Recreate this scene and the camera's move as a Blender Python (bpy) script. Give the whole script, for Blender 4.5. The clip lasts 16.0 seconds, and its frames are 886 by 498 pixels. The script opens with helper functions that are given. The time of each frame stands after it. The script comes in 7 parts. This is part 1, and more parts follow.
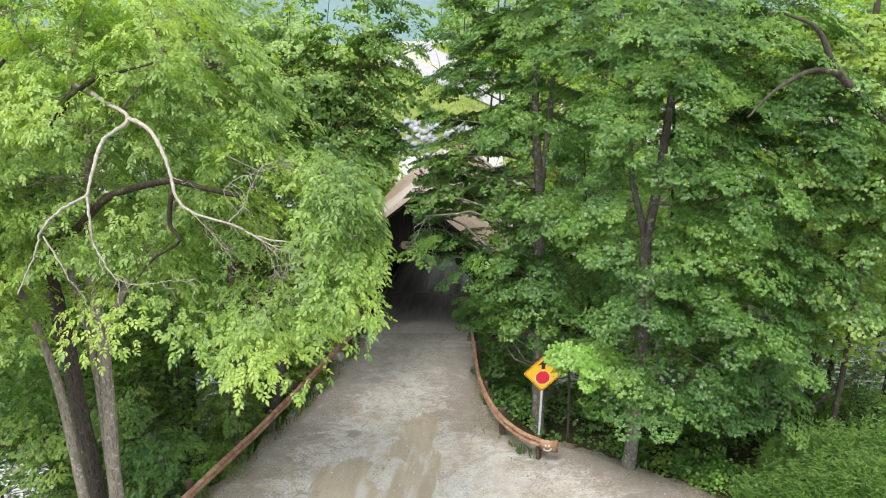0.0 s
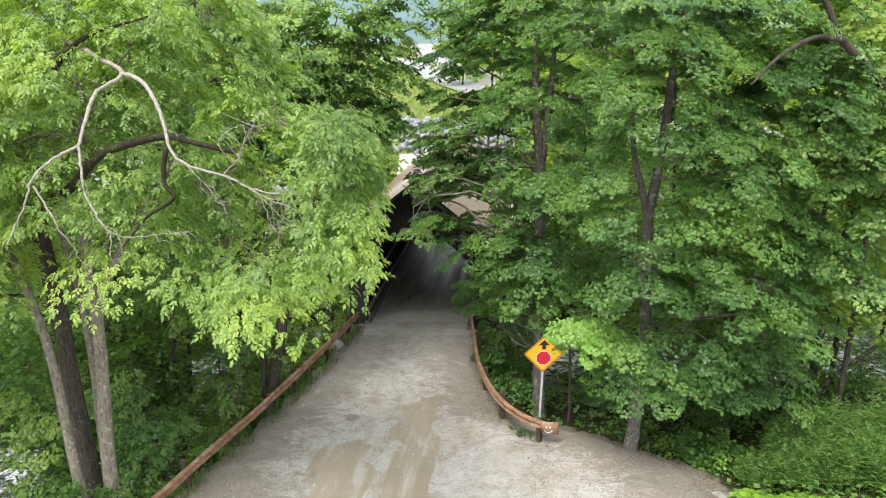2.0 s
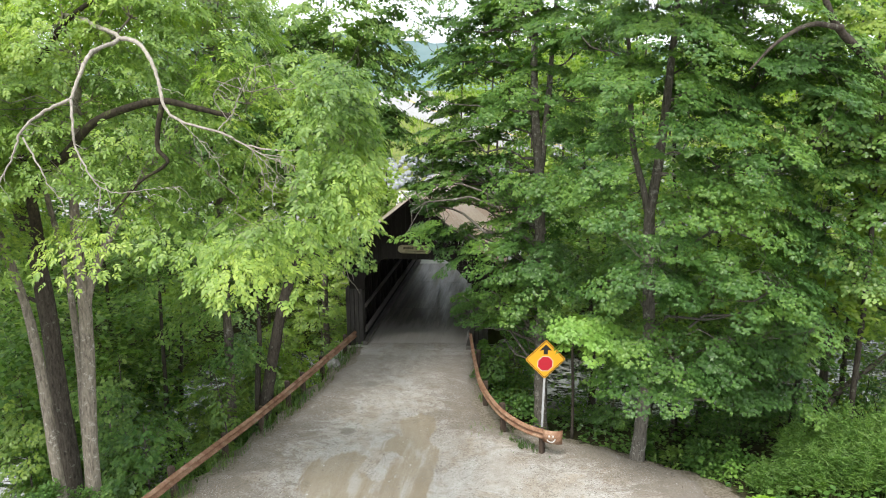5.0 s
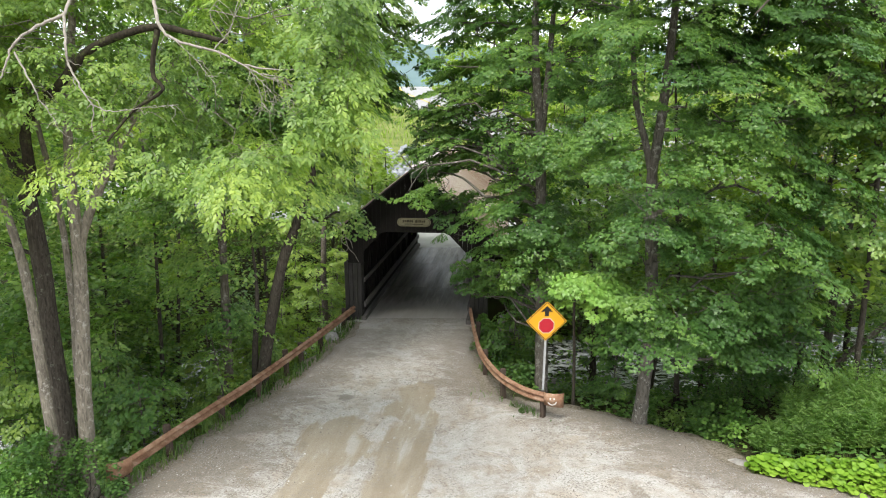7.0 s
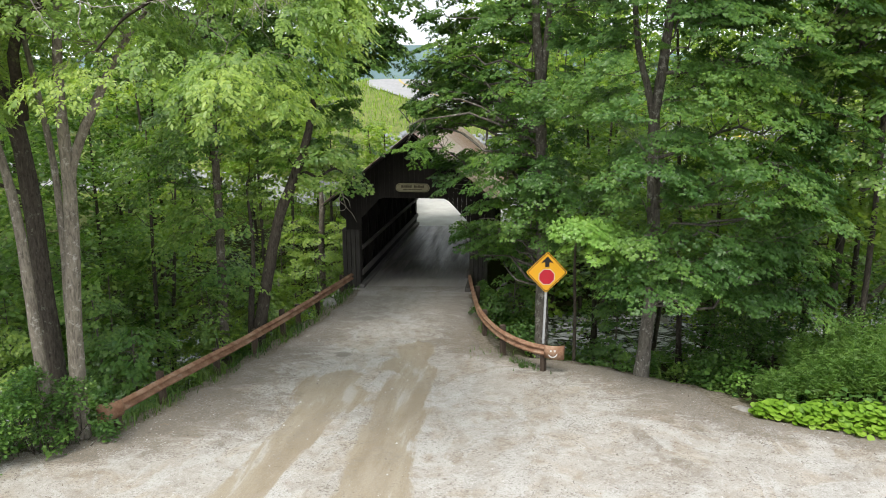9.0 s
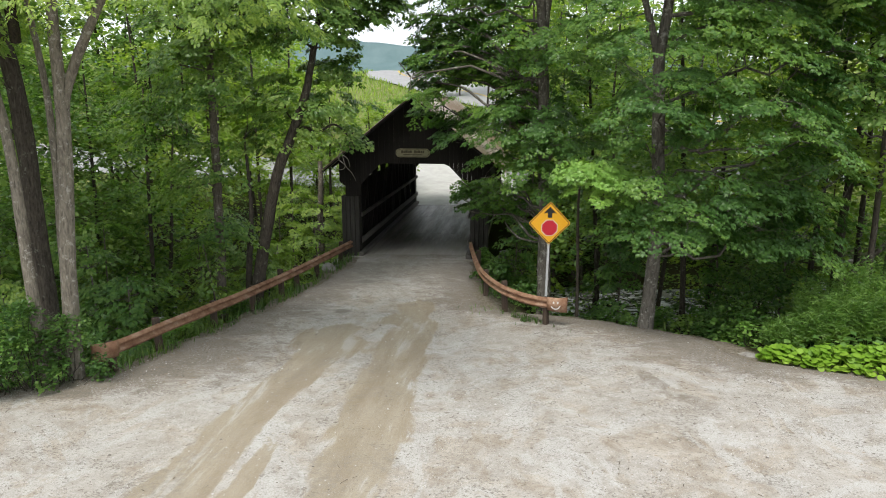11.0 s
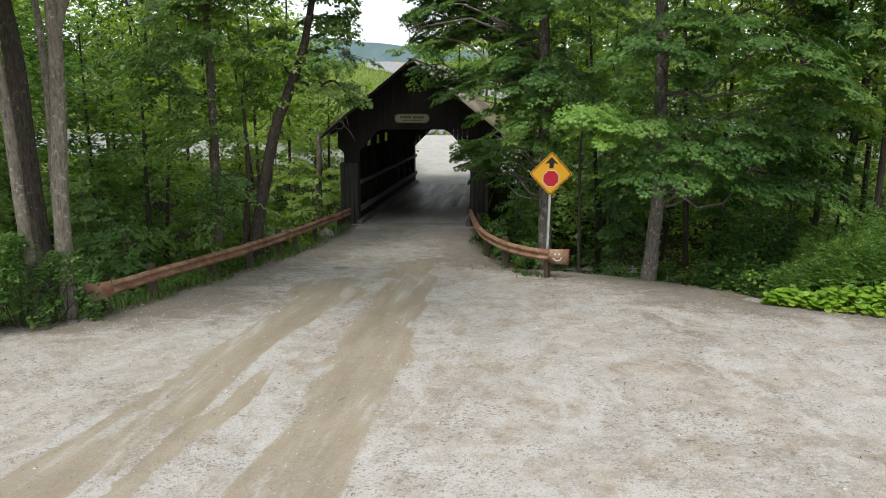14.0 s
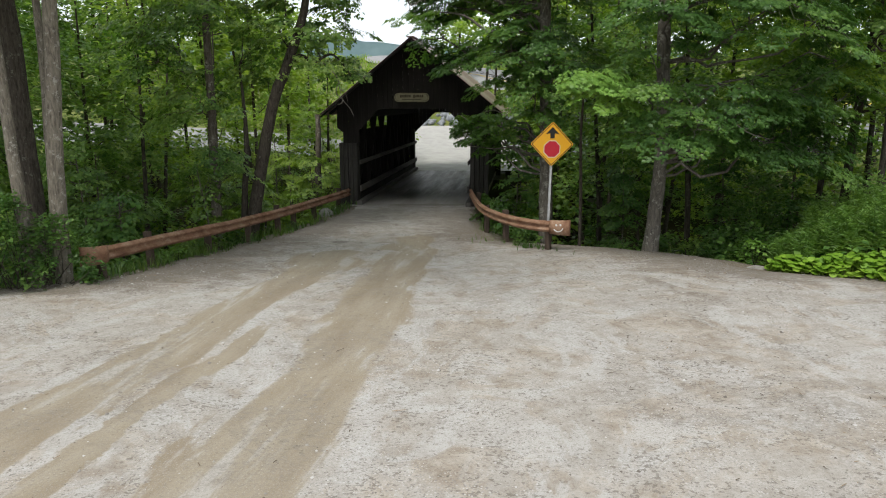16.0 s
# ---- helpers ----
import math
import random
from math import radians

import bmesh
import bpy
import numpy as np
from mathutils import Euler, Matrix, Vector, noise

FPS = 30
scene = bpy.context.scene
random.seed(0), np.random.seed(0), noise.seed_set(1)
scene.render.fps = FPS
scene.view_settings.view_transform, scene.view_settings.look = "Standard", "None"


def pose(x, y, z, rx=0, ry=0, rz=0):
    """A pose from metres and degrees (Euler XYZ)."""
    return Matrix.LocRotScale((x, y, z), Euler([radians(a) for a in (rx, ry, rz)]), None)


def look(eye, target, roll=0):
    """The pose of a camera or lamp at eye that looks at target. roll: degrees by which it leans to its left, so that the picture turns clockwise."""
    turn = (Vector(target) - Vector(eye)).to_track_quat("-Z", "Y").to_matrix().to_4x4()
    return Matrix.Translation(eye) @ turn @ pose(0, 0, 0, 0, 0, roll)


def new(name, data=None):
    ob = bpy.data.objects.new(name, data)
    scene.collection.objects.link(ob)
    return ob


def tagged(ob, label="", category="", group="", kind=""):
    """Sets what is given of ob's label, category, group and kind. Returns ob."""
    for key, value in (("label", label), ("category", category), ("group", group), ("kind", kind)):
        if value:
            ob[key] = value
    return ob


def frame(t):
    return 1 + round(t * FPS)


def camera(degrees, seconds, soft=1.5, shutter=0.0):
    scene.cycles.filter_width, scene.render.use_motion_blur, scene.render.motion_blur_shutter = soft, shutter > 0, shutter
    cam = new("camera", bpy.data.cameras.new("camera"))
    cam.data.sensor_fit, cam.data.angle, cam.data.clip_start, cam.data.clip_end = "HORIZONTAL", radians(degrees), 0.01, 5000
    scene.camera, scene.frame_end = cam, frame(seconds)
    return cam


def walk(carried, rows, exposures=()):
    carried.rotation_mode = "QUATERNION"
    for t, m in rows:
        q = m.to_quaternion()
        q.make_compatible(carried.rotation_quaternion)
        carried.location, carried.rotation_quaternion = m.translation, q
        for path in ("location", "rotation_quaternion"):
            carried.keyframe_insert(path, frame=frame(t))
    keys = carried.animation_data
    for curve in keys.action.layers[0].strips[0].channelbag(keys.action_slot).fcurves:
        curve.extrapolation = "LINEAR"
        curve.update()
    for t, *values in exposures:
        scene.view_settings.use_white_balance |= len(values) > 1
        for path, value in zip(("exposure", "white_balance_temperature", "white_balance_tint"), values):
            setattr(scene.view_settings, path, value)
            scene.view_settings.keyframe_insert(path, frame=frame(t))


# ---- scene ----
cam = camera(67.2, 16.0, 1.05)
METRES, EYE, TILT, LEAN, TURN = 8.8, 12.45, -17.0, 0.0, 0.0
ROWS = [
    (0.0, 0.0, 0.0, 0.0, 0.0, 0.0, -0.0),
    (0.5, 0.0005, 0.0056, -0.0227, 0.0, 0.0, -0.02),
    (1.0, -0.0009, 0.0122, -0.0462, -0.02, 0.02, -0.05),
    (1.5, -0.0013, 0.0206, -0.0718, -0.04, 0.04, -0.05),
    (2.0, 0.0002, 0.0268, -0.0979, -0.04, 0.65, -0.05),
    (2.5, 0.0018, 0.0333, -0.1236, -0.06, 2.74, -0.03),
    (3.0, 0.0026, 0.0398, -0.1494, -0.08, 4.22, -0.02),
    (3.5, 0.0026, 0.0483, -0.1772, -0.11, 4.95, -0.02),
    (4.0, 0.0018, 0.0565, -0.2063, -0.13, 5.07, -0.01),
    (6.5, -0.0004, 0.0982, -0.3646, -0.19, 5.51, -0.07),
    (7.0, -0.0029, 0.1106, -0.4024, -0.25, 5.52, -0.11),
    (7.5, -0.0023, 0.1226, -0.4418, -0.25, 5.57, -0.11),
    (8.0, 0.0002, 0.1338, -0.4819, -0.23, 5.62, -0.11),
    (8.5, 0.0009, 0.1457, -0.5215, -0.25, 5.65, -0.11),
    (9.0, 0.0016, 0.1608, -0.5647, -0.26, 5.7, -0.12),
    (9.5, 0.0006, 0.1773, -0.6105, -0.3, 5.77, -0.11),
    (10.0, -0.0015, 0.1904, -0.6537, -0.32, 5.78, -0.11),
    (12.5, -0.0072, 0.2343, -0.7985, -0.43, 5.92, -0.15),
    (13.0, -0.007, 0.2428, -0.8242, -0.42, 5.91, -0.12),
    (13.5, -0.0073, 0.2503, -0.8497, -0.41, 5.93, -0.1),
    (14.0, -0.0072, 0.257, -0.8721, -0.44, 5.92, -0.08),
    (14.5, -0.0064, 0.2648, -0.8946, -0.44, 5.91, -0.07),
    (15.0, -0.0063, 0.2729, -0.9164, -0.43, 5.9, -0.05),
    (15.5, -0.0075, 0.2797, -0.9376, -0.44, 5.9, -0.05),
    (16.0, -0.0068, 0.287, -0.9567, -0.44, 5.89, -0.05),
]
EXPOSURES = [(0.0, 1.10), (4.0, 1.08), (7.0, 1.03), (9.0, 0.74), (12.5, 0.41), (14.5, 0.23), (16.0, 0.16)]
walk(cam, [(t, pose(0, 0, EYE, TILT, LEAN, TURN) @ pose(METRES * x, METRES * y, METRES * z, 90 + pitch, roll, yaw)) for t, x, y, z, yaw, pitch, roll in ROWS], EXPOSURES)

# ---------------------------------------------------------------- world and light
world = bpy.data.worlds.new("world")
scene.world = world
world.use_nodes = True
wn, wl = world.node_tree.nodes, world.node_tree.links
wbg = wn["Background"]
SUN_EL, SUN_AZ = 56.0, 208.0          # degrees; azimuth clockwise from +y
sky = wn.new("ShaderNodeTexSky")
sky.sky_type = 'NISHITA'
sky.sun_disc = False
sky.sun_elevation, sky.sun_rotation = radians(SUN_EL), radians(SUN_AZ)
sky.dust_density, sky.air_density = 3.0, 1.0
# thin bright overcast laid over the blue
wmix = wn.new("ShaderNodeMix")
wmix.data_type = 'RGBA'
wmix.inputs["Factor"].default_value = 0.75
wmix.inputs["B"].default_value = (9.6, 10.0, 10.4, 1)
wl.new(sky.outputs[0], wmix.inputs["A"])
wl.new(wmix.outputs["Result"], wbg.inputs[0])
wbg.inputs[1].default_value = 0.127
sun = new("sun", bpy.data.lights.new("sun", 'SUN'))
sun.data.energy, sun.data.angle, sun.data.color = 2.45, radians(22), (1.0, 0.96, 0.90)
sd = Vector((math.sin(radians(SUN_AZ)) * math.cos(radians(SUN_EL)), math.cos(radians(SUN_AZ)) * math.cos(radians(SUN_EL)), math.sin(radians(SUN_EL))))
sun.matrix_world = look(sd * 60, (0, 0, 0))

# ---------------------------------------------------------------- materials
class Mat:
    """A node material with a few shortcuts."""

    def __init__(self, name, rough=0.8, spec=0.3, metal=0.0):
        self.m = bpy.data.materials.new(name)
        self.m.use_nodes = True
        self.depth = 0.72            # weathered surfaces: how far all colours below are toned down
        self.t = self.m.node_tree
        self.b = self.t.nodes["Principled BSDF"]
        self.b.inputs["Roughness"].default_value = rough
        self.b.inputs["Specular IOR Level"].default_value = spec
        self.b.inputs["Metallic"].default_value = metal

    def n(self, kind, **kw):
        node = self.t.nodes.new(kind)
        for k, v in kw.items():
            if k in node.inputs:
                node.inputs[k].default_value = v
        return node

    def link(self, a, b):
        self.t.links.new(a, b)

    def coords(self, scale=(1, 1, 1), rot=(0, 0, 0), kind="Object"):
        if kind == "World":
            src = self.n("ShaderNodeNewGeometry").outputs["Position"]
        else:
            src = self.n("ShaderNodeTexCoord").outputs[kind]
        mp = self.n("ShaderNodeMapping")
        mp.inputs["Scale"].default_value = scale
        mp.inputs["Rotation"].default_value = rot
        self.link(src, mp.inputs["Vector"])
        return mp.outputs[0]

    def noise(self, scale, vec=None, detail=6.0, rough=0.6, dist=0.0):
        nd = self.n("ShaderNodeTexNoise", Scale=scale, Detail=detail, Roughness=rough, Distortion=dist)
        if vec is not None:
            self.link(vec, nd.inputs["Vector"])
        return nd.outputs["Fac"]

    def ramp(self, fac, stops):
        r = self.n("ShaderNodeValToRGB")
        el = r.color_ramp.elements
        while len(el) < len(stops):
            el.new(0.5)
        for e, (p, c) in zip(el, stops):
            e.position = p
            e.color = (*c, 1) if len(c) == 3 else c
        self.link(fac, r.inputs[0])
        return r.outputs[0]

    def grey(self, fac, a, b):
        """0 at a, 1 at b, soft between."""
        nd = self.n("ShaderNodeMapRange")
        nd.interpolation_type = 'SMOOTHSTEP'
        lo, hi, x, y = (a, b, 0.0, 1.0) if a < b else (b, a, 1.0, 0.0)
        nd.inputs["From Min"].default_value, nd.inputs["From Max"].default_value = lo, hi
        nd.inputs["To Min"].default_value, nd.inputs["To Max"].default_value = x, y
        self.link(fac, nd.inputs["Value"])
        return nd.outputs["Result"]

    def mix(self, fac, a, b, mode='MIX'):
        nd = self.n("ShaderNodeMix")
        nd.data_type = 'RGBA'
        nd.blend_type = mode
        for sock, v in ((nd.inputs["Factor"], fac), (nd.inputs["A"], a), (nd.inputs["B"], b)):
            if isinstance(v, (int, float)):
                sock.default_value = v
            elif isinstance(v, tuple):
                sock.default_value = (*v, 1)
            else:
                self.link(v, sock)
        return nd.outputs["Result"]

    def math(self, op, a, b=0.0, c=0.0):
        nd = self.n("ShaderNodeMath")
        nd.operation = op
        for sock, v in zip(nd.inputs, (a, b, c)):
            if isinstance(v, (int, float)):
                sock.default_value = v
            else:
                self.link(v, sock)
        return nd.outputs[0]

    def color(self, c):
        c = self.mix(1.0, c, (self.depth, self.depth, self.depth), 'MULTIPLY')
        self.link(c, self.b.inputs["Base Color"])
        return c

    def bump(self, h, strength=0.4, dist=0.02):
        bp = self.n("ShaderNodeBump", Strength=strength, Distance=dist)
        self.link(h, bp.inputs["Height"])
        self.link(bp.outputs[0], self.b.inputs["Normal"])


def leaf_material(name, dark, mid, light, trans=0.35, rough=0.38):
    """Leaves: colour by leaf and by patch of the crown, part of the light shines through."""
    m = Mat(name, rough, 0.36)
    m.depth = 0.80
    isl = m.n("ShaderNodeNewGeometry").outputs["Random Per Island"]
    patch = m.noise(0.42, m.coords(), 3.0, 0.6)
    f = m.math('ADD', m.math('MULTIPLY', isl, 0.42), m.math('MULTIPLY', m.grey(patch, 0.32, 0.68), 0.58))
    col = m.ramp(f, [(0.1, dark), (0.5, mid), (0.95, light)])
    col = m.color(col)
    tr = m.n("ShaderNodeBsdfTranslucent")
    m.link(m.mix(1.0, col, (1.25, 1.35, 0.6), 'MULTIPLY'), tr.inputs[0])
    mx = m.n("ShaderNodeMixShader")
    mx.inputs[0].default_value = trans
    out = m.t.nodes["Material Output"]
    m.link(m.b.outputs[0], mx.inputs[1])
    m.link(tr.outputs[0], mx.inputs[2])
    m.link(mx.outputs[0], out.inputs[0])
    return m.m


LEAF_MAPLE = leaf_material("maple_leaf", (0.050, 0.122, 0.032), (0.105, 0.218, 0.050), (0.225, 0.370, 0.076), 0.46)
# lighter copy of the maple leaf, open-sky light put into the colour
LEAF_LIT = leaf_material("lit_maple_leaf", (0.15, 0.30, 0.065), (0.235, 0.42, 0.085), (0.34, 0.53, 0.11), 0.38)
LEAF_LIGHT = leaf_material("boxelder_leaf", (0.112, 0.205, 0.054), (0.240, 0.370, 0.088), (0.46, 0.58, 0.13), 0.50)
LEAF_FOREST = leaf_material("forest_leaf", (0.050, 0.118, 0.032), (0.115, 0.230, 0.056), (0.26, 0.39, 0.10), 0.42)
LEAF_WOOD = leaf_material("woodland_leaf", (0.060, 0.135, 0.034), (0.170, 0.300, 0.074), (0.40, 0.53, 0.16), 0.48, 0.30)
# yellower leaf with the sunlight of the open parts included in its colour
LEAF_SUNNY = leaf_material("sunny_leaf", (0.155, 0.265, 0.048), (0.245, 0.365, 0.068), (0.38, 0.48, 0.10), 0.55)
LEAF_HERB = leaf_material("herb_leaf", (0.060, 0.150, 0.038), (0.14, 0.27, 0.062), (0.28, 0.43, 0.11), 0.45, 0.30)
LEAF_TALL = leaf_material("tall_herb_leaf", (0.125, 0.24, 0.066), (0.20, 0.345, 0.092), (0.29, 0.435, 0.118), 0.5)
LEAF_BURDOCK = leaf_material("butterbur_leaf", (0.13, 0.27, 0.018), (0.215, 0.385, 0.032), (0.32, 0.48, 0.06), 0.3, 0.55)
LEAF_GRASS = leaf_material("grass_blade", (0.06, 0.13, 0.028), (0.10, 0.19, 0.038), (0.17, 0.25, 0.055), 0.35)


def bark_material(name, dark, light, lichen, amount):
    m = Mat(name, 0.9, 0.15)
    v = m.coords((1, 1, 0.22))
    ridges = m.noise(22, v, 8, 0.65, 0.6)
    col = m.ramp(ridges, [(0.3, dark), (0.7, light)])
    spot = m.noise(6.5, m.coords(), 5, 0.75)
    col = m.mix(m.grey(spot, 0.62 - amount, 0.72 - amount), col, lichen)
    m.color(col)
    m.bump(ridges, 0.8, 0.03)
    return m.m


BARK_GREY = bark_material("grey_bark", (0.05, 0.042, 0.033), (0.235, 0.205, 0.162), (0.35, 0.335, 0.29), 0.07)
BARK_PALE = bark_material("pale_lichened_bark", (0.10, 0.086, 0.068), (0.37, 0.33, 0.265), (0.46, 0.44, 0.385), 0.07)
BARK_MAPLE = bark_material("grey_maple_bark", (0.058, 0.053, 0.045), (0.235, 0.212, 0.18), (0.36, 0.35, 0.31), 0.08)
BARK_DARK = bark_material("dark_bark", (0.023, 0.019, 0.015), (0.122, 0.104, 0.082), (0.18, 0.18, 0.145), 0.04)
BARK_MOSS = bark_material("mossy_bark", (0.014, 0.012, 0.008), (0.065, 0.055, 0.036), (0.085, 0.10, 0.035), 0.06)
BARK_DEAD = bark_material("dead_wood", (0.25, 0.22, 0.18), (0.52, 0.48, 0.42), (0.13, 0.11, 0.085), 0.03)


def wood_material(name, dark, mid, light, scale=(14, 14, 0.7), rough=0.85):
    m = Mat(name, rough, 0.2)
    rnd = m.n("ShaderNodeObjectInfo").outputs["Random"]
    v = m.n("ShaderNodeVectorMath")
    m.link(m.coords(scale), v.inputs[0])
    cmb = m.n("ShaderNodeCombineXYZ")
    m.link(m.math('MULTIPLY', rnd, 37.0), cmb.inputs[0])
    m.link(m.math('MULTIPLY', rnd, 91.0), cmb.inputs[2])
    m.link(cmb.outputs[0], v.inputs[1])
    grain = m.noise(1.6, v.outputs[0], 8, 0.7, 0.8)
    col = m.ramp(grain, [(0.25, dark), (0.5, mid), (0.78, light)])
    col = m.mix(m.math('MULTIPLY', rnd, 0.5), col, dark)
    stain = m.noise(1.3, m.coords(), 4, 0.65)
    col = m.mix(m.math('MULTIPLY', m.grey(stain, 0.5, 0.75), 0.55), col, dark)
    m.color(col)
    m.bump(grain, 0.5, 0.012)
    return m.m


WOOD_DARK = wood_material("weathered_dark_boards", (0.008, 0.0065, 0.0055), (0.017, 0.014, 0.012), (0.034, 0.029, 0.025))
WOOD_GREY = wood_material("weathered_grey_boards", (0.025, 0.023, 0.021), (0.06, 0.055, 0.05), (0.115, 0.107, 0.098))
WOOD_RAIL = wood_material("worn_grey_rail", (0.09, 0.082, 0.075), (0.2, 0.185, 0.17), (0.32, 0.30, 0.28), (14, 0.7, 14))


def deck_material():
    m = Mat("dusty_deck_planks", 0.4, 0.34)
    rnd = m.n("ShaderNodeObjectInfo").outputs["Random"]
    v = m.coords((11, 0.6, 11))
    grain = m.noise(1.6, v, 8, 0.7, 0.8)
    col = m.ramp(grain, [(0.25, (0.075, 0.06, 0.048)), (0.5, (0.17, 0.145, 0.118)), (0.78, (0.32, 0.285, 0.24))])
    col = m.mix(m.math('MULTIPLY', rnd, 0.75), col, (0.065, 0.055, 0.046))
    sep = m.n("ShaderNodeSeparateXYZ")
    m.link(m.coords(), sep.inputs[0])
    patch = m.noise(0.9, m.coords((2.4, 0.25, 1)), 6, 0.7)
    drift = m.math('ADD', m.math('MULTIPLY', sep.outputs[1], -0.30), m.math('MULTIPLY', patch, 1.6))
    col = m.mix(m.math('MULTIPLY', m.grey(drift, -0.35, 0.25), 0.92), col, (0.43, 0.40, 0.36))
    m.color(col)
    m.link(m.math('ADD', 0.40, m.math('MULTIPLY', m.grey(patch, 0.35, 0.65), 0.25)), m.b.inputs["Roughness"])
    m.bump(grain, 0.4, 0.01)
    return m.m


WOOD_DECK = deck_material()
WOOD_POST = wood_material("old_fence_post", (0.045, 0.033, 0.025), (0.11, 0.08, 0.06), (0.2, 0.15, 0.12))


def rust_material():
    m = Mat("rusted_steel", 0.75, 0.3)
    v = m.coords((1, 1, 1), kind="World")
    a = m.noise(3.2, v, 7, 0.7)
    b = m.noise(40, v, 5, 0.7)
    col = m.ramp(a, [(0.28, (0.13, 0.062, 0.036)), (0.44, (0.29, 0.155, 0.090)), (0.56, (0.40, 0.245, 0.155)), (0.74, (0.52, 0.40, 0.30))])
    col = m.mix(m.math('MULTIPLY', m.grey(b, 0.4, 0.7), 0.45), col, (0.13, 0.05, 0.03))
    m.color(col)
    m.bump(b, 0.35, 0.006)
    return m.m


RUST = rust_material()


def gravel_material():
    m = Mat("packed_gravel", 0.95, 0.15)
    v = m.coords(kind="World")
    sep = m.n("ShaderNodeSeparateXYZ")
    m.link(v, sep.inputs[0])
    x, y = sep.outputs[0], sep.outputs[1]
    # axes that follow the swing of the wheel tracks
    d = m.math('SUBTRACT', 18.0, y)
    dd = m.math('MULTIPLY', d, d)

    def bend(k):
        return m.math('ADD', m.math('MULTIPLY', d, k), m.math('MULTIPLY', dd, k * 0.055))

    cmb = m.n("ShaderNodeCombineXYZ")
    m.link(m.math('MULTIPLY', m.math('ADD', x, bend(0.075)), 1.9), cmb.inputs[0])
    m.link(m.math('MULTIPLY', y, 0.30), cmb.inputs[1])
    streak = m.noise(0.85, cmb.outputs[0], 9, 0.62, 0.35)
    big = m.noise(0.75, v, 7, 0.70, 0.8)
    midn = m.noise(2.3, v, 9, 0.75, 0.6)
    fine = m.noise(34, v, 6, 0.8)
    speck = m.noise(80, v, 3, 0.7)
    rut = m.noise(1.6, m.coords((0.8, 1.5, 1), (0, 0, radians(35)), "World"), 7, 0.7, 0.9)
    col = m.ramp(midn, [(0.32, (0.365, 0.33, 0.285)), (0.47, (0.455, 0.425, 0.38)), (0.62, (0.545, 0.52, 0.485))])
    col = m.mix(m.math('MULTIPLY', m.grey(big, 0.45, 0.60), 0.76), col, m.mix(m.grey(midn, 0.35, 0.62), (0.31, 0.25, 0.185), (0.50, 0.445, 0.37)))
    col = m.mix(m.math('MULTIPLY', m.grey(rut, 0.56, 0.70), 0.16), col, (0.33, 0.285, 0.235))
    # damp tan wheel tracks that swing from the bridge to the left
    wob = m.math('MULTIPLY', m.math('SUBTRACT', midn, 0.5), 0.8)
    wob2 = m.math('MULTIPLY', m.math('SUBTRACT', m.noise(0.5, v, 6, 0.65), 0.5), 0.9)

    def track(k, off, half, y0, y1):
        e = m.math('ABSOLUTE', m.math('ADD', m.math('SUBTRACT', x, off), m.math('ADD', bend(k), wob2)))
        f = m.math('SUBTRACT', 1.0, m.math('DIVIDE', e, half))
        g = m.math('ADD', m.math('MULTIPLY', m.math('SUBTRACT', y1, y), 0.45), m.math('MULTIPLY', wob, 2.0))
        nd = m.n("ShaderNodeClamp")
        nd.inputs["Min"].default_value = -1.0
        m.link(m.math('MINIMUM', g, f), nd.inputs[0])
        return nd.outputs[0]

    t1 = track(0.052, -0.88, 0.95, -4, 18.0)
    t2 = track(0.105, -2.80, 0.72, -4, 17.0)
    t3 = track(0.084, -2.12, 0.30, -4, 11.5)

    def blot(cx, cy, half_x, half_y):
        u = m.math('DIVIDE', m.math('SUBTRACT', m.math('ADD', x, wob2), cx), half_x)
        w = m.math('DIVIDE', m.math('SUBTRACT', m.math('ADD', y, wob), cy), half_y)
        return m.math('SUBTRACT', 1.0, m.math('ADD', m.math('MULTIPLY', u, u), m.math('MULTIPLY', w, w)))

    # the damp patch from which the tracks run out, with a dry island in it
    pool = m.math('MAXIMUM', m.math('MAXIMUM', blot(-2.75, 16.5, 1.25, 1.9), blot(-0.95, 17.9, 1.0, 1.9)), blot(-0.75, 19.8, 0.75, 1.15))
    pool = m.math('MINIMUM', pool, m.math('MULTIPLY', blot(-1.65, 17.3, 0.55, 0.75), -1.2))
    wet = m.math('ADD', m.math('MAXIMUM', m.math('MAXIMUM', m.math('MAXIMUM', t1, t2), t3), m.math('MULTIPLY', pool, 0.9)), m.math('ADD', m.math('MULTIPLY', m.math('SUBTRACT', streak, 0.5), 1.8), m.math('MULTIPLY', wob, 0.7)))
    wet = m.grey(wet, 0.19, 0.37)
    tan = m.mix(m.grey(streak, 0.42, 0.66), (0.38, 0.325, 0.235), (0.295, 0.235, 0.155))
    col = m.mix(m.math('MULTIPLY', wet, 0.85), col, tan)
    chalky = m.math('MULTIPLY', m.grey(streak, 0.46, 0.38), m.grey(m.math('MAXIMUM', t1, t2), -0.6, 0.2))
    col = m.mix(m.math('MULTIPLY', chalky, 0.55), col, (0.57, 0.56, 0.54))
    # thin pale dust lying in ragged sheets on the dry parts
    sheet = m.noise(0.62, m.coords((1.0, 0.8, 1), (0, 0, radians(-25)), "World"), 10, 0.66, 1.4)
    dust = m.math('MULTIPLY', m.grey(sheet, 0.505, 0.56), m.math('SUBTRACT', 1.0, wet))
    col = m.mix(m.math('MULTIPLY', dust, 0.55), col, (0.575, 0.57, 0.55))
    # soil and litter creeping in from the edges
    att = m.n("ShaderNodeAttribute")
    att.attribute_name = "verge"
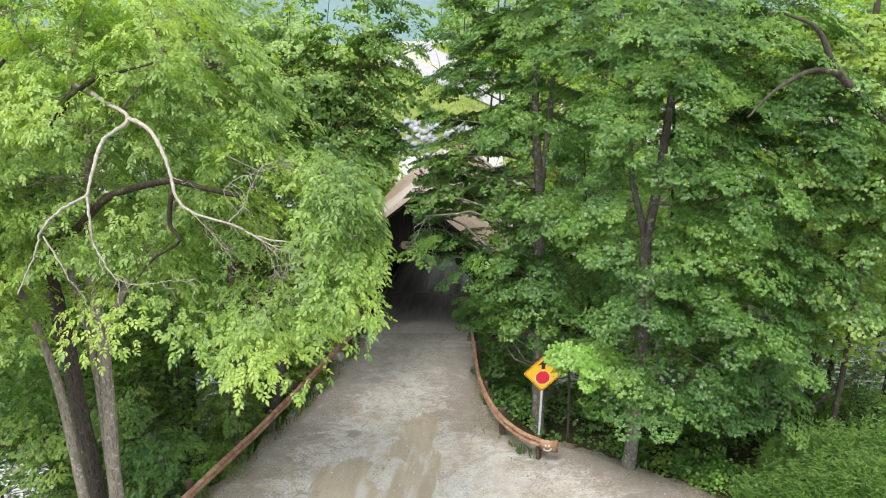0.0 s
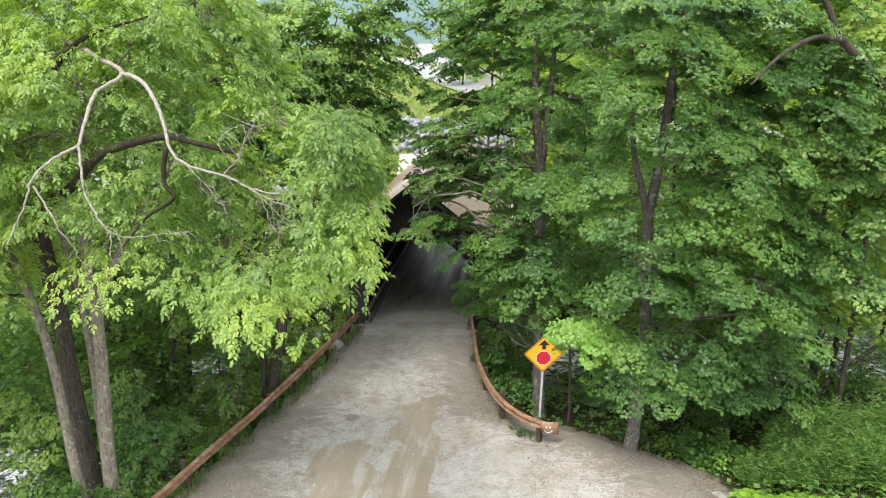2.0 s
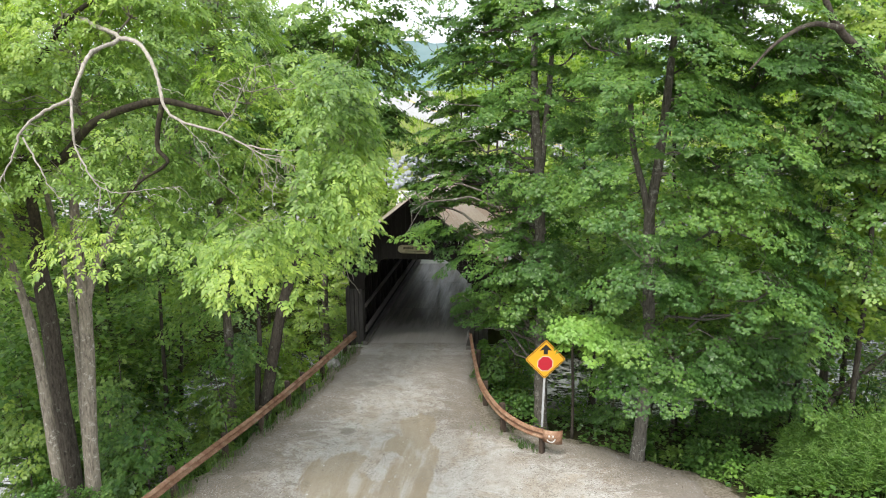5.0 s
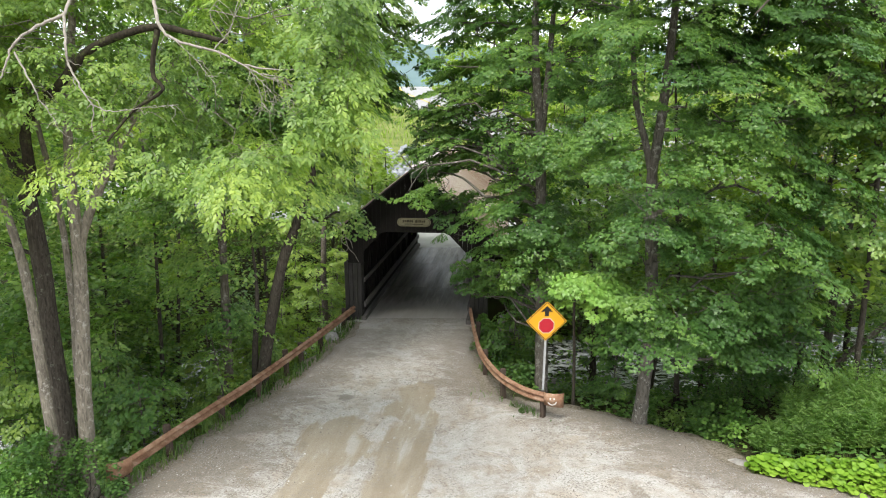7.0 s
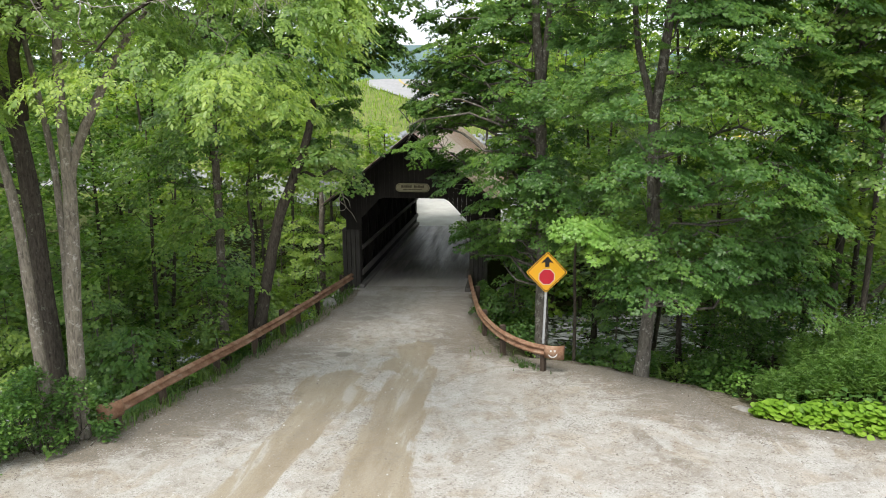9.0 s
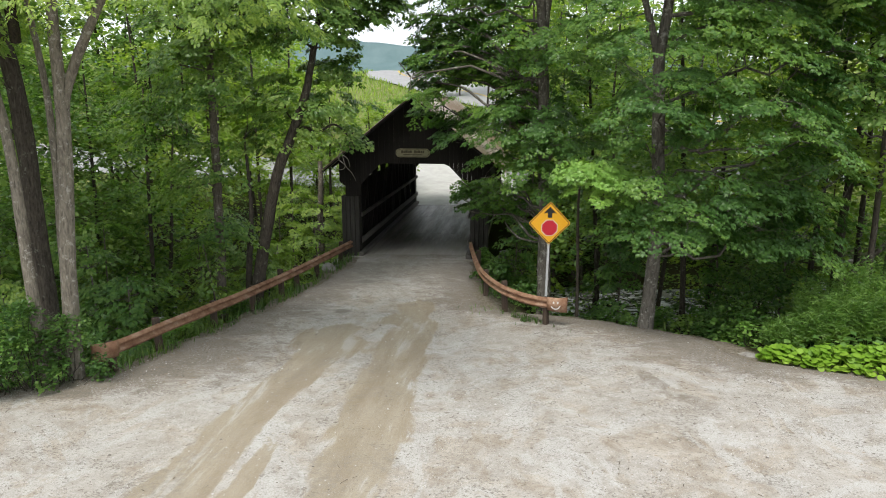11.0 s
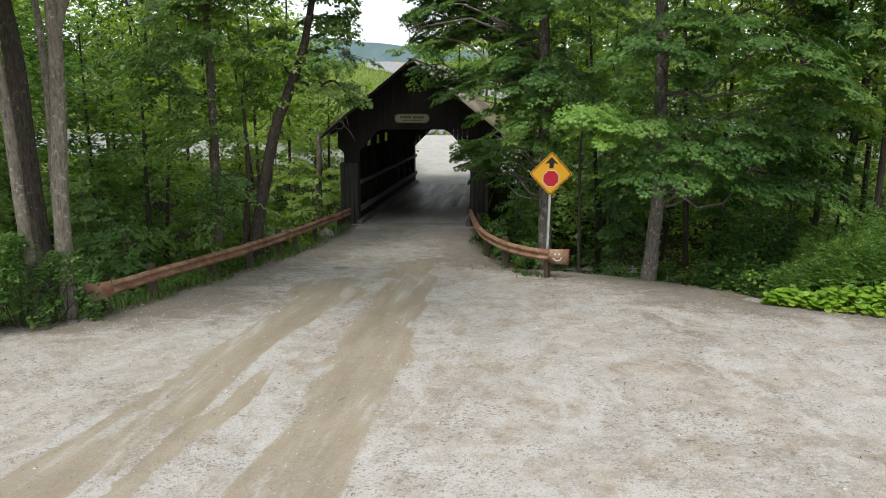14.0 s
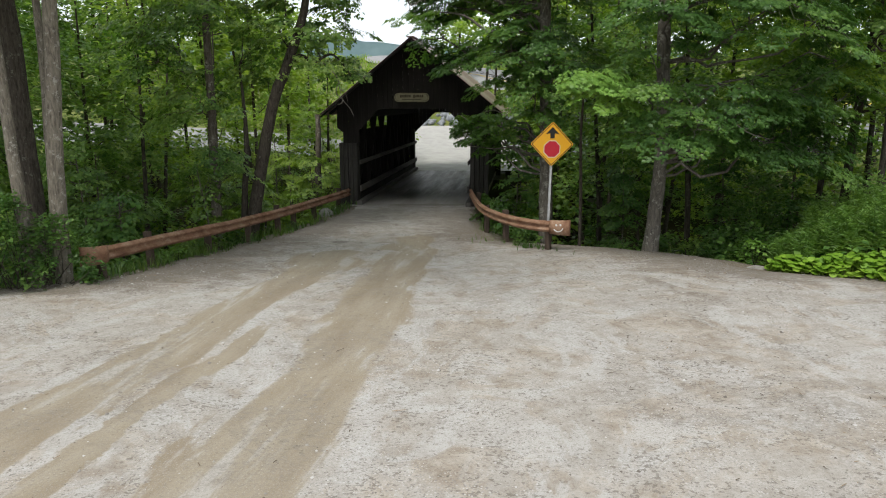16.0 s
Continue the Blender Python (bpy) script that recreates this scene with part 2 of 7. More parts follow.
    litter = m.math('ADD', att.outputs["Fac"], m.math('MULTIPLY', m.math('SUBTRACT', rut, 0.5), 2.4))
    col = m.mix(m.math('MULTIPLY', m.grey(litter, 0.30, 1.0), 0.8), col, (0.215, 0.18, 0.14))
    # scuffed, gritty patches
    scuff = m.math('MULTIPLY', m.grey(m.noise(0.42, v, 8, 0.72, 1.2), 0.50, 0.60), m.grey(m.noise(9.0, m.coords((1, 1.5, 1), (0, 0, radians(35)), "World"), 7, 0.75, 0.6), 0.44, 0.60))
    col = m.mix(m.math('MULTIPLY', scuff, 0.55), col, (0.27, 0.24, 0.205))
    # crumbs of soil, bark and dead leaf, thickest along the edges
    crumb = m.noise(17.0, m.coords((1, 1.25, 1), (0, 0, radians(20)), "World"), 4, 0.62, 0.4)
    where = m.math('ADD', m.grey(m.noise(0.9, v, 6, 0.7, 0.8), 0.46, 0.64), m.math('MULTIPLY', att.outputs["Fac"], 1.2))
    where = m.math('SUBTRACT', where, m.math('MULTIPLY', wet, 0.8))
    crumbs = m.grey(m.math('ADD', crumb, m.math('MULTIPLY', where, 0.085)), 0.60, 0.655)
    col = m.mix(m.math('MULTIPLY', crumbs, 0.72), col, (0.185, 0.162, 0.135))
    # a curved ridge of scraped-up dirt, and two shallow potholes near the bridge
    warp = m.math('MULTIPLY', m.math('SUBTRACT', m.noise(2.2, v, 6, 0.7), 0.5), 0.8)

    def mark(cx, cy, turn, half_x, half_y):
        a, b = math.cos(radians(turn)), math.sin(radians(turn))
        dx, dy = m.math('SUBTRACT', m.math('ADD', x, warp), cx), m.math('SUBTRACT', y, cy)
        u = m.math('DIVIDE', m.math('ADD', m.math('MULTIPLY', dx, a), m.math('MULTIPLY', dy, b)), half_x)
        w = m.math('DIVIDE', m.math('SUBTRACT', m.math('MULTIPLY', dy, a), m.math('MULTIPLY', dx, b)), half_y)
        return m.grey(m.math('ADD', m.math('MULTIPLY', u, u), m.math('MULTIPLY', w, w)), 1.0, 0.2)

    ridge = m.math('MAXIMUM', mark(4.58, 13.5, -80, 1.0, 0.24), mark(4.95, 12.35, -48, 0.85, 0.26))
    hole = m.math('MAXIMUM', mark(-2.68, 23.2, 10, 0.50, 0.30), mark(-2.96, 19.5, -15, 0.36, 0.26))
    col = m.mix(m.math('MULTIPLY', m.math('MULTIPLY', ridge, m.grey(midn, 0.40, 0.56)), 0.85), col, (0.215, 0.178, 0.14))
    col = m.mix(m.math('MULTIPLY', hole, 0.8), col, (0.21, 0.19, 0.165))
    # gravel browned and darkened towards the bridge; tree and bridge shade painted in
    painted_shade = m.math('ADD', m.math('DIVIDE', m.math('SUBTRACT', y, 21.6), 3.0), m.math('MULTIPLY', m.math('SUBTRACT', big, 0.5), 3.0))
    col = m.mix(m.math('MULTIPLY', m.grey(painted_shade, -0.2, 0.9), 0.46), col, m.mix(m.grey(midn, 0.35, 0.65), (0.235, 0.21, 0.18), (0.345, 0.32, 0.285)))
    # stones and grit
    vor = m.n("ShaderNodeTexVoronoi", Scale=30.0, Randomness=1.0)
    m.link(v, vor.inputs["Vector"])
    bw = m.n("ShaderNodeRGBToBW")
    m.link(vor.outputs["Color"], bw.inputs[0])
    stones = m.math('MULTIPLY', m.math('LESS_THAN', vor.outputs["Distance"], 0.33), m.math('MULTIPLY', m.grey(m.noise(1.1, v, 5, 0.7), 0.42, 0.6), m.math('SUBTRACT', 1.0, m.math('MULTIPLY', wet, 0.75))))
    col = m.mix(m.math('MULTIPLY', stones, 0.75), col, m.ramp(bw.outputs[0], [(0.25, (0.24, 0.225, 0.21)), (0.5, (0.42, 0.40, 0.375)), (0.75, (0.66, 0.645, 0.62))]))
    col = m.mix(m.math('MULTIPLY', m.grey(fine, 0.48, 0.62), 0.52), col, (0.26, 0.23, 0.19))
    col = m.mix(m.math('MULTIPLY', m.grey(speck, 0.5, 0.72), 0.22), col, (0.70, 0.69, 0.66))
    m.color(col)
    hgt = m.math('ADD', m.math('MULTIPLY', midn, 1.0), m.math('ADD', m.math('MULTIPLY', fine, 0.30), m.math('SUBTRACT', m.math('ADD', m.math('MULTIPLY', m.math('ADD', stones, crumbs), 0.14), ridge), m.math('MULTIPLY', m.math('ADD', scuff, hole), 0.5))))
    m.bump(hgt, 0.34, 0.03)
    return m.m


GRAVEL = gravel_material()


def soil_material():
    m = Mat("forest_floor", 0.95, 0.1)
    v = m.coords(kind="World")
    a = m.noise(0.9, v, 7, 0.7)
    b = m.noise(14, v, 6, 0.75)
    col = m.ramp(a, [(0.3, (0.035, 0.028, 0.018)), (0.5, (0.05, 0.055, 0.022)), (0.7, (0.05, 0.085, 0.025))])
    col = m.mix(m.math('MULTIPLY', m.grey(b, 0.4, 0.7), 0.5), col, (0.10, 0.075, 0.045))
    sep = m.n("ShaderNodeSeparateXYZ")
    m.link(v, sep.inputs[0])
    att = m.n("ShaderNodeAttribute")
    att.attribute_name = "verge"
    dirt = m.math('ADD', att.outputs["Fac"], m.math('MULTIPLY', m.math('SUBTRACT', m.noise(2.6, v, 8, 0.75), 0.5), 1.8))
    col = m.mix(m.math('MULTIPLY', m.grey(dirt, 0.30, 0.75), 0.85), col, m.mix(m.grey(b, 0.38, 0.62), (0.19, 0.155, 0.115), (0.36, 0.325, 0.275)))
    far = m.grey(m.math('DIVIDE', m.math('ADD', sep.outputs[1], m.math('MULTIPLY', a, 3.0)), 100.0), 0.42, 0.46)
    meadow = m.ramp(a, [(0.3, (0.12, 0.16, 0.045)), (0.5, (0.18, 0.22, 0.06)), (0.7, (0.27, 0.27, 0.10))])
    col = m.mix(far, col, meadow)
    m.color(col)
    m.bump(b, 0.6, 0.05)
    return m.m


SOIL = soil_material()


def simple(name, c1, c2, scale=5.0, rough=0.7, spec=0.3, metal=0.0, bump=0.2, dist=0.01):
    m = Mat(name, rough, spec, metal)
    a = m.noise(scale, m.coords(), 6, 0.65)
    m.color(m.ramp(a, [(0.3, c1), (0.7, c2)]))
    if bump:
        m.bump(a, bump, dist)
    return m.m


STONE = simple("river_stone", (0.20, 0.19, 0.17), (0.46, 0.44, 0.41), 3.0, 0.8, 0.3, 0, 0.4, 0.03)
STONE_BLUE = simple("broken_riprap", (0.22, 0.24, 0.27), (0.45, 0.47, 0.5), 2.0, 0.85, 0.3, 0, 0.4, 0.03)
ASPHALT = simple("pale_asphalt", (0.30, 0.30, 0.30), (0.40, 0.40, 0.40), 2.0, 0.9, 0.2)
APRON = simple("pale_dusty_gravel", (0.46, 0.45, 0.43), (0.60, 0.59, 0.565), 1.3, 0.95, 0.15)
PAINT_YELLOW = simple("road_paint_yellow", (0.55, 0.38, 0.05), (0.62, 0.45, 0.08), 4, 0.8)
SIGN_YELLOW = simple("sign_yellow", (0.84, 0.42, 0.012), (0.87, 0.45, 0.018), 3, 0.45, 0.4, 0, 0)
SIGN_RED = simple("sign_red", (0.52, 0.012, 0.03), (0.56, 0.016, 0.035), 3, 0.45, 0.4, 0, 0)
SIGN_BLACK = simple("sign_black", (0.012, 0.011, 0.010), (0.02, 0.018, 0.016), 3, 0.5, 0.4, 0, 0)
SIGN_WHITE = simple("sign_white", (0.72, 0.6, 0.45), (0.8, 0.7, 0.55), 3, 0.5, 0.4, 0, 0)
GALV = simple("galvanised_steel", (0.50, 0.51, 0.52), (0.66, 0.67, 0.68), 9, 0.55, 0.5, 0.25)
CHALK = simple("white_paint", (0.62, 0.60, 0.56), (0.78, 0.76, 0.72), 20, 0.8)
BOARD_CREAM = simple("faded_cream_board", (0.22, 0.20, 0.12), (0.34, 0.31, 0.20), 6, 0.7)
BOARD_BROWN = simple("carved_letters", (0.05, 0.04, 0.02), (0.08, 0.06, 0.03), 6, 0.7)
CONCRETE = simple("old_concrete", (0.24, 0.23, 0.21), (0.40, 0.385, 0.36), 3, 0.9)
HAZED_HILL = simple("hazed_wooded_hill", (0.125, 0.195, 0.20), (0.18, 0.255, 0.26), 0.02, 1.0, 0.0, 0, 0)


def roof_material():
    m = Mat("rusty_corrugated_metal", 0.34, 0.5, 0.55)
    v = m.coords((0.6, 3, 1))
    a = m.noise(2.0, v, 6, 0.7)
    col = m.ramp(a, [(0.25, (0.26, 0.12, 0.09)), (0.5, (0.38, 0.225, 0.185)), (0.75, (0.50, 0.39, 0.345))])
    sep = m.n("ShaderNodeSeparateXYZ")
    m.link(m.coords(), sep.inputs[0])
    rib = m.math('SINE', m.math('MULTIPLY', sep.outputs[1], 31.416))
    m.color(m.mix(m.math('MULTIPLY', m.grey(rib, 0.1, 0.8), 0.6), col, (0.78, 0.70, 0.66)))          # paler along the crests
    return m.m


ROOF = roof_material()


def water_material():
    m = Mat("stream_water", 0.12, 0.5)
    v = m.coords(kind="World")
    a = m.noise(2.4, v, 7, 0.7, 1.0)
    # white froth, spread wider to stand for sky mirrored in the water
    foam_and_sky = m.grey(m.noise(1.3, m.coords((1, 1.6, 1), kind="World"), 8, 0.75, 1.2), 0.45, 0.58)
    m.color(m.mix(foam_and_sky, (0.035, 0.040, 0.032), (0.80, 0.82, 0.82)))
    m.bump(a, 0.45, 0.10)
    return m.m


WATER = water_material()

# ---------------------------------------------------------------- building blocks


def mesh_arrays(name, verts, faces, mat, smooth=False):
    """A mesh from an array of corners and an array of equal-sided faces."""
    verts, faces = np.asarray(verts, np.float32), np.asarray(faces, np.int32)
    me = bpy.data.meshes.new(name)
    me.vertices.add(len(verts))
    me.vertices.foreach_set("co", verts.ravel())
    k = faces.shape[1]
    me.loops.add(faces.size)
    me.loops.foreach_set("vertex_index", faces.ravel())
    me.polygons.add(len(faces))
    me.polygons.foreach_set("loop_start", np.arange(0, faces.size, k, dtype=np.int32))
    if smooth:
        me.polygons.foreach_set("use_smooth", np.ones(len(faces), dtype=bool))
    me.materials.append(mat)
    me.update(calc_edges=True)
    return me


def under(ob, parent, label=""):
    if parent is not None:
        ob.parent = parent
    if label:
        ob["label"] = label
    return ob


def part(name, bm, material, parent, label="", smooth=False):
    me = bpy.data.meshes.new(name)
    bm.to_mesh(me)
    bm.free()
    me.materials.append(material)
    if smooth:
        for p in me.polygons:
            p.use_smooth = True
    return under(new(name, me), parent, label)


def part_arrays(name, verts, faces, material, parent, label="", smooth=False):
    return under(new(name, mesh_arrays(name, verts, faces, material, smooth)), parent, label)


def thing(name, m, label, category, group="", kind=""):
    ob = new(name)
    ob.matrix_world = m
    return tagged(ob, label, category, group, kind)


def box(bm, a, b, bevel=0.0):
    """A box between two corners, its edges eased by bevel."""
    a, b = Vector(a), Vector(b)
    g = bmesh.ops.create_cube(bm, size=1.0, matrix=Matrix.Translation((a + b) / 2) @ Matrix.Diagonal((*(b - a), 1)))
    if bevel:
        es = list({e for v in g["verts"] for e in v.link_edges})
        bmesh.ops.bevel(bm, geom=es, offset=bevel, segments=1, affect='EDGES')
    return bm


def beam(bm, p, q, w, h, up=(0, 0, 1)):
    """A squared timber from p to q, w wide and h deep."""
    p, q = Vector(p), Vector(q)
    d = (q - p)
    n = d.length
    d.normalize()
    s = d.cross(Vector(up))
    if s.length < 1e-4:
        s = d.cross(Vector((1, 0, 0)))
    s.normalize()
    u = s.cross(d)
    r = Matrix((s, d, u)).transposed().to_4x4()
    g = bmesh.ops.create_cube(bm, size=1.0, matrix=Matrix.Translation((p + q) / 2) @ r @ Matrix.Diagonal((w, n, h, 1)))
    es = list({e for v in g["verts"] for e in v.link_edges})
    bmesh.ops.bevel(bm, geom=es, offset=min(w, h) * 0.06, segments=1, affect='EDGES')
    return bm


def plate(bm, outline, thick, m=Matrix.Identity(4)):
    """A flat plate: an outline in x, z of the plane y = 0, thick towards +y."""
    f = [bm.verts.new(m @ Vector((x, 0, z))) for x, z in outline]
    k = [bm.verts.new(m @ Vector((x, thick, z))) for x, z in outline]
    n = len(f)
    bm.faces.new(f)
    bm.faces.new(k[::-1])
    for i in range(n):
        bm.faces.new((f[i], k[i], k[(i + 1) % n], f[(i + 1) % n]))
    bmesh.ops.recalc_face_normals(bm, faces=bm.faces)
    return bm


def smooth_line(pts, n):
    """n points along a soft curve through pts (any number of columns)."""
    p = np.asarray(pts, float)
    if len(p) == 2:
        t = np.linspace(0, 1, n)[:, None]
        return p[0] * (1 - t) + p[1] * t
    q = np.vstack([2 * p[0] - p[1], p, 2 * p[-1] - p[-2]])
    out = []
    for s in np.linspace(0, len(p) - 1 - 1e-6, n):
        i, t = int(s), s - int(s)
        a, b, c, d = q[i], q[i + 1], q[i + 2], q[i + 3]
        out.append(0.5 * (2 * b + (c - a) * t + (2 * a - 5 * b + 4 * c - d) * t * t + (3 * b - a - 3 * c + d) * t ** 3))
    return np.array(out)


def tube(pts, sides=8, rough=0.0, rng=None):
    """Corners and quads of a round limb along rows of x, y, z, radius."""
    pts = np.asarray(pts, float)
    c, r = pts[:, :3], pts[:, 3]
    d = np.gradient(c, axis=0)
    d /= np.linalg.norm(d, axis=1)[:, None] + 1e-9
    ref = np.where(np.abs(d[:, 2:3]) > 0.9, np.array([[1.0, 0, 0]]), np.array([[0, 0, 1.0]]))
    ref = np.repeat(ref.mean(0)[None], len(c), 0)
    a = np.cross(d, ref)
    a /= np.linalg.norm(a, axis=1)[:, None] + 1e-9
    b = np.cross(d, a)
    th = np.linspace(0, 2 * np.pi, sides, endpoint=False)
    ring = (np.cos(th)[None, :, None] * a[:, None] + np.sin(th)[None, :, None] * b[:, None])
    rr = r[:, None] * np.ones((1, sides))
    if rough and rng is not None:
        rr = rr * (1 + rough * rng.standard_normal(rr.shape))
    v = c[:, None] + ring * rr[..., None]
    n = len(c)
    i = np.arange(n - 1)[:, None] * sides + np.arange(sides)[None]
    j = np.arange(n - 1)[:, None] * sides + (np.arange(sides)[None] + 1) % sides
    f = np.stack([i, j, j + sides, i + sides], -1).reshape(-1, 4)
    return v.reshape(-1, 3), f


def join(parts):
    """Several (corners, faces) put together."""
    vs, fs, o = [], [], 0
    for v, f in parts:
        vs.append(v)
        fs.append(np.asarray(f) + o)
        o += len(v)
    return np.vstack(vs), np.vstack(fs)


def unit(a):
    return a / (np.linalg.norm(a, axis=-1, keepdims=True) + 1e-9)


# leaf outlines: across, along, lift
LOBED = (np.array([(0, 0, 0), (0, 1, -0.10), (-.17, .50, .03), (-.56, .50, -.04), (.17, .50, .03), (.56, .50, -.04)]),
         np.array([(0, 1, 2, 3), (0, 5, 4, 1)]))
LANCE = (np.array([(0, 0, 0), (0, 1, -0.06), (-.24, .45, .05), (.24, .45, .05)]), np.array([(0, 1, 2), (0, 3, 1)]))
KITE = (np.array([(0, 0, 0), (0, 1, -0.05), (-.42, .5, .06), (.42, .5, .06)]), np.array([(0, 1, 2), (0, 3, 1)]))


def leaves(pos, along, normal, size, shape):
    """Corners and faces of one leaf at each place."""
    sv, sf = shape
    d = unit(along)
    a = unit(np.cross(d, normal))
    n = np.cross(a, d)
    v = pos[:, None] + size[:, None, None] * (sv[None, :, 0:1] * a[:, None] + sv[None, :, 1:2] * d[:, None] + sv[None, :, 2:3] * n[:, None])
    f = sf[None] + (np.arange(len(pos)) * len(sv))[:, None, None]
    return v.reshape(-1, 3), f.reshape(-1, sf.shape[1])


def spray_points(rng, centres, outward, radius, count, droop=0.35, thick=0.10):
    """Leaf places on flat, drooping, finger-edged sprays. Gives places, directions and normals."""
    n = len(centres)
    k = count
    th = rng.uniform(0, 2 * np.pi, (n, k))
    ph = rng.uniform(0, 2 * np.pi, (n, 1))
    lobes = 0.62 + 0.38 * np.abs(np.sin(th * 2.5 + ph)) * (0.7 + 0.6 * np.sin(th + 2 * ph))
    r = np.sqrt(rng.uniform(0.02, 1, (n, k))) * lobes
    out = np.stack([np.cos(th), np.sin(th), np.zeros_like(th)], -1)
    o = unit(outward * np.array([1, 1, 0.15]))[:, None]
    stretch = 1 + 0.35 * np.sum(out * o, -1)
    rad = radius[:, None] * stretch
    p = centres[:, None] + out * (r * rad)[..., None]
    tilt = np.sum(out * o, -1) * r * rad
    p[..., 2] += -droop * r * r * rad - 0.18 * tilt + rng.normal(0, thick, (n, k)) * radius[:, None]
    dirs = out + o * 0.6 + rng.normal(0, 0.45, (n, k, 3))
    dirs[..., 2] -= 0.12 + 0.32 * r
    nor = np.zeros((n, k, 3))
    nor[..., 2] = 1
    nor = nor + 0.22 * out + rng.normal(0, 0.28, (n, k, 3))
    return p.reshape(-1, 3), dirs.reshape(-1, 3), nor.reshape(-1, 3)


FAN_AT = np.array([0, .10, .16, .30, .36, .50, .56, .72, .78])          # side twigs along a fan's rib, their side and length
FAN_SIDE = np.array([0, 1, -1, 1, -1, 1, -1, 1, -1.0])
FAN_LONG = np.array([1, .50, .50, .56, .56, .46, .46, .32, .32])


def fan_points(rng, centres, outward, radius, count, droop=0.35, thick=0.03):
    """Leaf places on flat fans of twigs: a rib along the way out, side twigs in pairs, shingled leaves along each."""
    n, k = len(centres), count
    h = unit(outward * np.array([1, 1, 0]) + 1e-5)[:, None]
    side = np.stack([-h[..., 1], h[..., 0], h[..., 2]], -1)
    which = rng.integers(0, 9, (n, k))
    sd_, long_ = FAN_SIDE[which], FAN_LONG[which]
    t = np.sqrt(rng.uniform(0.03, 1, (n, k)))
    turn = np.where(sd_ == 0, 0.0, 0.9) * (0.85 + 0.3 * rng.random((n, k)))
    u = FAN_AT[which] + t * long_ * np.cos(turn)
    w = sd_ * t * long_ * np.sin(turn)
    hand = np.where(rng.random((n, k)) < 0.5, -1.0, 1.0)
    L = 1.6 * radius[:, None]
    off = hand * rng.uniform(0.0, 0.045, (n, k))
    p = centres[:, None] + h * ((u - 0.45) * L - off * np.sin(turn) * sd_)[..., None] + side * (w * L + off * np.cos(turn))[..., None]
    p[..., 2] += outward[:, None, 2] * (u - 0.45) * L - droop * (0.30 * u * u + 0.7 * w * w) * L + rng.normal(0, thick, (n, k)) * radius[:, None]
    d = h * (np.cos(turn) * 0.8 + 0.25)[..., None] + side * (np.sin(turn) * sd_ + hand * 0.55)[..., None] + rng.normal(0, 0.22, (n, k, 3))
    d[..., 2] -= 0.50 + 0.50 * u * droop / 0.35
    nor = np.array([0, 0, 1.0]) + h * (0.48 + 0.45 * u)[..., None] + side * (w * 1.1)[..., None] + rng.normal(0, 0.30, (n, k, 3))
    return p.reshape(-1, 3), d.reshape(-1, 3), nor.reshape(-1, 3)


def shelves(rng, lobes, stems, density, rmin, rmax):
    """Fans in thin sloping shelves: each lobe of a crown is one shelf, or a few above one another."""
    cs, os, rs = [], [], []
    for x, y, z, rx, ry, rz in lobes:
        j = int(np.argmin(np.linalg.norm(stems[:, :3] - np.array([x, y, z - 0.6]), axis=1)))
        away = np.array([x, y]) - stems[j, :2]
        away = away / np.linalg.norm(away) if np.linalg.norm(away) > 0.25 else np.array([0.3, -0.95])
        m = max(1, int(round(2 * rz / 0.58)))
        for i in range(m):
            q = (i + 0.5) / m * 2 - 1
            e = 1 - 0.32 * max(q, 0) - 0.12 * max(-q, 0)
            mid = np.array([x, y]) + rng.normal(0, 0.12, 2) * min(rx, ry)
            n = int(math.pi * rx * ry * e * e * density) + 3
            a, r, ph = rng.uniform(0, 2 * np.pi, n), np.sqrt(rng.uniform(0, 1, n)), rng.uniform(0, 6.28)
            if i < m - 1:
                keep = r > 0.30
                a, r = a[keep], r[keep]
            edge = e * (0.86 + 0.20 * np.sin(3 * a + ph) + 0.08 * np.sin(7 * a + 2 * ph))
            dx, dy = rx * r * edge * np.cos(a), ry * r * edge * np.sin(a)
            run = dx * away[0] + dy * away[1]
            zz = z + q * rz * 0.85 - 0.20 * run - 0.34 * min(rx, 1.3) * r ** 2 + rng.normal(0, 0.045, len(a))
            cs.append(np.stack([mid[0] + dx, mid[1] + dy, zz], -1))
            head = np.stack([away[0] * 0.65 + r * np.cos(a) * 1.1, away[1] * 0.65 + r * np.sin(a) * 1.1], -1) + rng.normal(0, 0.22, (len(a), 2))
            os.append(np.concatenate([unit(head), (-0.12 - 0.50 * r * r)[:, None]], -1))
            rs.append(rng.uniform(rmin, rmax, len(a)))
    return np.vstack(cs), np.vstack(os), np.concatenate(rs)


def lobes_to_sprays(rng, lobes, density, rmin, rmax, shell=0.55):
    """Spray centres in the outer part of a crown's lobes (x, y, z, rx, ry, rz)."""
    cs, os, rs = [], [], []
    for x, y, z, rx, ry, rz in lobes:
        area = 4 * math.pi * ((rx * ry) ** 1.6 / 3 + (rx * rz) ** 1.6 / 3 + (ry * rz) ** 1.6 / 3) ** (1 / 1.6)
        n = max(4, int(area * density))
        d = unit(rng.normal(0, 1, (n, 3)))
        rad = rng.uniform(shell, 1.0, (n, 1)) ** 0.7
        cs.append(np.array([x, y, z]) + d * rad * np.array([rx, ry, rz]))
        os.append(d)
        rs.append(rng.uniform(rmin, rmax, n))
    return np.vstack(cs), np.vstack(os), np.concatenate(rs)


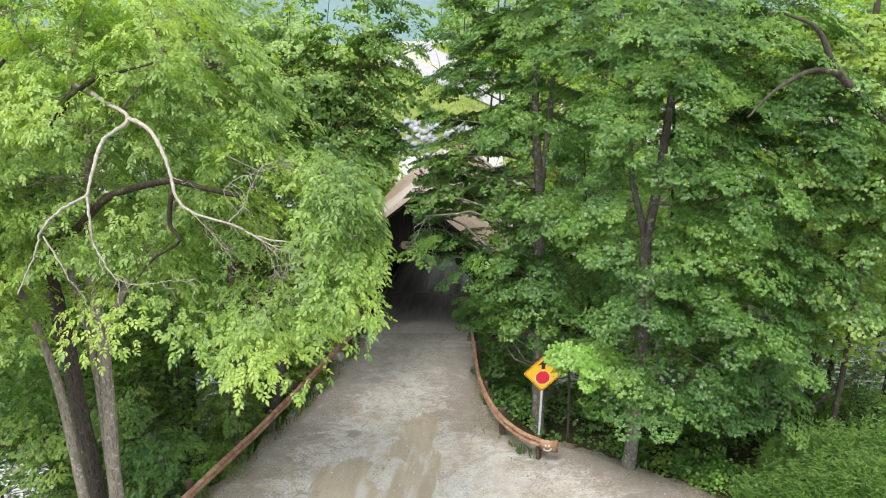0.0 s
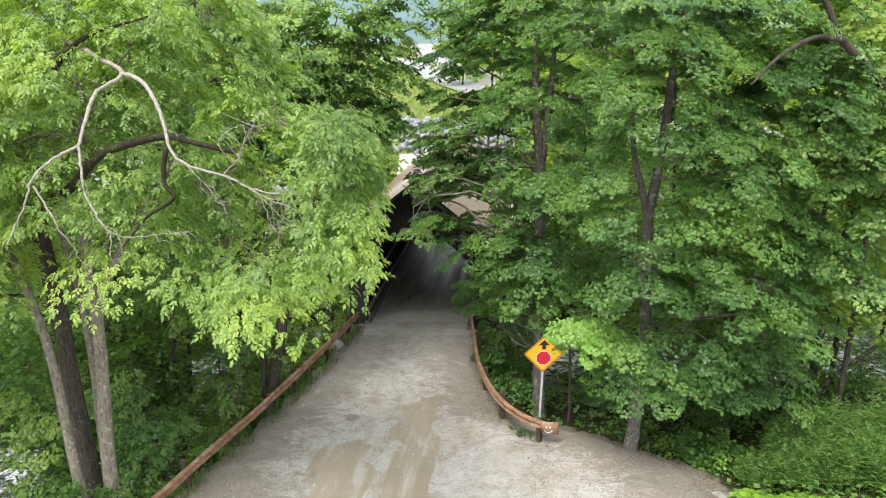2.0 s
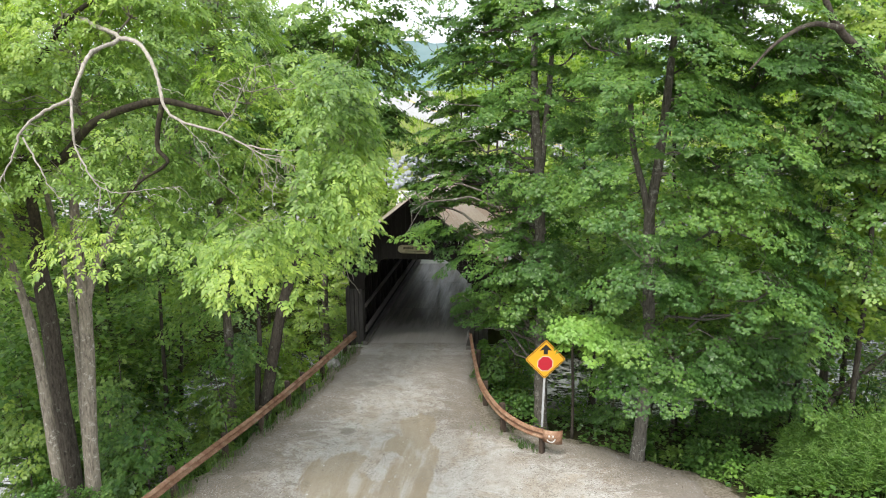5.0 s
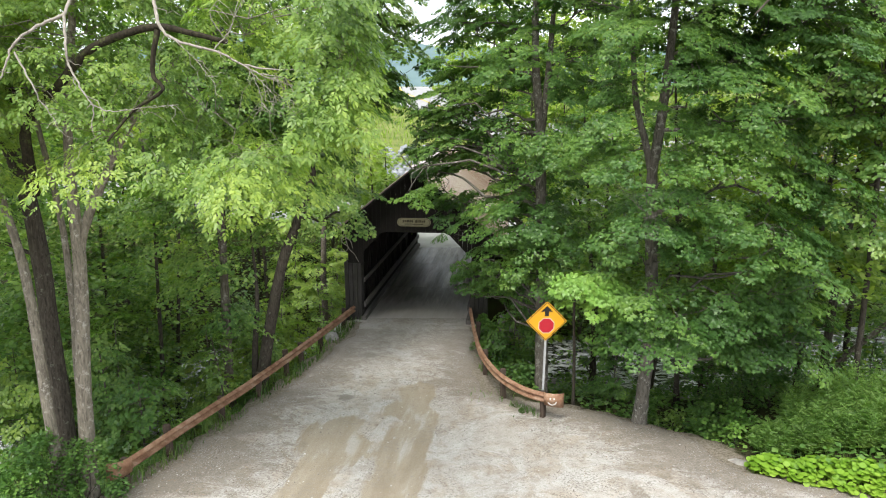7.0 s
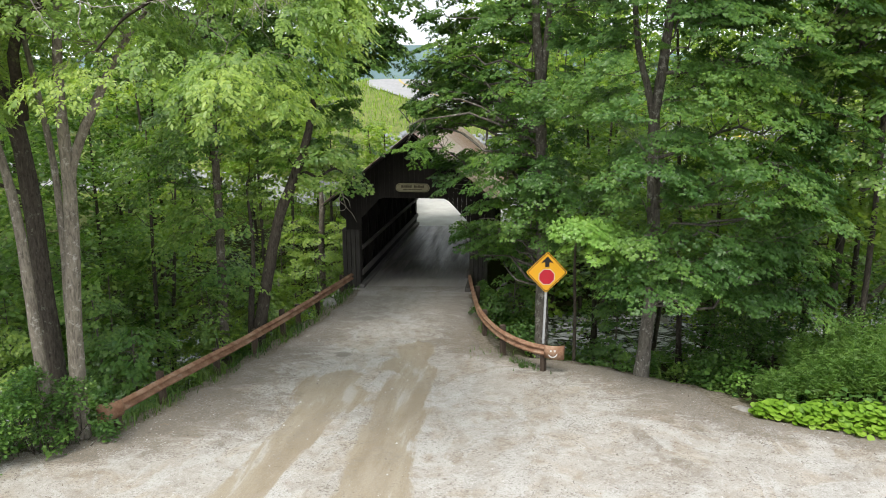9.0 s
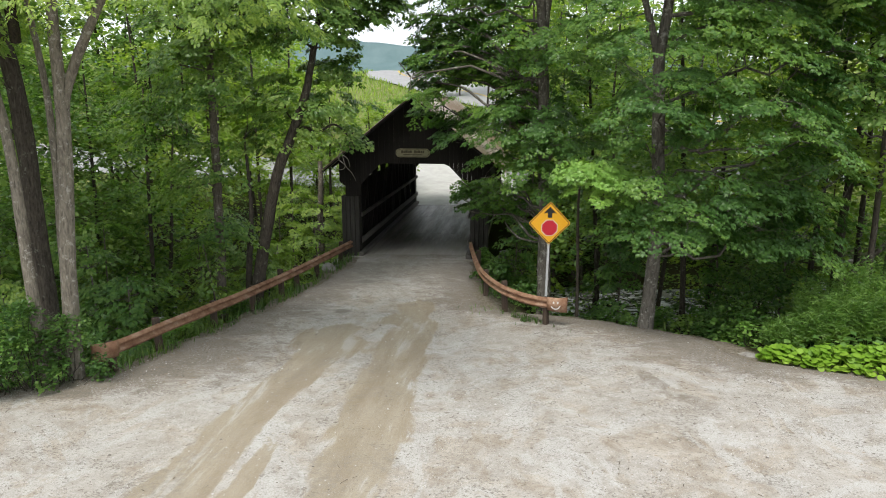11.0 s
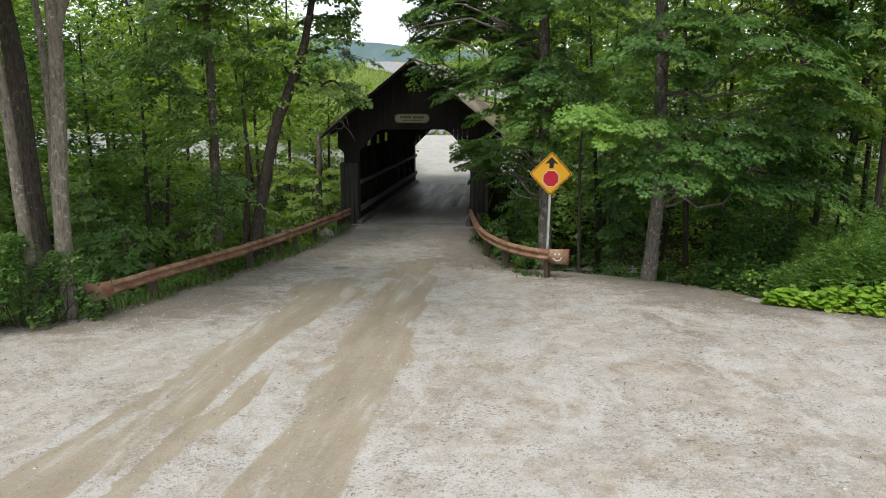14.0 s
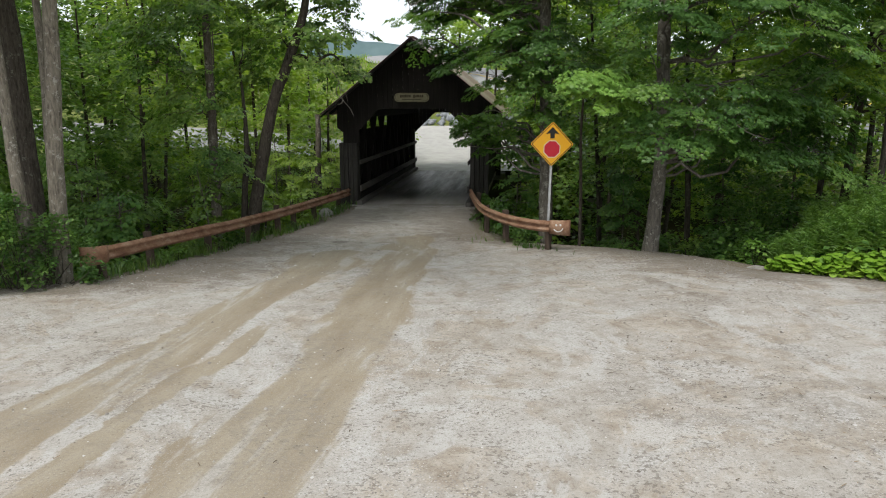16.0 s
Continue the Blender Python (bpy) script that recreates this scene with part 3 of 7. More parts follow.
def compound(rng, p, d, n, size, pairs=3):
    """Feathered leaves: leaflets in pairs along a stalk, and one at the tip."""
    d = unit(d)
    a = unit(np.cross(d, n))
    ps, ds, ns, ss = [], [], [], []
    for i in range(pairs):
        for s in (-1, 1):
            ps.append(p + d * (size * (0.25 + 0.55 * i / pairs))[:, None])
            ds.append(d * 0.7 + a * s * 0.8 + rng.normal(0, 0.15, p.shape))
            ns.append(n + rng.normal(0, 0.2, p.shape))
            ss.append(size * rng.uniform(0.42, 0.6, len(p)))
    ps.append(p + d * (size * 0.75)[:, None])
    ds.append(d)
    ns.append(n)
    ss.append(size * 0.6)
    return np.vstack(ps), np.vstack(ds), np.vstack(ns), np.concatenate(ss)


def wiggle(rng, a, b, n, amount, r0, r1):
    """Rows of x, y, z, radius from a to b with an uneven run."""
    a, b = np.asarray(a, float), np.asarray(b, float)
    t = np.linspace(0, 1, n)[:, None]
    p = a * (1 - t) + b * t
    off = np.cumsum(rng.normal(0, 1, (n, 3)), 0)
    off -= off[0] + (off[-1] - off[0]) * t
    p = p + off * amount * np.linalg.norm(b - a) / max(1, n) ** 0.5 * 0.3
    return np.hstack([p, (r0 * (1 - t) + r1 * t)])


def grow_tree(name, seed, stems, lobes, label, category="tree", leaf=LEAF_MAPLE, bark=BARK_GREY, shape=LOBED, leaf_size=(0.09, 0.15), density=1.2,
              spray=(0.55, 1.0), count=60, droop=0.35, limb_to=0.6, feather=0, group="", clear=None, twigs=True, sides=9, shell=0.55, thick=0.10, fans=False, squash=1.0):
    """A tree: stems (rows of x, y, z, radius) with limbs out to the lobes of its crown, and a crown of single leaves."""
    rng = np.random.default_rng(seed)
    lobes = [(*q[:5], q[5] * squash) for q in lobes]          # below 1: flatter tiers with gaps between
    base = np.array(stems[0][0][:3], float)
    tree = thing(name, Matrix.Translation(base), label, category, group)
    lines = []
    for s in stems:
        ln = smooth_line(s, 6 + 5 * len(s))
        ln[0, 3] *= 1.35
        ln[1, 3] *= 1.12
        lines.append(ln)
        v, f = tube(ln, sides, 0.05, rng)
        part_arrays("trunk", v - base, f, bark, tree, smooth=True)
    allp = np.vstack(lines)
    cs, os, rs = shelves(rng, lobes, allp, density, *spray) if fans else lobes_to_sprays(rng, lobes, density, *spray, shell)
    if clear is not None:
        keep = ~clear(cs)
        cs, os, rs = cs[keep], os[keep], rs[keep]
    # limbs from the nearest fit place of a stem to each lobe
    limb_ends = []
    for x, y, z, rx, ry, rz in lobes:
        c = np.array([x, y, z])
        d = np.linalg.norm(allp[:, :3] - (c - np.array([0, 0, 0.9 + 0.25 * rz])), axis=1)
        j = int(np.argmin(d))
        if d[j] < 0.5:
            continue
        r0 = min(allp[j, 3] * 0.45, 0.018 + 0.009 * d[j])
        ln = wiggle(rng, allp[j, :3], c, 9, 0.5, r0, r0 * 0.3)
        if clear is not None and clear(ln[4:, :3]).mean() > 0.35:          # no bare limbs where the air stays open
            continue
        v, f = tube(ln, 6)
        part_arrays("limb", v - base, f, bark, tree, smooth=True)
        limb_ends.append(ln)
    if twigs and len(cs):
        src = np.vstack([allp] + limb_ends)
        tw = []
        for c in cs[rng.random(len(cs)) < limb_to]:
            d = np.linalg.norm(src[:, :3] - (c - np.array([0, 0, 0.3])), axis=1)
            j = int(np.argmin(d))
            if 0.25 < d[j] < 3.5:
                r0 = min(src[j, 3] * 0.7, 0.008 + 0.008 * d[j])
                ln = wiggle(rng, src[j, :3], c, 5, 0.6, r0, 0.004)
                if clear is None or not clear(ln[1:, :3]).any():
                    tw.append(tube(ln, 4))
        if tw:
            v, f = join(tw)
            tagged(part_arrays("twig_tangle", v - base, f, bark, tree), kind="stuff")
    p, d, n = fan_points(rng, cs, os, rs, count, droop, thick) if fans else spray_points(rng, cs, os, rs, count, droop, thick)
    if clear is not None:
        keep = ~clear(p)
        p, d, n = p[keep], d[keep], n[keep]
    size = rng.uniform(*leaf_size, len(p))
    if feather:
        p, d, n, size = compound(rng, p, d, n, size, feather)
    v, f = leaves(p, d, n, size, shape)
    part_arrays("crown", v - base, f, leaf, tree)
    return tree


# ---------------------------------------------------------------- the lie of the land
GRAVEL_L = [(-30, -40), (5, -40), (9.5, -30), (11.0, -18), (12.2, -11.5), (12.9, -9.0), (14.0, -7.25), (16.5, -6.4), (18.6, -5.75), (21.0, -5.0), (24.0, -4.15), (27.0, -3.5), (28.0, -3.4)]
GRAVEL_R = [(-30, 40), (8, 40), (10.8, 32), (12.0, 17), (12.7, 12.0), (13.2, 10.7), (13.8, 9.4), (14.3, 8.4), (14.8, 7.5), (15.9, 7.1), (16.6, 6.85), (17.2, 6.2), (17.7, 5.3), (18.3, 4.6), (18.9, 3.9), (19.4, 2.3), (20.0, 1.6), (20.6, 1.35), (22.5, 1.25), (27.0, 1.3), (28.0, 1.5)]
STREAM = [(60, 44), (34, 37), (20, 31.5), (9, 30.5), (1, 32.5), (-7, 31), (-11.6, 27.3), (-13.4, 22), (-17, 15), (-24, 6), (-40, -4), (-70, -12)]
STREAM_Z = -3.2


def interp(rows, y):
    r = np.array(rows, float)
    return np.interp(y, r[:, 0], r[:, 1])


def wave(x, y, s=1.0):
    """A cheap smooth unevenness, about -1 to 1."""
    return (np.sin(x * 0.9 * s + 1.3) * np.cos(y * 1.1 * s + 0.4) + 0.6 * np.sin(x * 2.3 * s + y * 1.7 * s) + 0.4 * np.cos(x * 4.1 * s - y * 3.3 * s + 2)) / 2.0


def plateau(x, y):
    """Height of the gravel."""
    return 0.02 + 0.22 * np.clip((19 - y) / 7, 0, 1) + 0.10 * np.clip((x - 1.5) / 4, 0, 1) + 0.10 * np.clip((-5 - x) / 4, 0, 1) + 0.012 * wave(x, y, 1.4) + 0.16 * np.clip((y - 24) / 3.0, 0, 1)


def stream_distance(x, y):
    best = np.full(np.broadcast(x, y).shape, 1e9)
    s = np.array(STREAM, float)
    for a, b in zip(s[:-1], s[1:]):
        d = b - a
        t = np.clip(((x - a[0]) * d[0] + (y - a[1]) * d[1]) / (d @ d), 0, 1)
        best = np.minimum(best, np.hypot(x - a[0] - t * d[0], y - a[1] - t * d[1]))
    return best


def step(a, b, v):
    t = np.clip((v - a) / (b - a), 0, 1)
    return t * t * (3 - 2 * t)


def land(x, y):
    """Height of the ground everywhere."""
    x, y = np.asarray(x, float), np.asarray(y, float)
    out = np.maximum(interp(GRAVEL_L, y) - x, x - interp(GRAVEL_R, y))      # metres outside the gravel
    out = np.where(y > 27.6, 9.0, out)
    near = plateau(x, y) - 0.03
    wood = -1.1 + 0.35 * wave(x, y, 0.35) + 0.9 * step(9, 16, x) + 0.8 * step(-22, -34, x)
    wood = wood + 0.05 * wave(x, y, 1.9)
    a = step(0.15, 3.4, out)
    h = near * (1 - a) + wood * a
    # the flank with the herbs beside the lot
    herb = step(7.0, 9.5, x) * step(21.5, 17.0, y) * step(11.0, 13.5, y)
    h = np.where(out > 0.1, h * (1 - herb) + herb * (0.25 + 0.10 * (x - 8)).clip(0.1, 1.6), h)
    # far side: the meadow rises to the road on the hill
    far = np.interp(y, [41, 45, 52, 58, 59.5, 63.5, 66, 80, 100, 112, 135, 220, 500], [0.45, 0.6, 1.4, 2.6, 2.9, 5.5, 5.9, 8.8, 12.3, 12.9, 12.2, 6, 4])
    soft = step(-6, -16, x)                      # no steep bank towards the left
    far = far * (1 - soft) + soft * np.interp(y, [41, 50, 60, 100, 135, 220, 500], [0.3, 1.7, 3.6, 12.0, 12.2, 6, 4])
    far = far + 0.15 * wave(x, y, 0.3) * step(60, 66, y) + 4.0 * step(30, 80, np.abs(x)) * step(40, 70, y)
    g = step(36.5, 41.5, y + 0.10 * (x + 1))
    h = h * (1 - g) + far * g
    # the stream's bed
    s = stream_distance(x, y)
    bed = STREAM_Z - 0.35 + 0.25 * wave(x, y, 1.1)
    c = step(10.5, 2.2, s)
    h = np.where(out > 0.6, h * (1 - c) + np.minimum(bed, h) * c, h)
    return h


def graded(lo, a, b, hi, fine, n):
    """Coordinates: even in the middle, widening outwards."""
    mid = np.arange(a, b + 1e-6, fine)
    left = a - (a - lo) * (np.linspace(0, 1, n)[1:] ** 3)
    right = b + (hi - b) * (np.linspace(0, 1, n)[1:] ** 3)
    return np.concatenate([left[::-1], mid, right])


gx, gy = graded(-1600, -20, 20, 1600, 0.5, 40), graded(-900, 0, 48, 1500, 0.5, 60)
gy = np.concatenate([gy[gy <= 48.01], np.arange(48.8, 130, 0.9), gy[gy > 130]])
XX, YY = np.meshgrid(gx, gy)
ZZ = land(XX, YY)
gi = np.arange(len(gy) - 1)[:, None] * len(gx) + np.arange(len(gx) - 1)[None]
gf = np.stack([gi, gi + 1, gi + 1 + len(gx), gi + len(gx)], -1).reshape(-1, 4)
ground = new("ground", mesh_arrays("ground", np.stack([XX, YY, ZZ], -1).reshape(-1, 3), gf, SOIL, True))
gout = np.maximum(interp(GRAVEL_L, YY) - XX, XX - interp(GRAVEL_R, YY))
gve = np.clip(1.0 - (gout - 0.1) / 1.1, 0, 1) * (YY < 27.2)
at = ground.data.attributes.new("verge", 'FLOAT', 'POINT')
at.data.foreach_set("value", gve.ravel().astype(np.float32))
tagged(ground, "uneven forest floor with leaf litter falling to the stream", "ground", kind="structure")

# gravel lot and road, up to the bridge
ROWS_Y = np.concatenate([np.linspace(-30, 4, 18), np.arange(4.3, 27.35, 0.2)])
COLS = np.linspace(0, 1, 90)
rngg = np.random.default_rng(4)
edge_l = interp(GRAVEL_L, ROWS_Y) + 0.20 * np.convolve(rngg.normal(0, 1, len(ROWS_Y)), np.ones(3) / 3, 'same')
edge_r = interp(GRAVEL_R, ROWS_Y) + 0.16 * np.convolve(rngg.normal(0, 1, len(ROWS_Y)), np.ones(3) / 3, 'same')
vx = edge_l[:, None] * (1 - COLS) + edge_r[:, None] * COLS
vy = np.repeat(ROWS_Y[:, None], len(COLS), 1)
lip = np.minimum(1, np.minimum(COLS, 1 - COLS) * (edge_r - edge_l)[:, None] / 0.35)
vz = plateau(vx, vy) + 0.012 - 0.10 * (1 - lip) ** 2 + 0.004 * wave(vx, vy, 3.1)
ri = np.arange(len(ROWS_Y) - 1)[:, None] * len(COLS) + np.arange(len(COLS) - 1)[None]
rf = np.stack([ri, ri + 1, ri + 1 + len(COLS), ri + len(COLS)], -1).reshape(-1, 4)
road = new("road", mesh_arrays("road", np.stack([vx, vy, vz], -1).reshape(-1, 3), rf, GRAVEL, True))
ve = np.minimum(COLS, 1 - COLS) * (edge_r - edge_l)[:, None]
ve = np.clip(np.where((vx < -3.5) & (vy < 16.5), 1.45, np.where((vx > 2.2) & (vx < 8), 1.3, 1.1)) - ve / np.where((vx > 2.2) & (vy > 11), 3.6, 3.2), 0, 1.3) * (vy < 26)
at = road.data.attributes.new("verge", 'FLOAT', 'POINT')
at.data.foreach_set("value", ve.ravel().astype(np.float32))
tagged(road, "pale packed gravel road with wet tan wheel tracks, shade painted in towards the bridge", "road", kind="structure")

# stream
sl = smooth_line([(x, y, STREAM_Z, 0) for x, y in STREAM], 90)[:, :3]
sd2 = unit(np.gradient(sl[:, :2], axis=0))
sn = np.stack([-sd2[:, 1], sd2[:, 0]], -1)
wv = []
for k in np.linspace(-4.2, 4.2, 9):
    q = sl.copy()
    q[:, :2] += sn * k
    wv.append(q)
wv = np.stack(wv, 1)
wi = np.arange(89)[:, None] * 9 + np.arange(8)[None]
water = new("water", mesh_arrays("water", wv.reshape(-1, 3), np.stack([wi, wi + 1, wi + 10, wi + 9], -1).reshape(-1, 4), WATER, True))
tagged(water, "shallow rushing brook with frothing white water and painted sky sheen between stones", "stream", kind="structure")

# ---------------------------------------------------------------- covered bridge
BO, BTURN, BLEN, BSLOPE = Vector((-1.05, 26.85, 0.17)), -7.2, 14.75, 0.022
bridge = thing("covered_bridge", pose(*BO, math.degrees(math.atan(BSLOPE)), 0, BTURN), "dark weathered wooden covered bridge with a rusty metal roof", "covered bridge")
EAVE_U, EAVE_Z, RIDGE_Z, OVER = 3.62, 3.62, 6.5, 0.45
rngb = random.Random(5)


def roof_z(u):
    return RIDGE_Z - (RIDGE_Z - EAVE_Z) * abs(u) / EAVE_U


def portal(v0, sign, name, side, spring, top_z, flat):
    """Boarded gable end with a chamfered opening; boards stand side by side. side: half width of the opening; spring: where its chamfer begins; flat: half width of its level top."""
    u = -3.06
    while u < 3.06 - 0.02:
        w = rngb.uniform(0.17, 0.24)
        a, b = u, min(u + w, 3.06)

        def low(x):
            x = abs(x)
            if x >= side:
                return 2.5 + max(0.0, x - 2.84) * 5.0
            return top_z if x <= flat else top_z - (x - flat) / (side - flat) * (top_z - spring)

        c = (a + b) / 2
        la, lb = (low(c - 0.02), low(c + 0.02)) if abs(c) >= side else (low(a), low(b))
        if (abs(a) >= side) != (abs(b) >= side):
            la = lb = min(low(c), spring)
        y0 = v0 + sign * rngb.uniform(0, 0.012)
        bm = bmesh.new()
        a2, b2 = a + 0.003, b - 0.003
        plate(bm, [(a2, la), (b2, lb), (b2, roof_z(b2) - 0.03), (a2, roof_z(a2) - 0.03)], 0.025, Matrix.Translation((0, y0, 0)))
        part(name, bm, WOOD_DARK, bridge)
        u += w


# deck: long planks
u = -2.62
while u < 2.6:
    w = rngb.uniform(0.22, 0.29)
    for v0, v1 in ((-0.25, 5.2), (5.215, 10.1), (10.115, BLEN + 0.25)):
        bm = bmesh.new()
        dz = rngb.uniform(-0.004, 0.004)
        box(bm, (u + 0.002, v0, -0.09 + dz), (u + w - 0.002, v1, 0.0 + dz), 0.004)
        part("deck_plank", bm, WOOD_DECK, bridge)
    u += w
# two raised runners worn by wheels are part of the deck: kerb timbers along the sides
for s in (-1, 1):
    bm = bmesh.new()
    beam(bm, (s * 2.22, -0.1, 0.09), (s * 2.22, BLEN, 0.09), 0.2, 0.17)
    part("kerb_timber", bm, WOOD_RAIL, bridge)
    for z, h in ((0.66, 0.24), (1.72, 0.16)):
        bm = bmesh.new()
        beam(bm, (s * 2.2, 0.1, z), (s * 2.2, BLEN - 0.1, z), 0.06, h)
        part("side_rail", bm, WOOD_RAIL, bridge)
    # truss: chords, posts, braces
    for z in (0.25, 3.62):
        bm = bmesh.new()
        beam(bm, (s * 2.45, 0.0, z), (s * 2.45, BLEN, z), 0.28, 0.32)
        part("chord", bm, WOOD_DARK, bridge)
    n = 8
    for i in range(n + 1):
        v = 0.15 + (BLEN - 0.3) * i / n
        bm = bmesh.new()
        beam(bm, (s * 2.45, v, 0.3), (s * 2.45, v, 3.6), 0.18, 0.2, (0, 1, 0))
        part("truss_post", bm, WOOD_DARK, bridge)
        if i < n:
            v2 = 0.15 + (BLEN - 0.3) * (i + 1) / n
            a, b = ((v, 0.4), (v2, 3.5)) if i < n / 2 else ((v, 3.5), (v2, 0.4))
            bm = bmesh.new()
            beam(bm, (s * 2.38, a[0], a[1]), (s * 2.38, b[0], b[1]), 0.12, 0.2, (1, 0, 0))
            part("truss_brace", bm, WOOD_DARK, bridge)
            bm = bmesh.new()
            beam(bm, (s * 2.53, a[0], b[1]), (s * 2.53, b[0], a[1]), 0.10, 0.18, (1, 0, 0))
            part("truss_brace", bm, WOOD_DARK, bridge)
    # outside boarding, up to an open band under the eaves
    v = 0.02
    while v < BLEN:
        w = rngb.uniform(0.2, 0.27)
        bm = bmesh.new()
        x0 = s * (2.68 + rngb.uniform(0, 0.012))
        box(bm, (min(x0, x0 + s * 0.025), v + 0.004, -0.35), (max(x0, x0 + s * 0.025), min(v + w, BLEN) - 0.004, 2.95 + rngb.uniform(-0.03, 0.03)), 0.003)
        part("wall_board", bm, WOOD_DARK, bridge)
        v += w
    # corner posts at both ends, grey where the rain reaches them
    for v0 in (-0.02, BLEN - 0.42):
        u = 2.28
        while u < 2.84:
            bm = bmesh.new()
            box(bm, (min(s * u, s * (u + 0.18)) + 0.004, v0, -0.25), (max(s * u, s * (u + 0.18)) - 0.004, v0 + 0.44, 2.5), 0.012)
            part("end_post", bm, WOOD_GREY, bridge, "grey weathered boards of the end post")
            u += 0.186
portal(-0.06, -1, "gable_board", 2.25, 2.9, 3.85, 1.35)
portal(BLEN + 0.04, 1, "gable_board", 2.28, 2.32, 3.5, 1.08)
# tie beams and rafters
for i in range(9):
    v = 0.3 + (BLEN - 0.6) * i / 8
    bm = bmesh.new()
    beam(bm, (-2.6, v, 3.95), (2.6, v, 3.95), 0.16, 0.2)
    part("tie_beam", bm, WOOD_DARK, bridge)
    for s in (-1, 1):
        bm = bmesh.new()
        beam(bm, (s * 3.45, v, roof_z(3.45) - 0.12), (s * 0.05, v, roof_z(0.05) - 0.12), 0.08, 0.14, (0, 1, 0))
        part("rafter", bm, WOOD_DARK, bridge)
# fascia along the gable rakes
for v0 in (-OVER, BLEN + OVER - 0.04):
    for s in (-1, 1):
        bm = bmesh.new()
        beam(bm, (s * EAVE_U, v0 + 0.02, EAVE_Z - 0.10), (0, v0 + 0.02, RIDGE_Z - 0.10), 0.035, 0.2, (0, 1, 0))
        part("rake_board", bm, WOOD_DARK, bridge)
# corrugated sheets, each side in bays
for s in (-1, 1):
    nb = 7
    for k in range(nb):
        va = -OVER + (BLEN + 2 * OVER) * k / nb
        vb = -OVER + (BLEN + 2 * OVER) * (k + 1) / nb + (0.03 if k < nb - 1 else 0)
        t = np.linspace(va, vb, 133)
        zz = 0.03 * np.abs(np.sin((t - va) / 0.2 * np.pi)) ** 0.6 + 0.004 * k % 0.008
        us = np.linspace(0.0, EAVE_U + 0.08, 5)
        top = np.stack([np.repeat(s * us[:, None], len(t), 1), np.repeat(t[None], 5, 0), roof_z(0) - (RIDGE_Z - EAVE_Z) / EAVE_U * us[:, None] + zz[None] + 0.02], -1)
        bot = top - np.array([0, 0, 0.012])
        m5 = np.arange(4)[:, None] * len(t) + np.arange(len(t) - 1)[None]
        q = np.stack([m5, m5 + 1, m5 + 1 + len(t), m5 + len(t)], -1).reshape(-1, 4)
        o = 5 * len(t)
        part_arrays("roof_sheet", np.vstack([top.reshape(-1, 3), bot.reshape(-1, 3)]), np.vstack([q, q[:, ::-1] + o]), ROOF, bridge, "rusty corrugated roof sheet")
    bm = bmesh.new()
    beam(bm, (s * 1.6, -OVER + 0.02, roof_z(1.6) - 0.05), (s * 1.6, BLEN + OVER - 0.02, roof_z(1.6) - 0.05), 0.1, 0.04)
    part("purlin", bm, WOOD_DARK, bridge)
bm = bmesh.new()
beam(bm, (0, -OVER, RIDGE_Z + 0.03), (0, BLEN + OVER, RIDGE_Z + 0.03), 0.3, 0.03)
part("ridge_cap", bm, ROOF, bridge)

# abutments
for y0, y1 in ((-1.3, 0.35), (BLEN - 0.3, BLEN + 1.6)):
    bm = bmesh.new()
    box(bm, (-3.3, y0, -4.0), (3.3, y1, -0.13), 0.03)
    me = bpy.data.meshes.new("abutment")
    bm.to_mesh(me)
    bm.free()
    me.materials.append(CONCRETE)
    ab = new("abutment", me)
    ab.matrix_world = bridge.matrix_world
    tagged(ab, "old concrete abutment carrying the bridge end", "abutment", kind="structure")

# ---------------------------------------------------------------- guard rails and signs
def sweep(profile, line, closed=True):
    """A profile (across, up) swept along a level line of x, y, z."""
    line = np.asarray(line, float)
    d = unit(np.gradient(line[:, :2], axis=0))
    nrm = np.stack([d[:, 1], -d[:, 0]], -1)
    p = np.asarray(profile, float)
    v = np.zeros((len(line), len(p), 3))
    v[..., :2] = line[:, None, :2] + nrm[:, None] * p[None, :, 0:1]
    v[..., 2] = line[:, None, 2] + p[None, :, 1]
    k = len(p)
    i = np.arange(len(line) - 1)[:, None] * k + np.arange(k)[None]
    j = np.arange(len(line) - 1)[:, None] * k + (np.arange(k)[None] + 1) % k
    return v.reshape(-1, 3), np.stack([i, j, j + k, i + k], -1).reshape(-1, 4)


def w_profile(side):
    """The folded steel beam's section, 31 cm high; its bulges face the road."""
    front = [(0.0, 0.0), (0.0, -0.025), (0.075, -0.05), (0.08, -0.095), (0.008, -0.13), (0.008, -0.18), (0.08, -0.215), (0.075, -0.26), (0.0, -0.285), (0.0, -0.31)]
    back = [(a - 0.012, b) for a, b in front[::-1]]
    return [(side * a, b) for a, b in front + back]


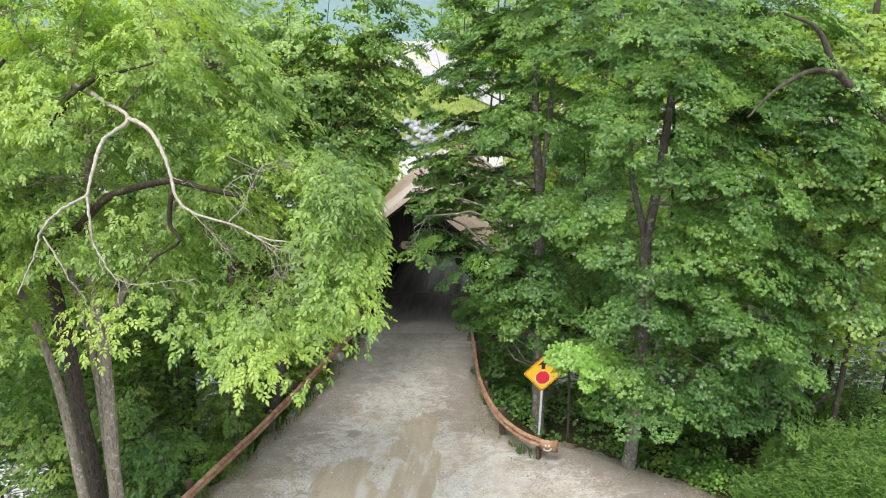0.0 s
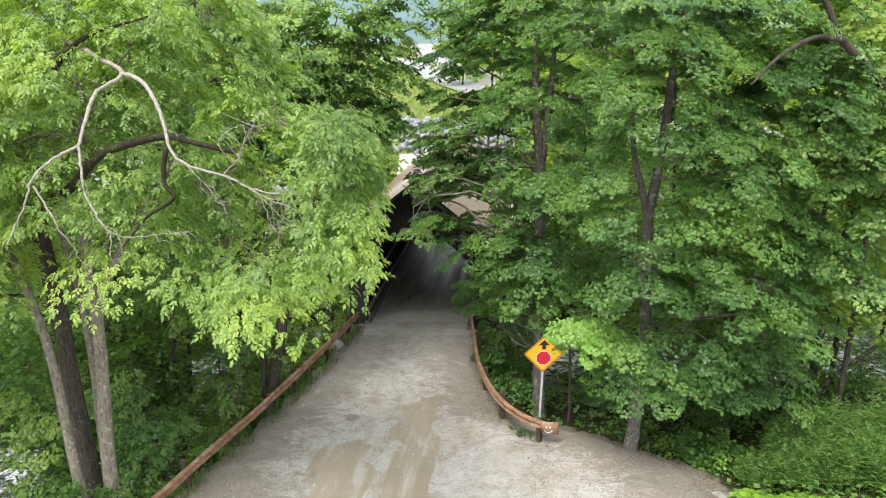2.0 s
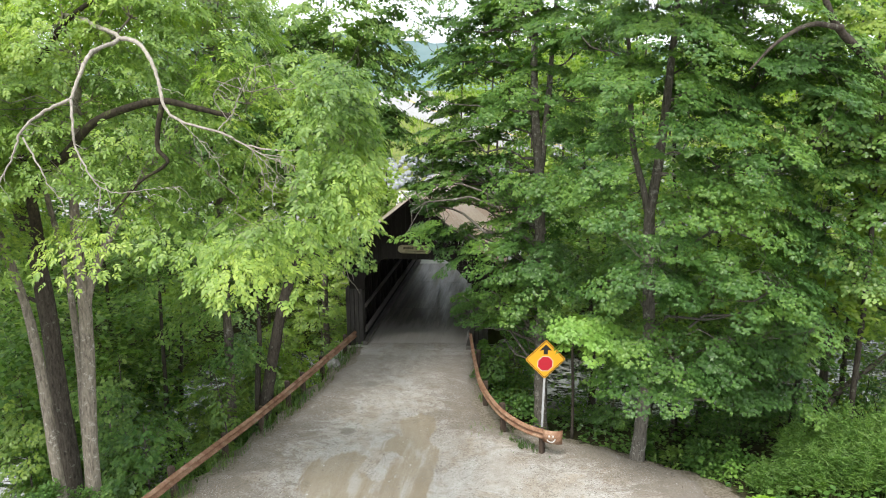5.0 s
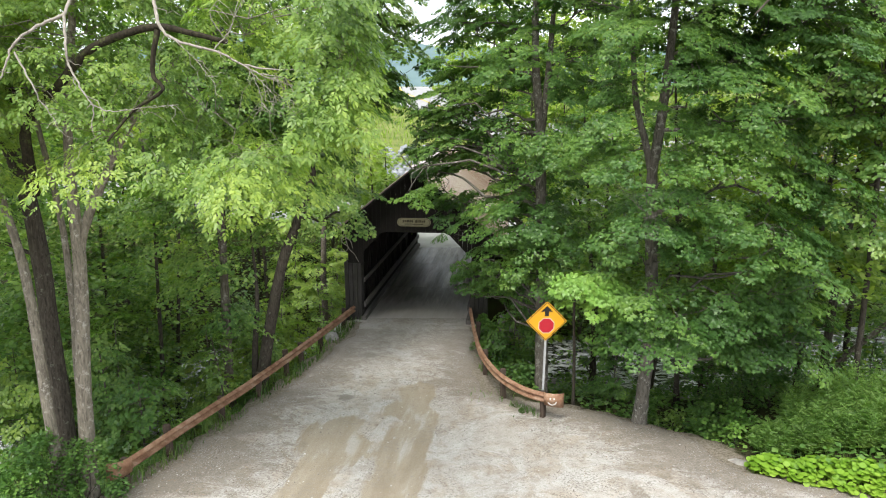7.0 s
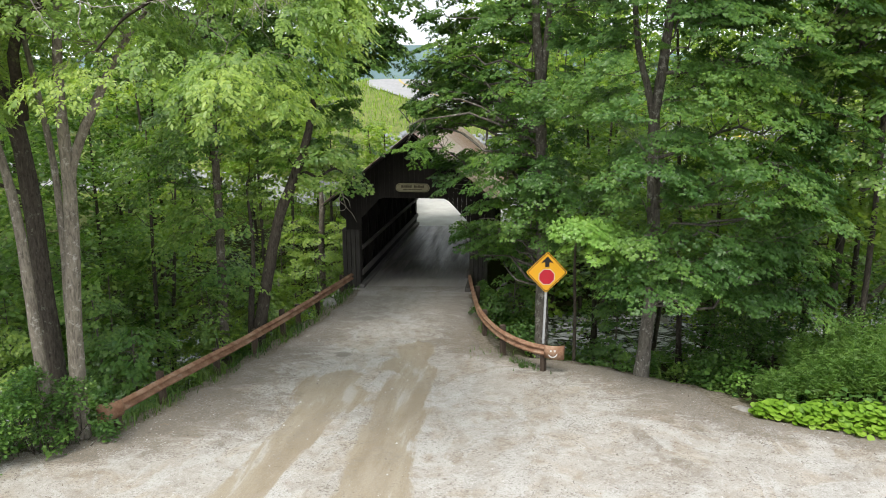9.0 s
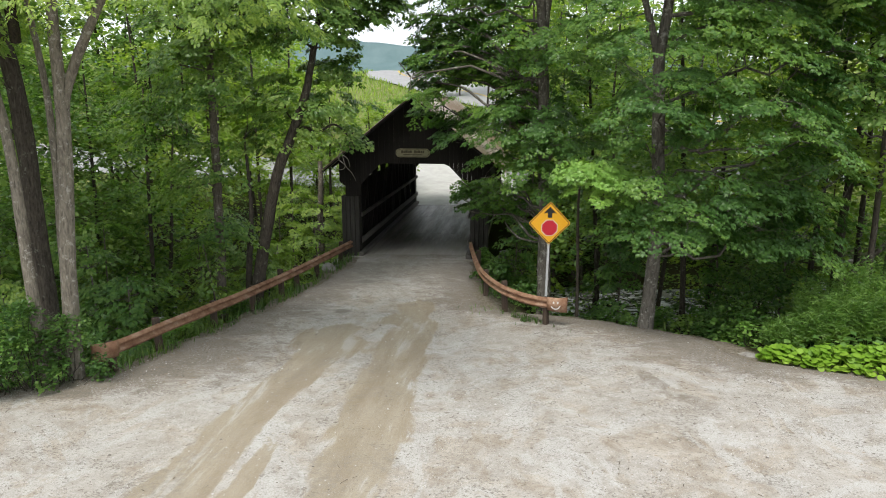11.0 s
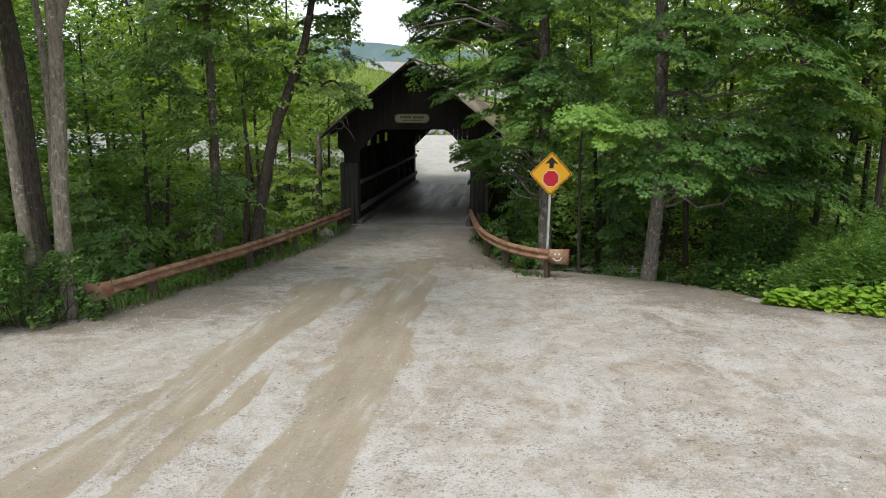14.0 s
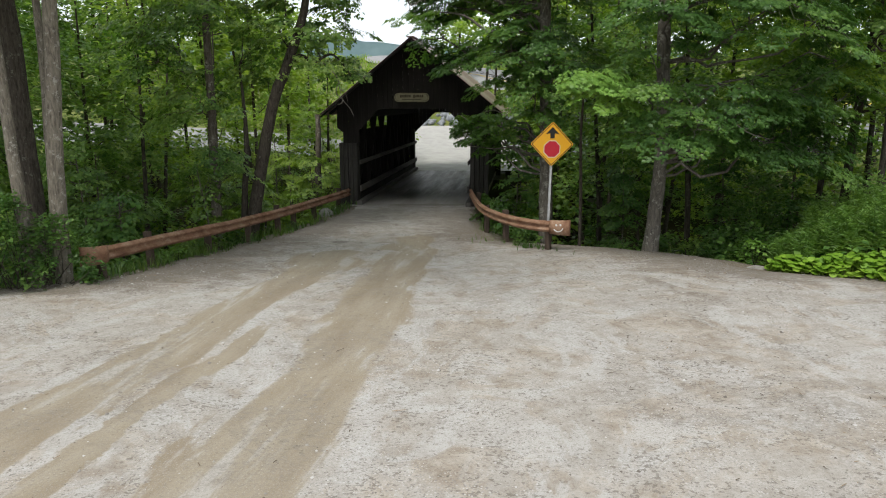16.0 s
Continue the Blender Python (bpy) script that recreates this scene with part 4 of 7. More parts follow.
def guard_rail(label, pts, side, posts, plate_at):
    """A rusted beam on posts. pts: x, y, top. side: 1 where the road lies to the right of the run."""
    rail = thing("guard_rail", Matrix.Translation((pts[0][0], pts[0][1], 0)), label, "guard rail")
    o = np.array([pts[0][0], pts[0][1], 0.0])
    line = smooth_line(pts, 60)
    line[:, 2] += 0.012 * wave(line[:, 0] * 2, line[:, 1])
    cut = [0, 20, 40, 59]
    for a, b in zip(cut[:-1], cut[1:]):
        seg = line[a:b + 1].copy()
        v, f = sweep(w_profile(side), seg)
        part_arrays("beam", v - o, f, RUST, rail)
    d = unit(np.gradient(line[:, :2], axis=0))
    for s, wood in posts:
        i = int(s * 59)
        p = line[i]
        n = np.array([d[i, 1], -d[i, 0]]) * side
        c = p[:2] - n * 0.13
        g = float(plateau(c[0], c[1])) - 0.9
        bm = bmesh.new()
        ang = math.degrees(math.atan2(d[i, 1], d[i, 0]))
        top = p[2] + (0.10 if wood else -0.02)
        box(bm, (-0.065, -0.08, g), (0.065, 0.08, top), 0.012)
        bmesh.ops.transform(bm, matrix=Matrix.Translation((c[0] - o[0], c[1] - o[1], 0)) @ pose(0, 0, 0, rngb.uniform(-3, 3), rngb.uniform(-2, 2), ang), verts=bm.verts)
        part("post", bm, WOOD_POST, rail, "old brown timber post")
    for i in plate_at:                      # flared end plate, curling away from the road
        p, q = line[i], d[i] * (1 if i else -1)
        n = np.array([d[i, 1], -d[i, 0]]) * side
        m = 9
        vs = []
        for k in range(m):
            t = k / (m - 1)
            ang = t * 1.25
            c = p[:2] + q * (0.50 * math.sin(ang)) - n * (0.42 * (1 - math.cos(ang))) + n * 0.05
            hi, lo = p[2] + 0.03 + 0.02 * t, p[2] - 0.34 - 0.05 * t
            w = n * math.cos(ang) + q * math.sin(ang)
            for z, off in ((hi, 0.0), ((hi + lo) / 2, 0.03 * (1 - t)), (lo, 0.0)):
                vs.append((c[0] + w[0] * off - o[0], c[1] + w[1] * off - o[1], z))
        vs = np.array(vs)
        fr = np.concatenate([np.stack([np.arange(m - 1) * 3 + r, np.arange(m - 1) * 3 + r + 1, np.arange(m - 1) * 3 + r + 4, np.arange(m - 1) * 3 + r + 3], -1) for r in (0, 1)])
        ob = part_arrays("end_plate", vs, fr, RUST, rail, "flared rusty end plate")
        md = ob.modifiers.new("thick", 'SOLIDIFY')
        md.thickness = 0.012
    return rail


guard_rail("long rusted steel guard rail on timber posts beside the gravel", [(-7.25, 14.15, 0.93), (-6.62, 16.4, 0.86), (-5.92, 18.75, 0.80), (-5.2, 21.35, 0.78), (-4.5, 23.9, 0.80), (-3.66, 26.95, 0.86)], 1,
           [(0.01, False), (0.145, True), (0.325, False), (0.48, False), (0.62, True), (0.70, False), (0.825, False), (0.965, True)], [0])
railr = guard_rail("short curved rusted guard rail with a smile painted on its end", [(3.0, 17.82, 0.93), (2.42, 18.36, 0.92), (1.82, 19.5, 0.91), (1.42, 21.4, 0.90), (1.30, 23.6, 0.90), (1.26, 26.7, 0.90)], -1,
                   [(0.04, False), (0.40, True), (0.62, False), (0.85, True)], [0])
# the painted smile: two eyes and a mouth, just proud of the end plate
o = np.array([3.0, 17.82, 0.0])
sd_ = unit(np.array([3.0 - 2.42, 17.82 - 18.36]))
nf = np.array([-sd_[1], sd_[0]])
nf = -nf if nf[1] > 0 else nf
cx_, cy_ = 0.30 * sd_ + 0.075 * nf
fx = unit(np.array([sd_[0] * 0.80 - nf[0] * 0.60, sd_[1] * 0.80 - nf[1] * 0.60]))
bm = bmesh.new()
for a0 in range(200, 350, 15):
    a1 = a0 + 15
    q = []
    for a, r in ((a0, 0.105), (a1, 0.105), (a1, 0.135), (a0, 0.135)):
        u_, w_ = r * math.cos(radians(a)), r * math.sin(radians(a))
        q.append(bm.verts.new((cx_ + fx[0] * u_ + nf[0] * 0.012, cy_ + fx[1] * u_ + nf[1] * 0.012, 0.80 + w_)))
    bm.faces.new(q)
part("painted_mouth", bm, CHALK, railr, "white painted smile")
for du in (-0.055, 0.055):
    bm = bmesh.new()
    q = []
    for u_, w_ in ((-0.022, -0.03), (0.022, -0.03), (0.022, 0.03), (-0.022, 0.03)):
        q.append(bm.verts.new((cx_ + fx[0] * (du + u_) + nf[0] * 0.014, cy_ + fx[1] * (du + u_) + nf[1] * 0.014, 0.86 + w_)))
    bm.faces.new(q)
    part("painted_eye", bm, CHALK, railr, "white painted eye")

# stop-ahead sign
SIGN_AT = (2.97, 18.13)
gz = float(plateau(*SIGN_AT))
sign = thing("road_sign", pose(SIGN_AT[0], SIGN_AT[1], gz, 0, 0.9, 4) @ Matrix.Diagonal((1.012, 1.012, 1.012, 1)), "yellow diamond road sign with a red octagon on a steel post", "road sign")
bm = bmesh.new()
for a, b in (((-0.030, 0.008, -0.5), (-0.024, 0.022, 3.22)), ((0.024, 0.008, -0.5), (0.030, 0.022, 3.22)), ((-0.030, 0.022, -0.5), (0.030, 0.028, 3.22))):
    box(bm, a, b)
part("post", bm, GALV, sign, "galvanised steel channel post")
SC = 2.855           # height of the plate's middle above ground


def diamond(r, round_r=0.06):
    out = []
    for k in range(4):
        a = math.pi / 2 * k + math.pi / 2
        for e in (-35, -12, 12, 35):
            c = r - round_r * 1.414
            out.append((math.cos(a) * c + round_r * math.cos(a + radians(e)), SC + math.sin(a) * c + round_r * math.sin(a + radians(e))))
    return out


bm = bmesh.new()
plate(bm, diamond(0.597), 0.004)
face = part("sign_plate", bm, SIGN_BLACK, sign)
bm = bmesh.new()
plate(bm, diamond(0.594, 0.06), 0.003, Matrix.Translation((0, -0.0035, 0)))
part("yellow_sheet", bm, SIGN_YELLOW, face, "orange-yellow reflective sheet")
bm = bmesh.new()
o_, i_ = diamond(0.568, 0.052), diamond(0.540, 0.042)
va = [bm.verts.new((x, -0.0055, z)) for x, z in o_]
vb = [bm.verts.new((x, -0.0055, z)) for x, z in i_]
for k in range(len(va)):
    bm.faces.new((va[k], va[(k + 1) % len(va)], vb[(k + 1) % len(va)], vb[k]))
part("black_border", bm, SIGN_BLACK, face, "thin black border line")


def octagon(r, zc):
    return [(r * math.cos(radians(22.5 + 45 * k)), zc + r * math.sin(radians(22.5 + 45 * k))) for k in range(8)]


bm = bmesh.new()
plate(bm, octagon(0.245, SC - 0.13), 0.0015, Matrix.Translation((0, -0.0065, 0)))
part("octagon_edge", bm, SIGN_WHITE, face, "pale edge of the octagon")
bm = bmesh.new()
plate(bm, octagon(0.222, SC - 0.13), 0.0015, Matrix.Translation((0, -0.0085, 0)))
part("octagon", bm, SIGN_RED, face, "red octagon")
bm = bmesh.new()
plate(bm, [(-0.06, SC + 0.15), (0.06, SC + 0.15), (0.06, SC + 0.285), (0.185, SC + 0.26), (0.0, SC + 0.45), (-0.185, SC + 0.26), (-0.06, SC + 0.285)], 0.0015, Matrix.Translation((0, -0.0065, 0)))
part("arrow", bm, SIGN_BLACK, face, "black arrow pointing up")

# name board over the portal
board = thing("name_board", bridge.matrix_world @ pose(-0.02, -0.13, 4.28), "faded cream name board with rounded ends on the gable", "sign board")
bm = bmesh.new()
ol = []
for sx, a0 in ((1, -90), (-1, 90)):
    for k in range(9):
        a = radians(a0 + 180 * k / 8)
        ol.append((sx * 0.52 + 0.17 * math.cos(a), 0.17 * math.sin(a)))
plate(bm, ol, 0.035)
part("panel", bm, BOARD_CREAM, board)
bm = bmesh.new()
ol2 = [(x * 0.955, z * 0.86) for x, z in ol]
ol3 = [(x * 0.935, z * 0.80) for x, z in ol]
va = [bm.verts.new((x, -0.004, z)) for x, z in ol2]
vb = [bm.verts.new((x, -0.004, z)) for x, z in ol3]
for k in range(len(va)):
    bm.faces.new((va[k], va[(k + 1) % len(va)], vb[(k + 1) % len(va)], vb[k]))
part("border_line", bm, BOARD_BROWN, board, "thin dark border line")
for x0, x1, z0, z1 in [(-0.46, -0.39, -0.01, 0.1), (-0.37, -0.31, 0, 0.09), (-0.29, -0.2, 0, 0.1), (-0.18, -0.12, 0, 0.09), (-0.1, -0.04, 0, 0.1), (0.06, 0.13, -0.01, 0.1), (0.15, 0.2, 0, 0.09), (0.22, 0.3, 0, 0.1), (0.32, 0.38, 0, 0.09), (0.4, 0.46, 0, 0.1), (-0.38, 0.38, -0.085, -0.055)]:
    bm = bmesh.new()
    box(bm, (x0, -0.007, z0), (x1, 0.0, z1))
    part("letter_bar", bm, BOARD_BROWN, board)

# ---------------------------------------------------------------- the trees beside the road
def keep_road_open(p):
    """True where leaves would hang into the open air over the road."""
    x, y, z = p[:, 0], p[:, 1], p[:, 2]
    return (x > -0.95) & (x < 1.0) & (y < 21) | (y < 7.2) & (np.abs(x) < 4) & (z > 2)


def keep_dead_bough_open(p):
    """True in the bare pocket round the dead bough as well."""
    x, y, z = p[:, 0], p[:, 1], p[:, 2]
    return keep_road_open(p) | (x > -7.4) & (x < -2.3) & (y < 11.35 + 0.18 * (x + 5)) & (z > 8.35) & (z < 11.7) | (x > -6.3) & (x < -4.3) & (y < 12.0) & (z > 10.2) & (z < 12.1)


def keep_gap_open(p):
    """True in the gap between the crowns over the bridge, through which road and hill show."""
    x, y, z = p[:, 0], p[:, 1], p[:, 2]
    return (y > 18) & (y < 26) & (x > -2.65 + 0.25 * np.abs(z - 7.6)) & (x < -1.02 + 0.4 * wave(y * 2.1, z * 2.3)) & (z > 6.35) & (z < 8.5)


def keep_portal_open(p):
    """True in the open air before the portal and its right eave."""
    x, y, z = p[:, 0], p[:, 1], p[:, 2]
    return keep_gap_open(p) | (y > 21) & (y < 26) & ((x > 0.75) & (x < 1.9) & (z > 4.1) & (z < 5.2) | (x < 0.35) & (z < 4.75) | (x < 0.75) & (z > 3.95) & (z < 4.5) | (x < 1.1) & (z < 2.75))


def bare_trunk(p, x, y, z0, z1, half):
    """True in the patchy bare strip on the road side of a maple's trunk."""
    off = np.abs(p[:, 0] - x * (p[:, 1] - 1.2) / (y - 1.2))
    return (p[:, 1] < y + 0.1) & (off < half) & (p[:, 2] > z0) & (p[:, 2] < z1) & (np.sin(p[:, 2] * 2.6 + x) > -0.62)


def keep_roadside_maple_open(p):
    return keep_road_open(p) | bare_trunk(p, 5.7, 17.6, 5.2, 6.0, 0.20) | bare_trunk(p, 5.62, 17.6, 6.8, 8.2, 0.22) | bare_trunk(p, 5.78, 17.6, 8.2, 9.4, 0.24) | bare_trunk(p, 5.15, 17.6, 8.0, 9.3, 0.18) | bare_trunk(p, 5.88, 17.6, 10.0, 11.3, 0.22)


def keep_bridge_maple_open(p):
    x, y, z = p[:, 0], p[:, 1], p[:, 2]
    roof = (x > 0.5 + 0.3 * wave(z * 3, y)) & (x < 1.7 + 0.3 * wave(y, z * 3)) & (z > 6.2) & (z < 6.95) & (y > 18)
    return keep_portal_open(p) | roof | bare_trunk(p, 2.92, 20.35, 7.6, 11.2, 0.25) | bare_trunk(p, 3.06, 20.35, 6.2, 7.0, 0.2)


# boxelders on the stream bank
grow_tree("boxelder_tree", 11,
          [[(-7.95, 13.7, -0.4, 0.19), (-7.85, 13.65, 2.5, 0.155), (-7.55, 13.5, 5.5, 0.135), (-7.3, 13.1, 8.2, 0.09), (-6.6, 12.5, 10.8, 0.06)],
           [(-8.36, 13.3, -0.4, 0.14), (-8.42, 13.25, 2.5, 0.115), (-8.55, 13.15, 6.0, 0.09), (-9.2, 12.8, 9.5, 0.05)],
           [(-8.12, 13.95, -0.4, 0.09), (-8.08, 13.9, 2.6, 0.08), (-7.98, 13.8, 6.2, 0.068), (-8.2, 13.3, 10, 0.04)],
           [(-7.5, 13.45, 6.0, 0.10), (-7.2, 13.45, 6.8, 0.095), (-6.75, 13.4, 7.6, 0.085), (-6.25, 13.3, 8.4, 0.07), (-5.75, 13.2, 9.0, 0.05), (-5.0, 13.0, 9.8, 0.03)]],
          [(-1.75, 10.3, 9.7, 0.7, 0.8, 1.0), (-1.6, 10.5, 10.5, 0.5, 0.7, 0.6), (-1.9, 10.4, 9.2, 0.6, 0.7, 0.5), (-2.2, 10.9, 10.7, 1.0, 0.8, 0.8), (-2.6, 10.3, 8.9, 1.3, 1.3, 1.0), (-3.4, 11.2, 9.9, 1.8, 1.6, 1.5), (-5.6, 11.6, 8.6, 1.8, 1.4, 0.7), (-6.3, 12.3, 10.6, 2.4, 2.0, 2.0), 
           (-9.6, 12.2, 9.6, 2.4, 2.2, 2.4), (-7.2, 13.4, 12.2, 2.6, 1.2, 1.0), (-4.6, 13.0, 12.0, 2.0, 1.4, 1.4), (-11, 13.8, 11.6, 2.6, 2.0, 1.8), (-8.6, 12.9, 10.6, 1.6, 1.0, 1.4), (-9.4, 11.4, 10.4, 1.6, 1.0, 1.4), (-3.3, 11.4, 8.1, 1.1, 1.1, 0.6), (-8.0, 13.2, 13.6, 2.4, 1.4, 0.5), (-5.0, 13.0, 13.4, 2.0, 1.2, 0.5), (-1.4, 10.4, 10.1, 0.6, 0.6, 0.5), (-1.35, 10.4, 10.8, 0.55, 0.6, 0.4), (-1.45, 10.3, 9.5, 0.6, 0.6, 0.4)],
          "leaning boxelder with grey lichened trunks and bright leaves", leaf=LEAF_LIGHT, bark=BARK_PALE, shape=LANCE, leaf_size=(0.125, 0.215), density=2.4, spray=(0.38, 0.7), count=27, droop=0.6, feather=2, clear=keep_dead_bough_open, thick=0.10, fans=True)
grow_tree("old_willow_tree", 12,
          [[(-9.5, 15.6, -0.6, 0.27), (-9.52, 15.5, 3.0, 0.21), (-9.6, 15.3, 7.0, 0.185), (-10.6, 15.0, 11, 0.15), (-11, 14.5, 14.5, 0.08)]],
          [(-11.5, 15.5, 9.5, 3.0, 2.6, 2.6), (-10, 15.6, 12.0, 2.4, 1.4, 1.0), (-13.5, 15, 11.0, 2.4, 1.8, 1.4), (-13.2, 15.5, 6.5, 2.2, 2.2, 1.8)],
          "thick furrowed old tree behind the slim trunks", leaf=LEAF_LIGHT, bark=BARK_DARK, shape=LANCE, leaf_size=(0.22, 0.34), density=1.1, spray=(0.6, 1.1), count=22, droop=0.55, feather=2, thick=0.2)
grow_tree("leaning_tree", 13,
          [[(-6.05, 20.7, -0.8, 0.23), (-5.75, 20.7, 1.0, 0.20), (-5.15, 20.7, 3.8, 0.17), (-4.6, 20.8, 5.3, 0.15), (-4.1, 21, 6.8, 0.12), (-3.6, 21.2, 9.5, 0.06)],
           [(-4.75, 20.75, 4.9, 0.075), (-4.3, 21.0, 5.5, 0.055), (-3.9, 21.3, 5.35, 0.045), (-3.4, 21.6, 5.6, 0.035), (-3.0, 22.0, 5.2, 0.022), (-2.8, 22.4, 4.7, 0.012)],
           [(-6.2, 20.75, -0.8, 0.12), (-6.1, 20.75, 1.2, 0.10), (-5.95, 20.75, 3.0, 0.07), (-6.0, 20.6, 5.2, 0.03)]],
          [(-3.3, 21.6, 7.2, 1.6, 1.5, 1.0), (-5.0, 21.2, 6.6, 1.4, 1.4, 0.9), (-3.9, 21.2, 9.4, 1.9, 1.8, 1.4), (-3.2, 22.2, 5.4, 0.9, 1.0, 0.45), (-6.3, 21, 9.5, 2.2, 2, 1.8), (-4.4, 21.3, 12, 2.0, 2.0, 1.6), (-1.5, 21.8, 9.8, 0.8, 0.8, 0.7), (-2.4, 21.6, 10.6, 0.9, 0.9, 0.9), (-1.2, 21.9, 11.3, 0.7, 0.8, 0.8), (-2.3, 21.6, 12.4, 1.1, 1.0, 0.9), (-1.4, 21.8, 13.0, 0.9, 0.9, 0.7), (-3.1, 21.6, 9.4, 0.9, 0.9, 0.8), (-3.4, 21.5, 11.4, 0.9, 0.9, 0.8), (-2.9, 21.5, 8.6, 1.2, 1.1, 0.7), (-3.2, 21.6, 6.2, 0.7, 0.8, 0.4), (-4.3, 21.2, 5.9, 0.9, 0.9, 0.5), (-5.3, 20.9, 5.2, 0.8, 0.8, 0.5), (-2.7, 21.6, 7.6, 0.6, 0.7, 0.5), (-3.0, 21.7, 10.4, 0.8, 0.8, 0.6), (-2.4, 21.7, 11.5, 0.8, 0.8, 0.6), (-3.7, 21.7, 12.5, 0.9, 0.8, 0.6), (-1.6, 21.8, 12.1, 0.7, 0.8, 0.6), (-2.1, 21.7, 9.5, 0.7, 0.8, 0.5), (-3.9, 21.6, 10.9, 0.8, 0.8, 0.6), (-2.0, 21.7, 10.1, 0.9, 0.8, 0.5), (-1.8, 21.8, 11.2, 0.9, 0.8, 0.5), (-2.6, 21.6, 11.9, 1.0, 0.9, 0.5), (-1.9, 21.8, 12.7, 1.0, 0.9, 0.5), (-2.9, 21.6, 13.3, 1.1, 0.9, 0.5), (-3.2, 21.5, 9.3, 0.9, 0.8, 0.4), (-2.3, 21.9, 13.9, 1.0, 0.9, 0.4), (-1.2, 21.9, 13.8, 0.9, 0.8, 0.35), (-3.4, 21.9, 14.2, 1.0, 0.9, 0.4), (-1.9, 21.7, 8.9, 0.7, 0.5, 0.3), (-1.4, 21.8, 9.4, 0.7, 0.6, 0.3), (-1.9, 21.7, 9.9, 0.7, 0.6, 0.3)],
          "dark leaning tree with a forked trunk near the bridge", leaf=LEAF_WOOD, shape=KITE, bark=BARK_DARK, leaf_size=(0.085, 0.14), density=2.6, spray=(0.32, 0.55), count=55, fans=True, thick=0.08, clear=keep_gap_open)
bare = thing("bare_twig", Matrix.Translation((-3.6, 22.4, 5.2)), "pale bare twig dangling from the leaning tree", "branch")
for run in ([(-3.75, 22.0, 5.4), (-3.35, 22.4, 4.95), (-3.28, 22.5, 4.5), (-3.18, 22.5, 4.2), (-3.0, 22.5, 4.0), (-2.85, 22.5, 3.72)], [(-3.32, 22.45, 4.8), (-3.42, 22.5, 4.45), (-3.22, 22.55, 4.25), (-3.3, 22.5, 4.1), (-3.55, 22.5, 4.12)], [(-3.3, 22.5, 4.6), (-3.12, 22.5, 4.45), (-3.05, 22.5, 4.2)]):
    ln = smooth_line([(*p, 0.02 - 0.014 * k / (len(run) - 1)) for k, p in enumerate(run)], 16)
    v, f = tube(ln, 6)
    part_arrays("branch", v - np.array([-3.6, 22.4, 5.2]), f, BARK_DEAD, bare, smooth=True)
grow_tree("slim_maple_tree", 14, [[(-7.0, 20.7, -0.9, 0.17), (-7.0, 20.7, 1.0, 0.15), (-6.95, 20.7, 4.0, 0.13), (-7.0, 20.9, 8, 0.10), (-6.9, 21, 12.5, 0.05)]],
          [(-7.6, 20.6, 4.6, 1.5, 1.3, 0.9), (-7.3, 20.6, 7.4, 1.9, 1.8, 1.1), (-7, 21, 10.2, 2.4, 2.2, 1.6), (-7, 21, 13.2, 2.2, 2.2, 1.8), (-6.5, 20.2, 2.6, 0.9, 0.8, 0.5), (-8.8, 20.5, 6, 1.5, 1.5, 1.0)],
          "slim maple rising behind the guard rail", leaf=LEAF_WOOD, shape=KITE, leaf_size=(0.085, 0.135), density=2.2, spray=(0.4, 0.65), count=60, fans=True, thick=0.05)

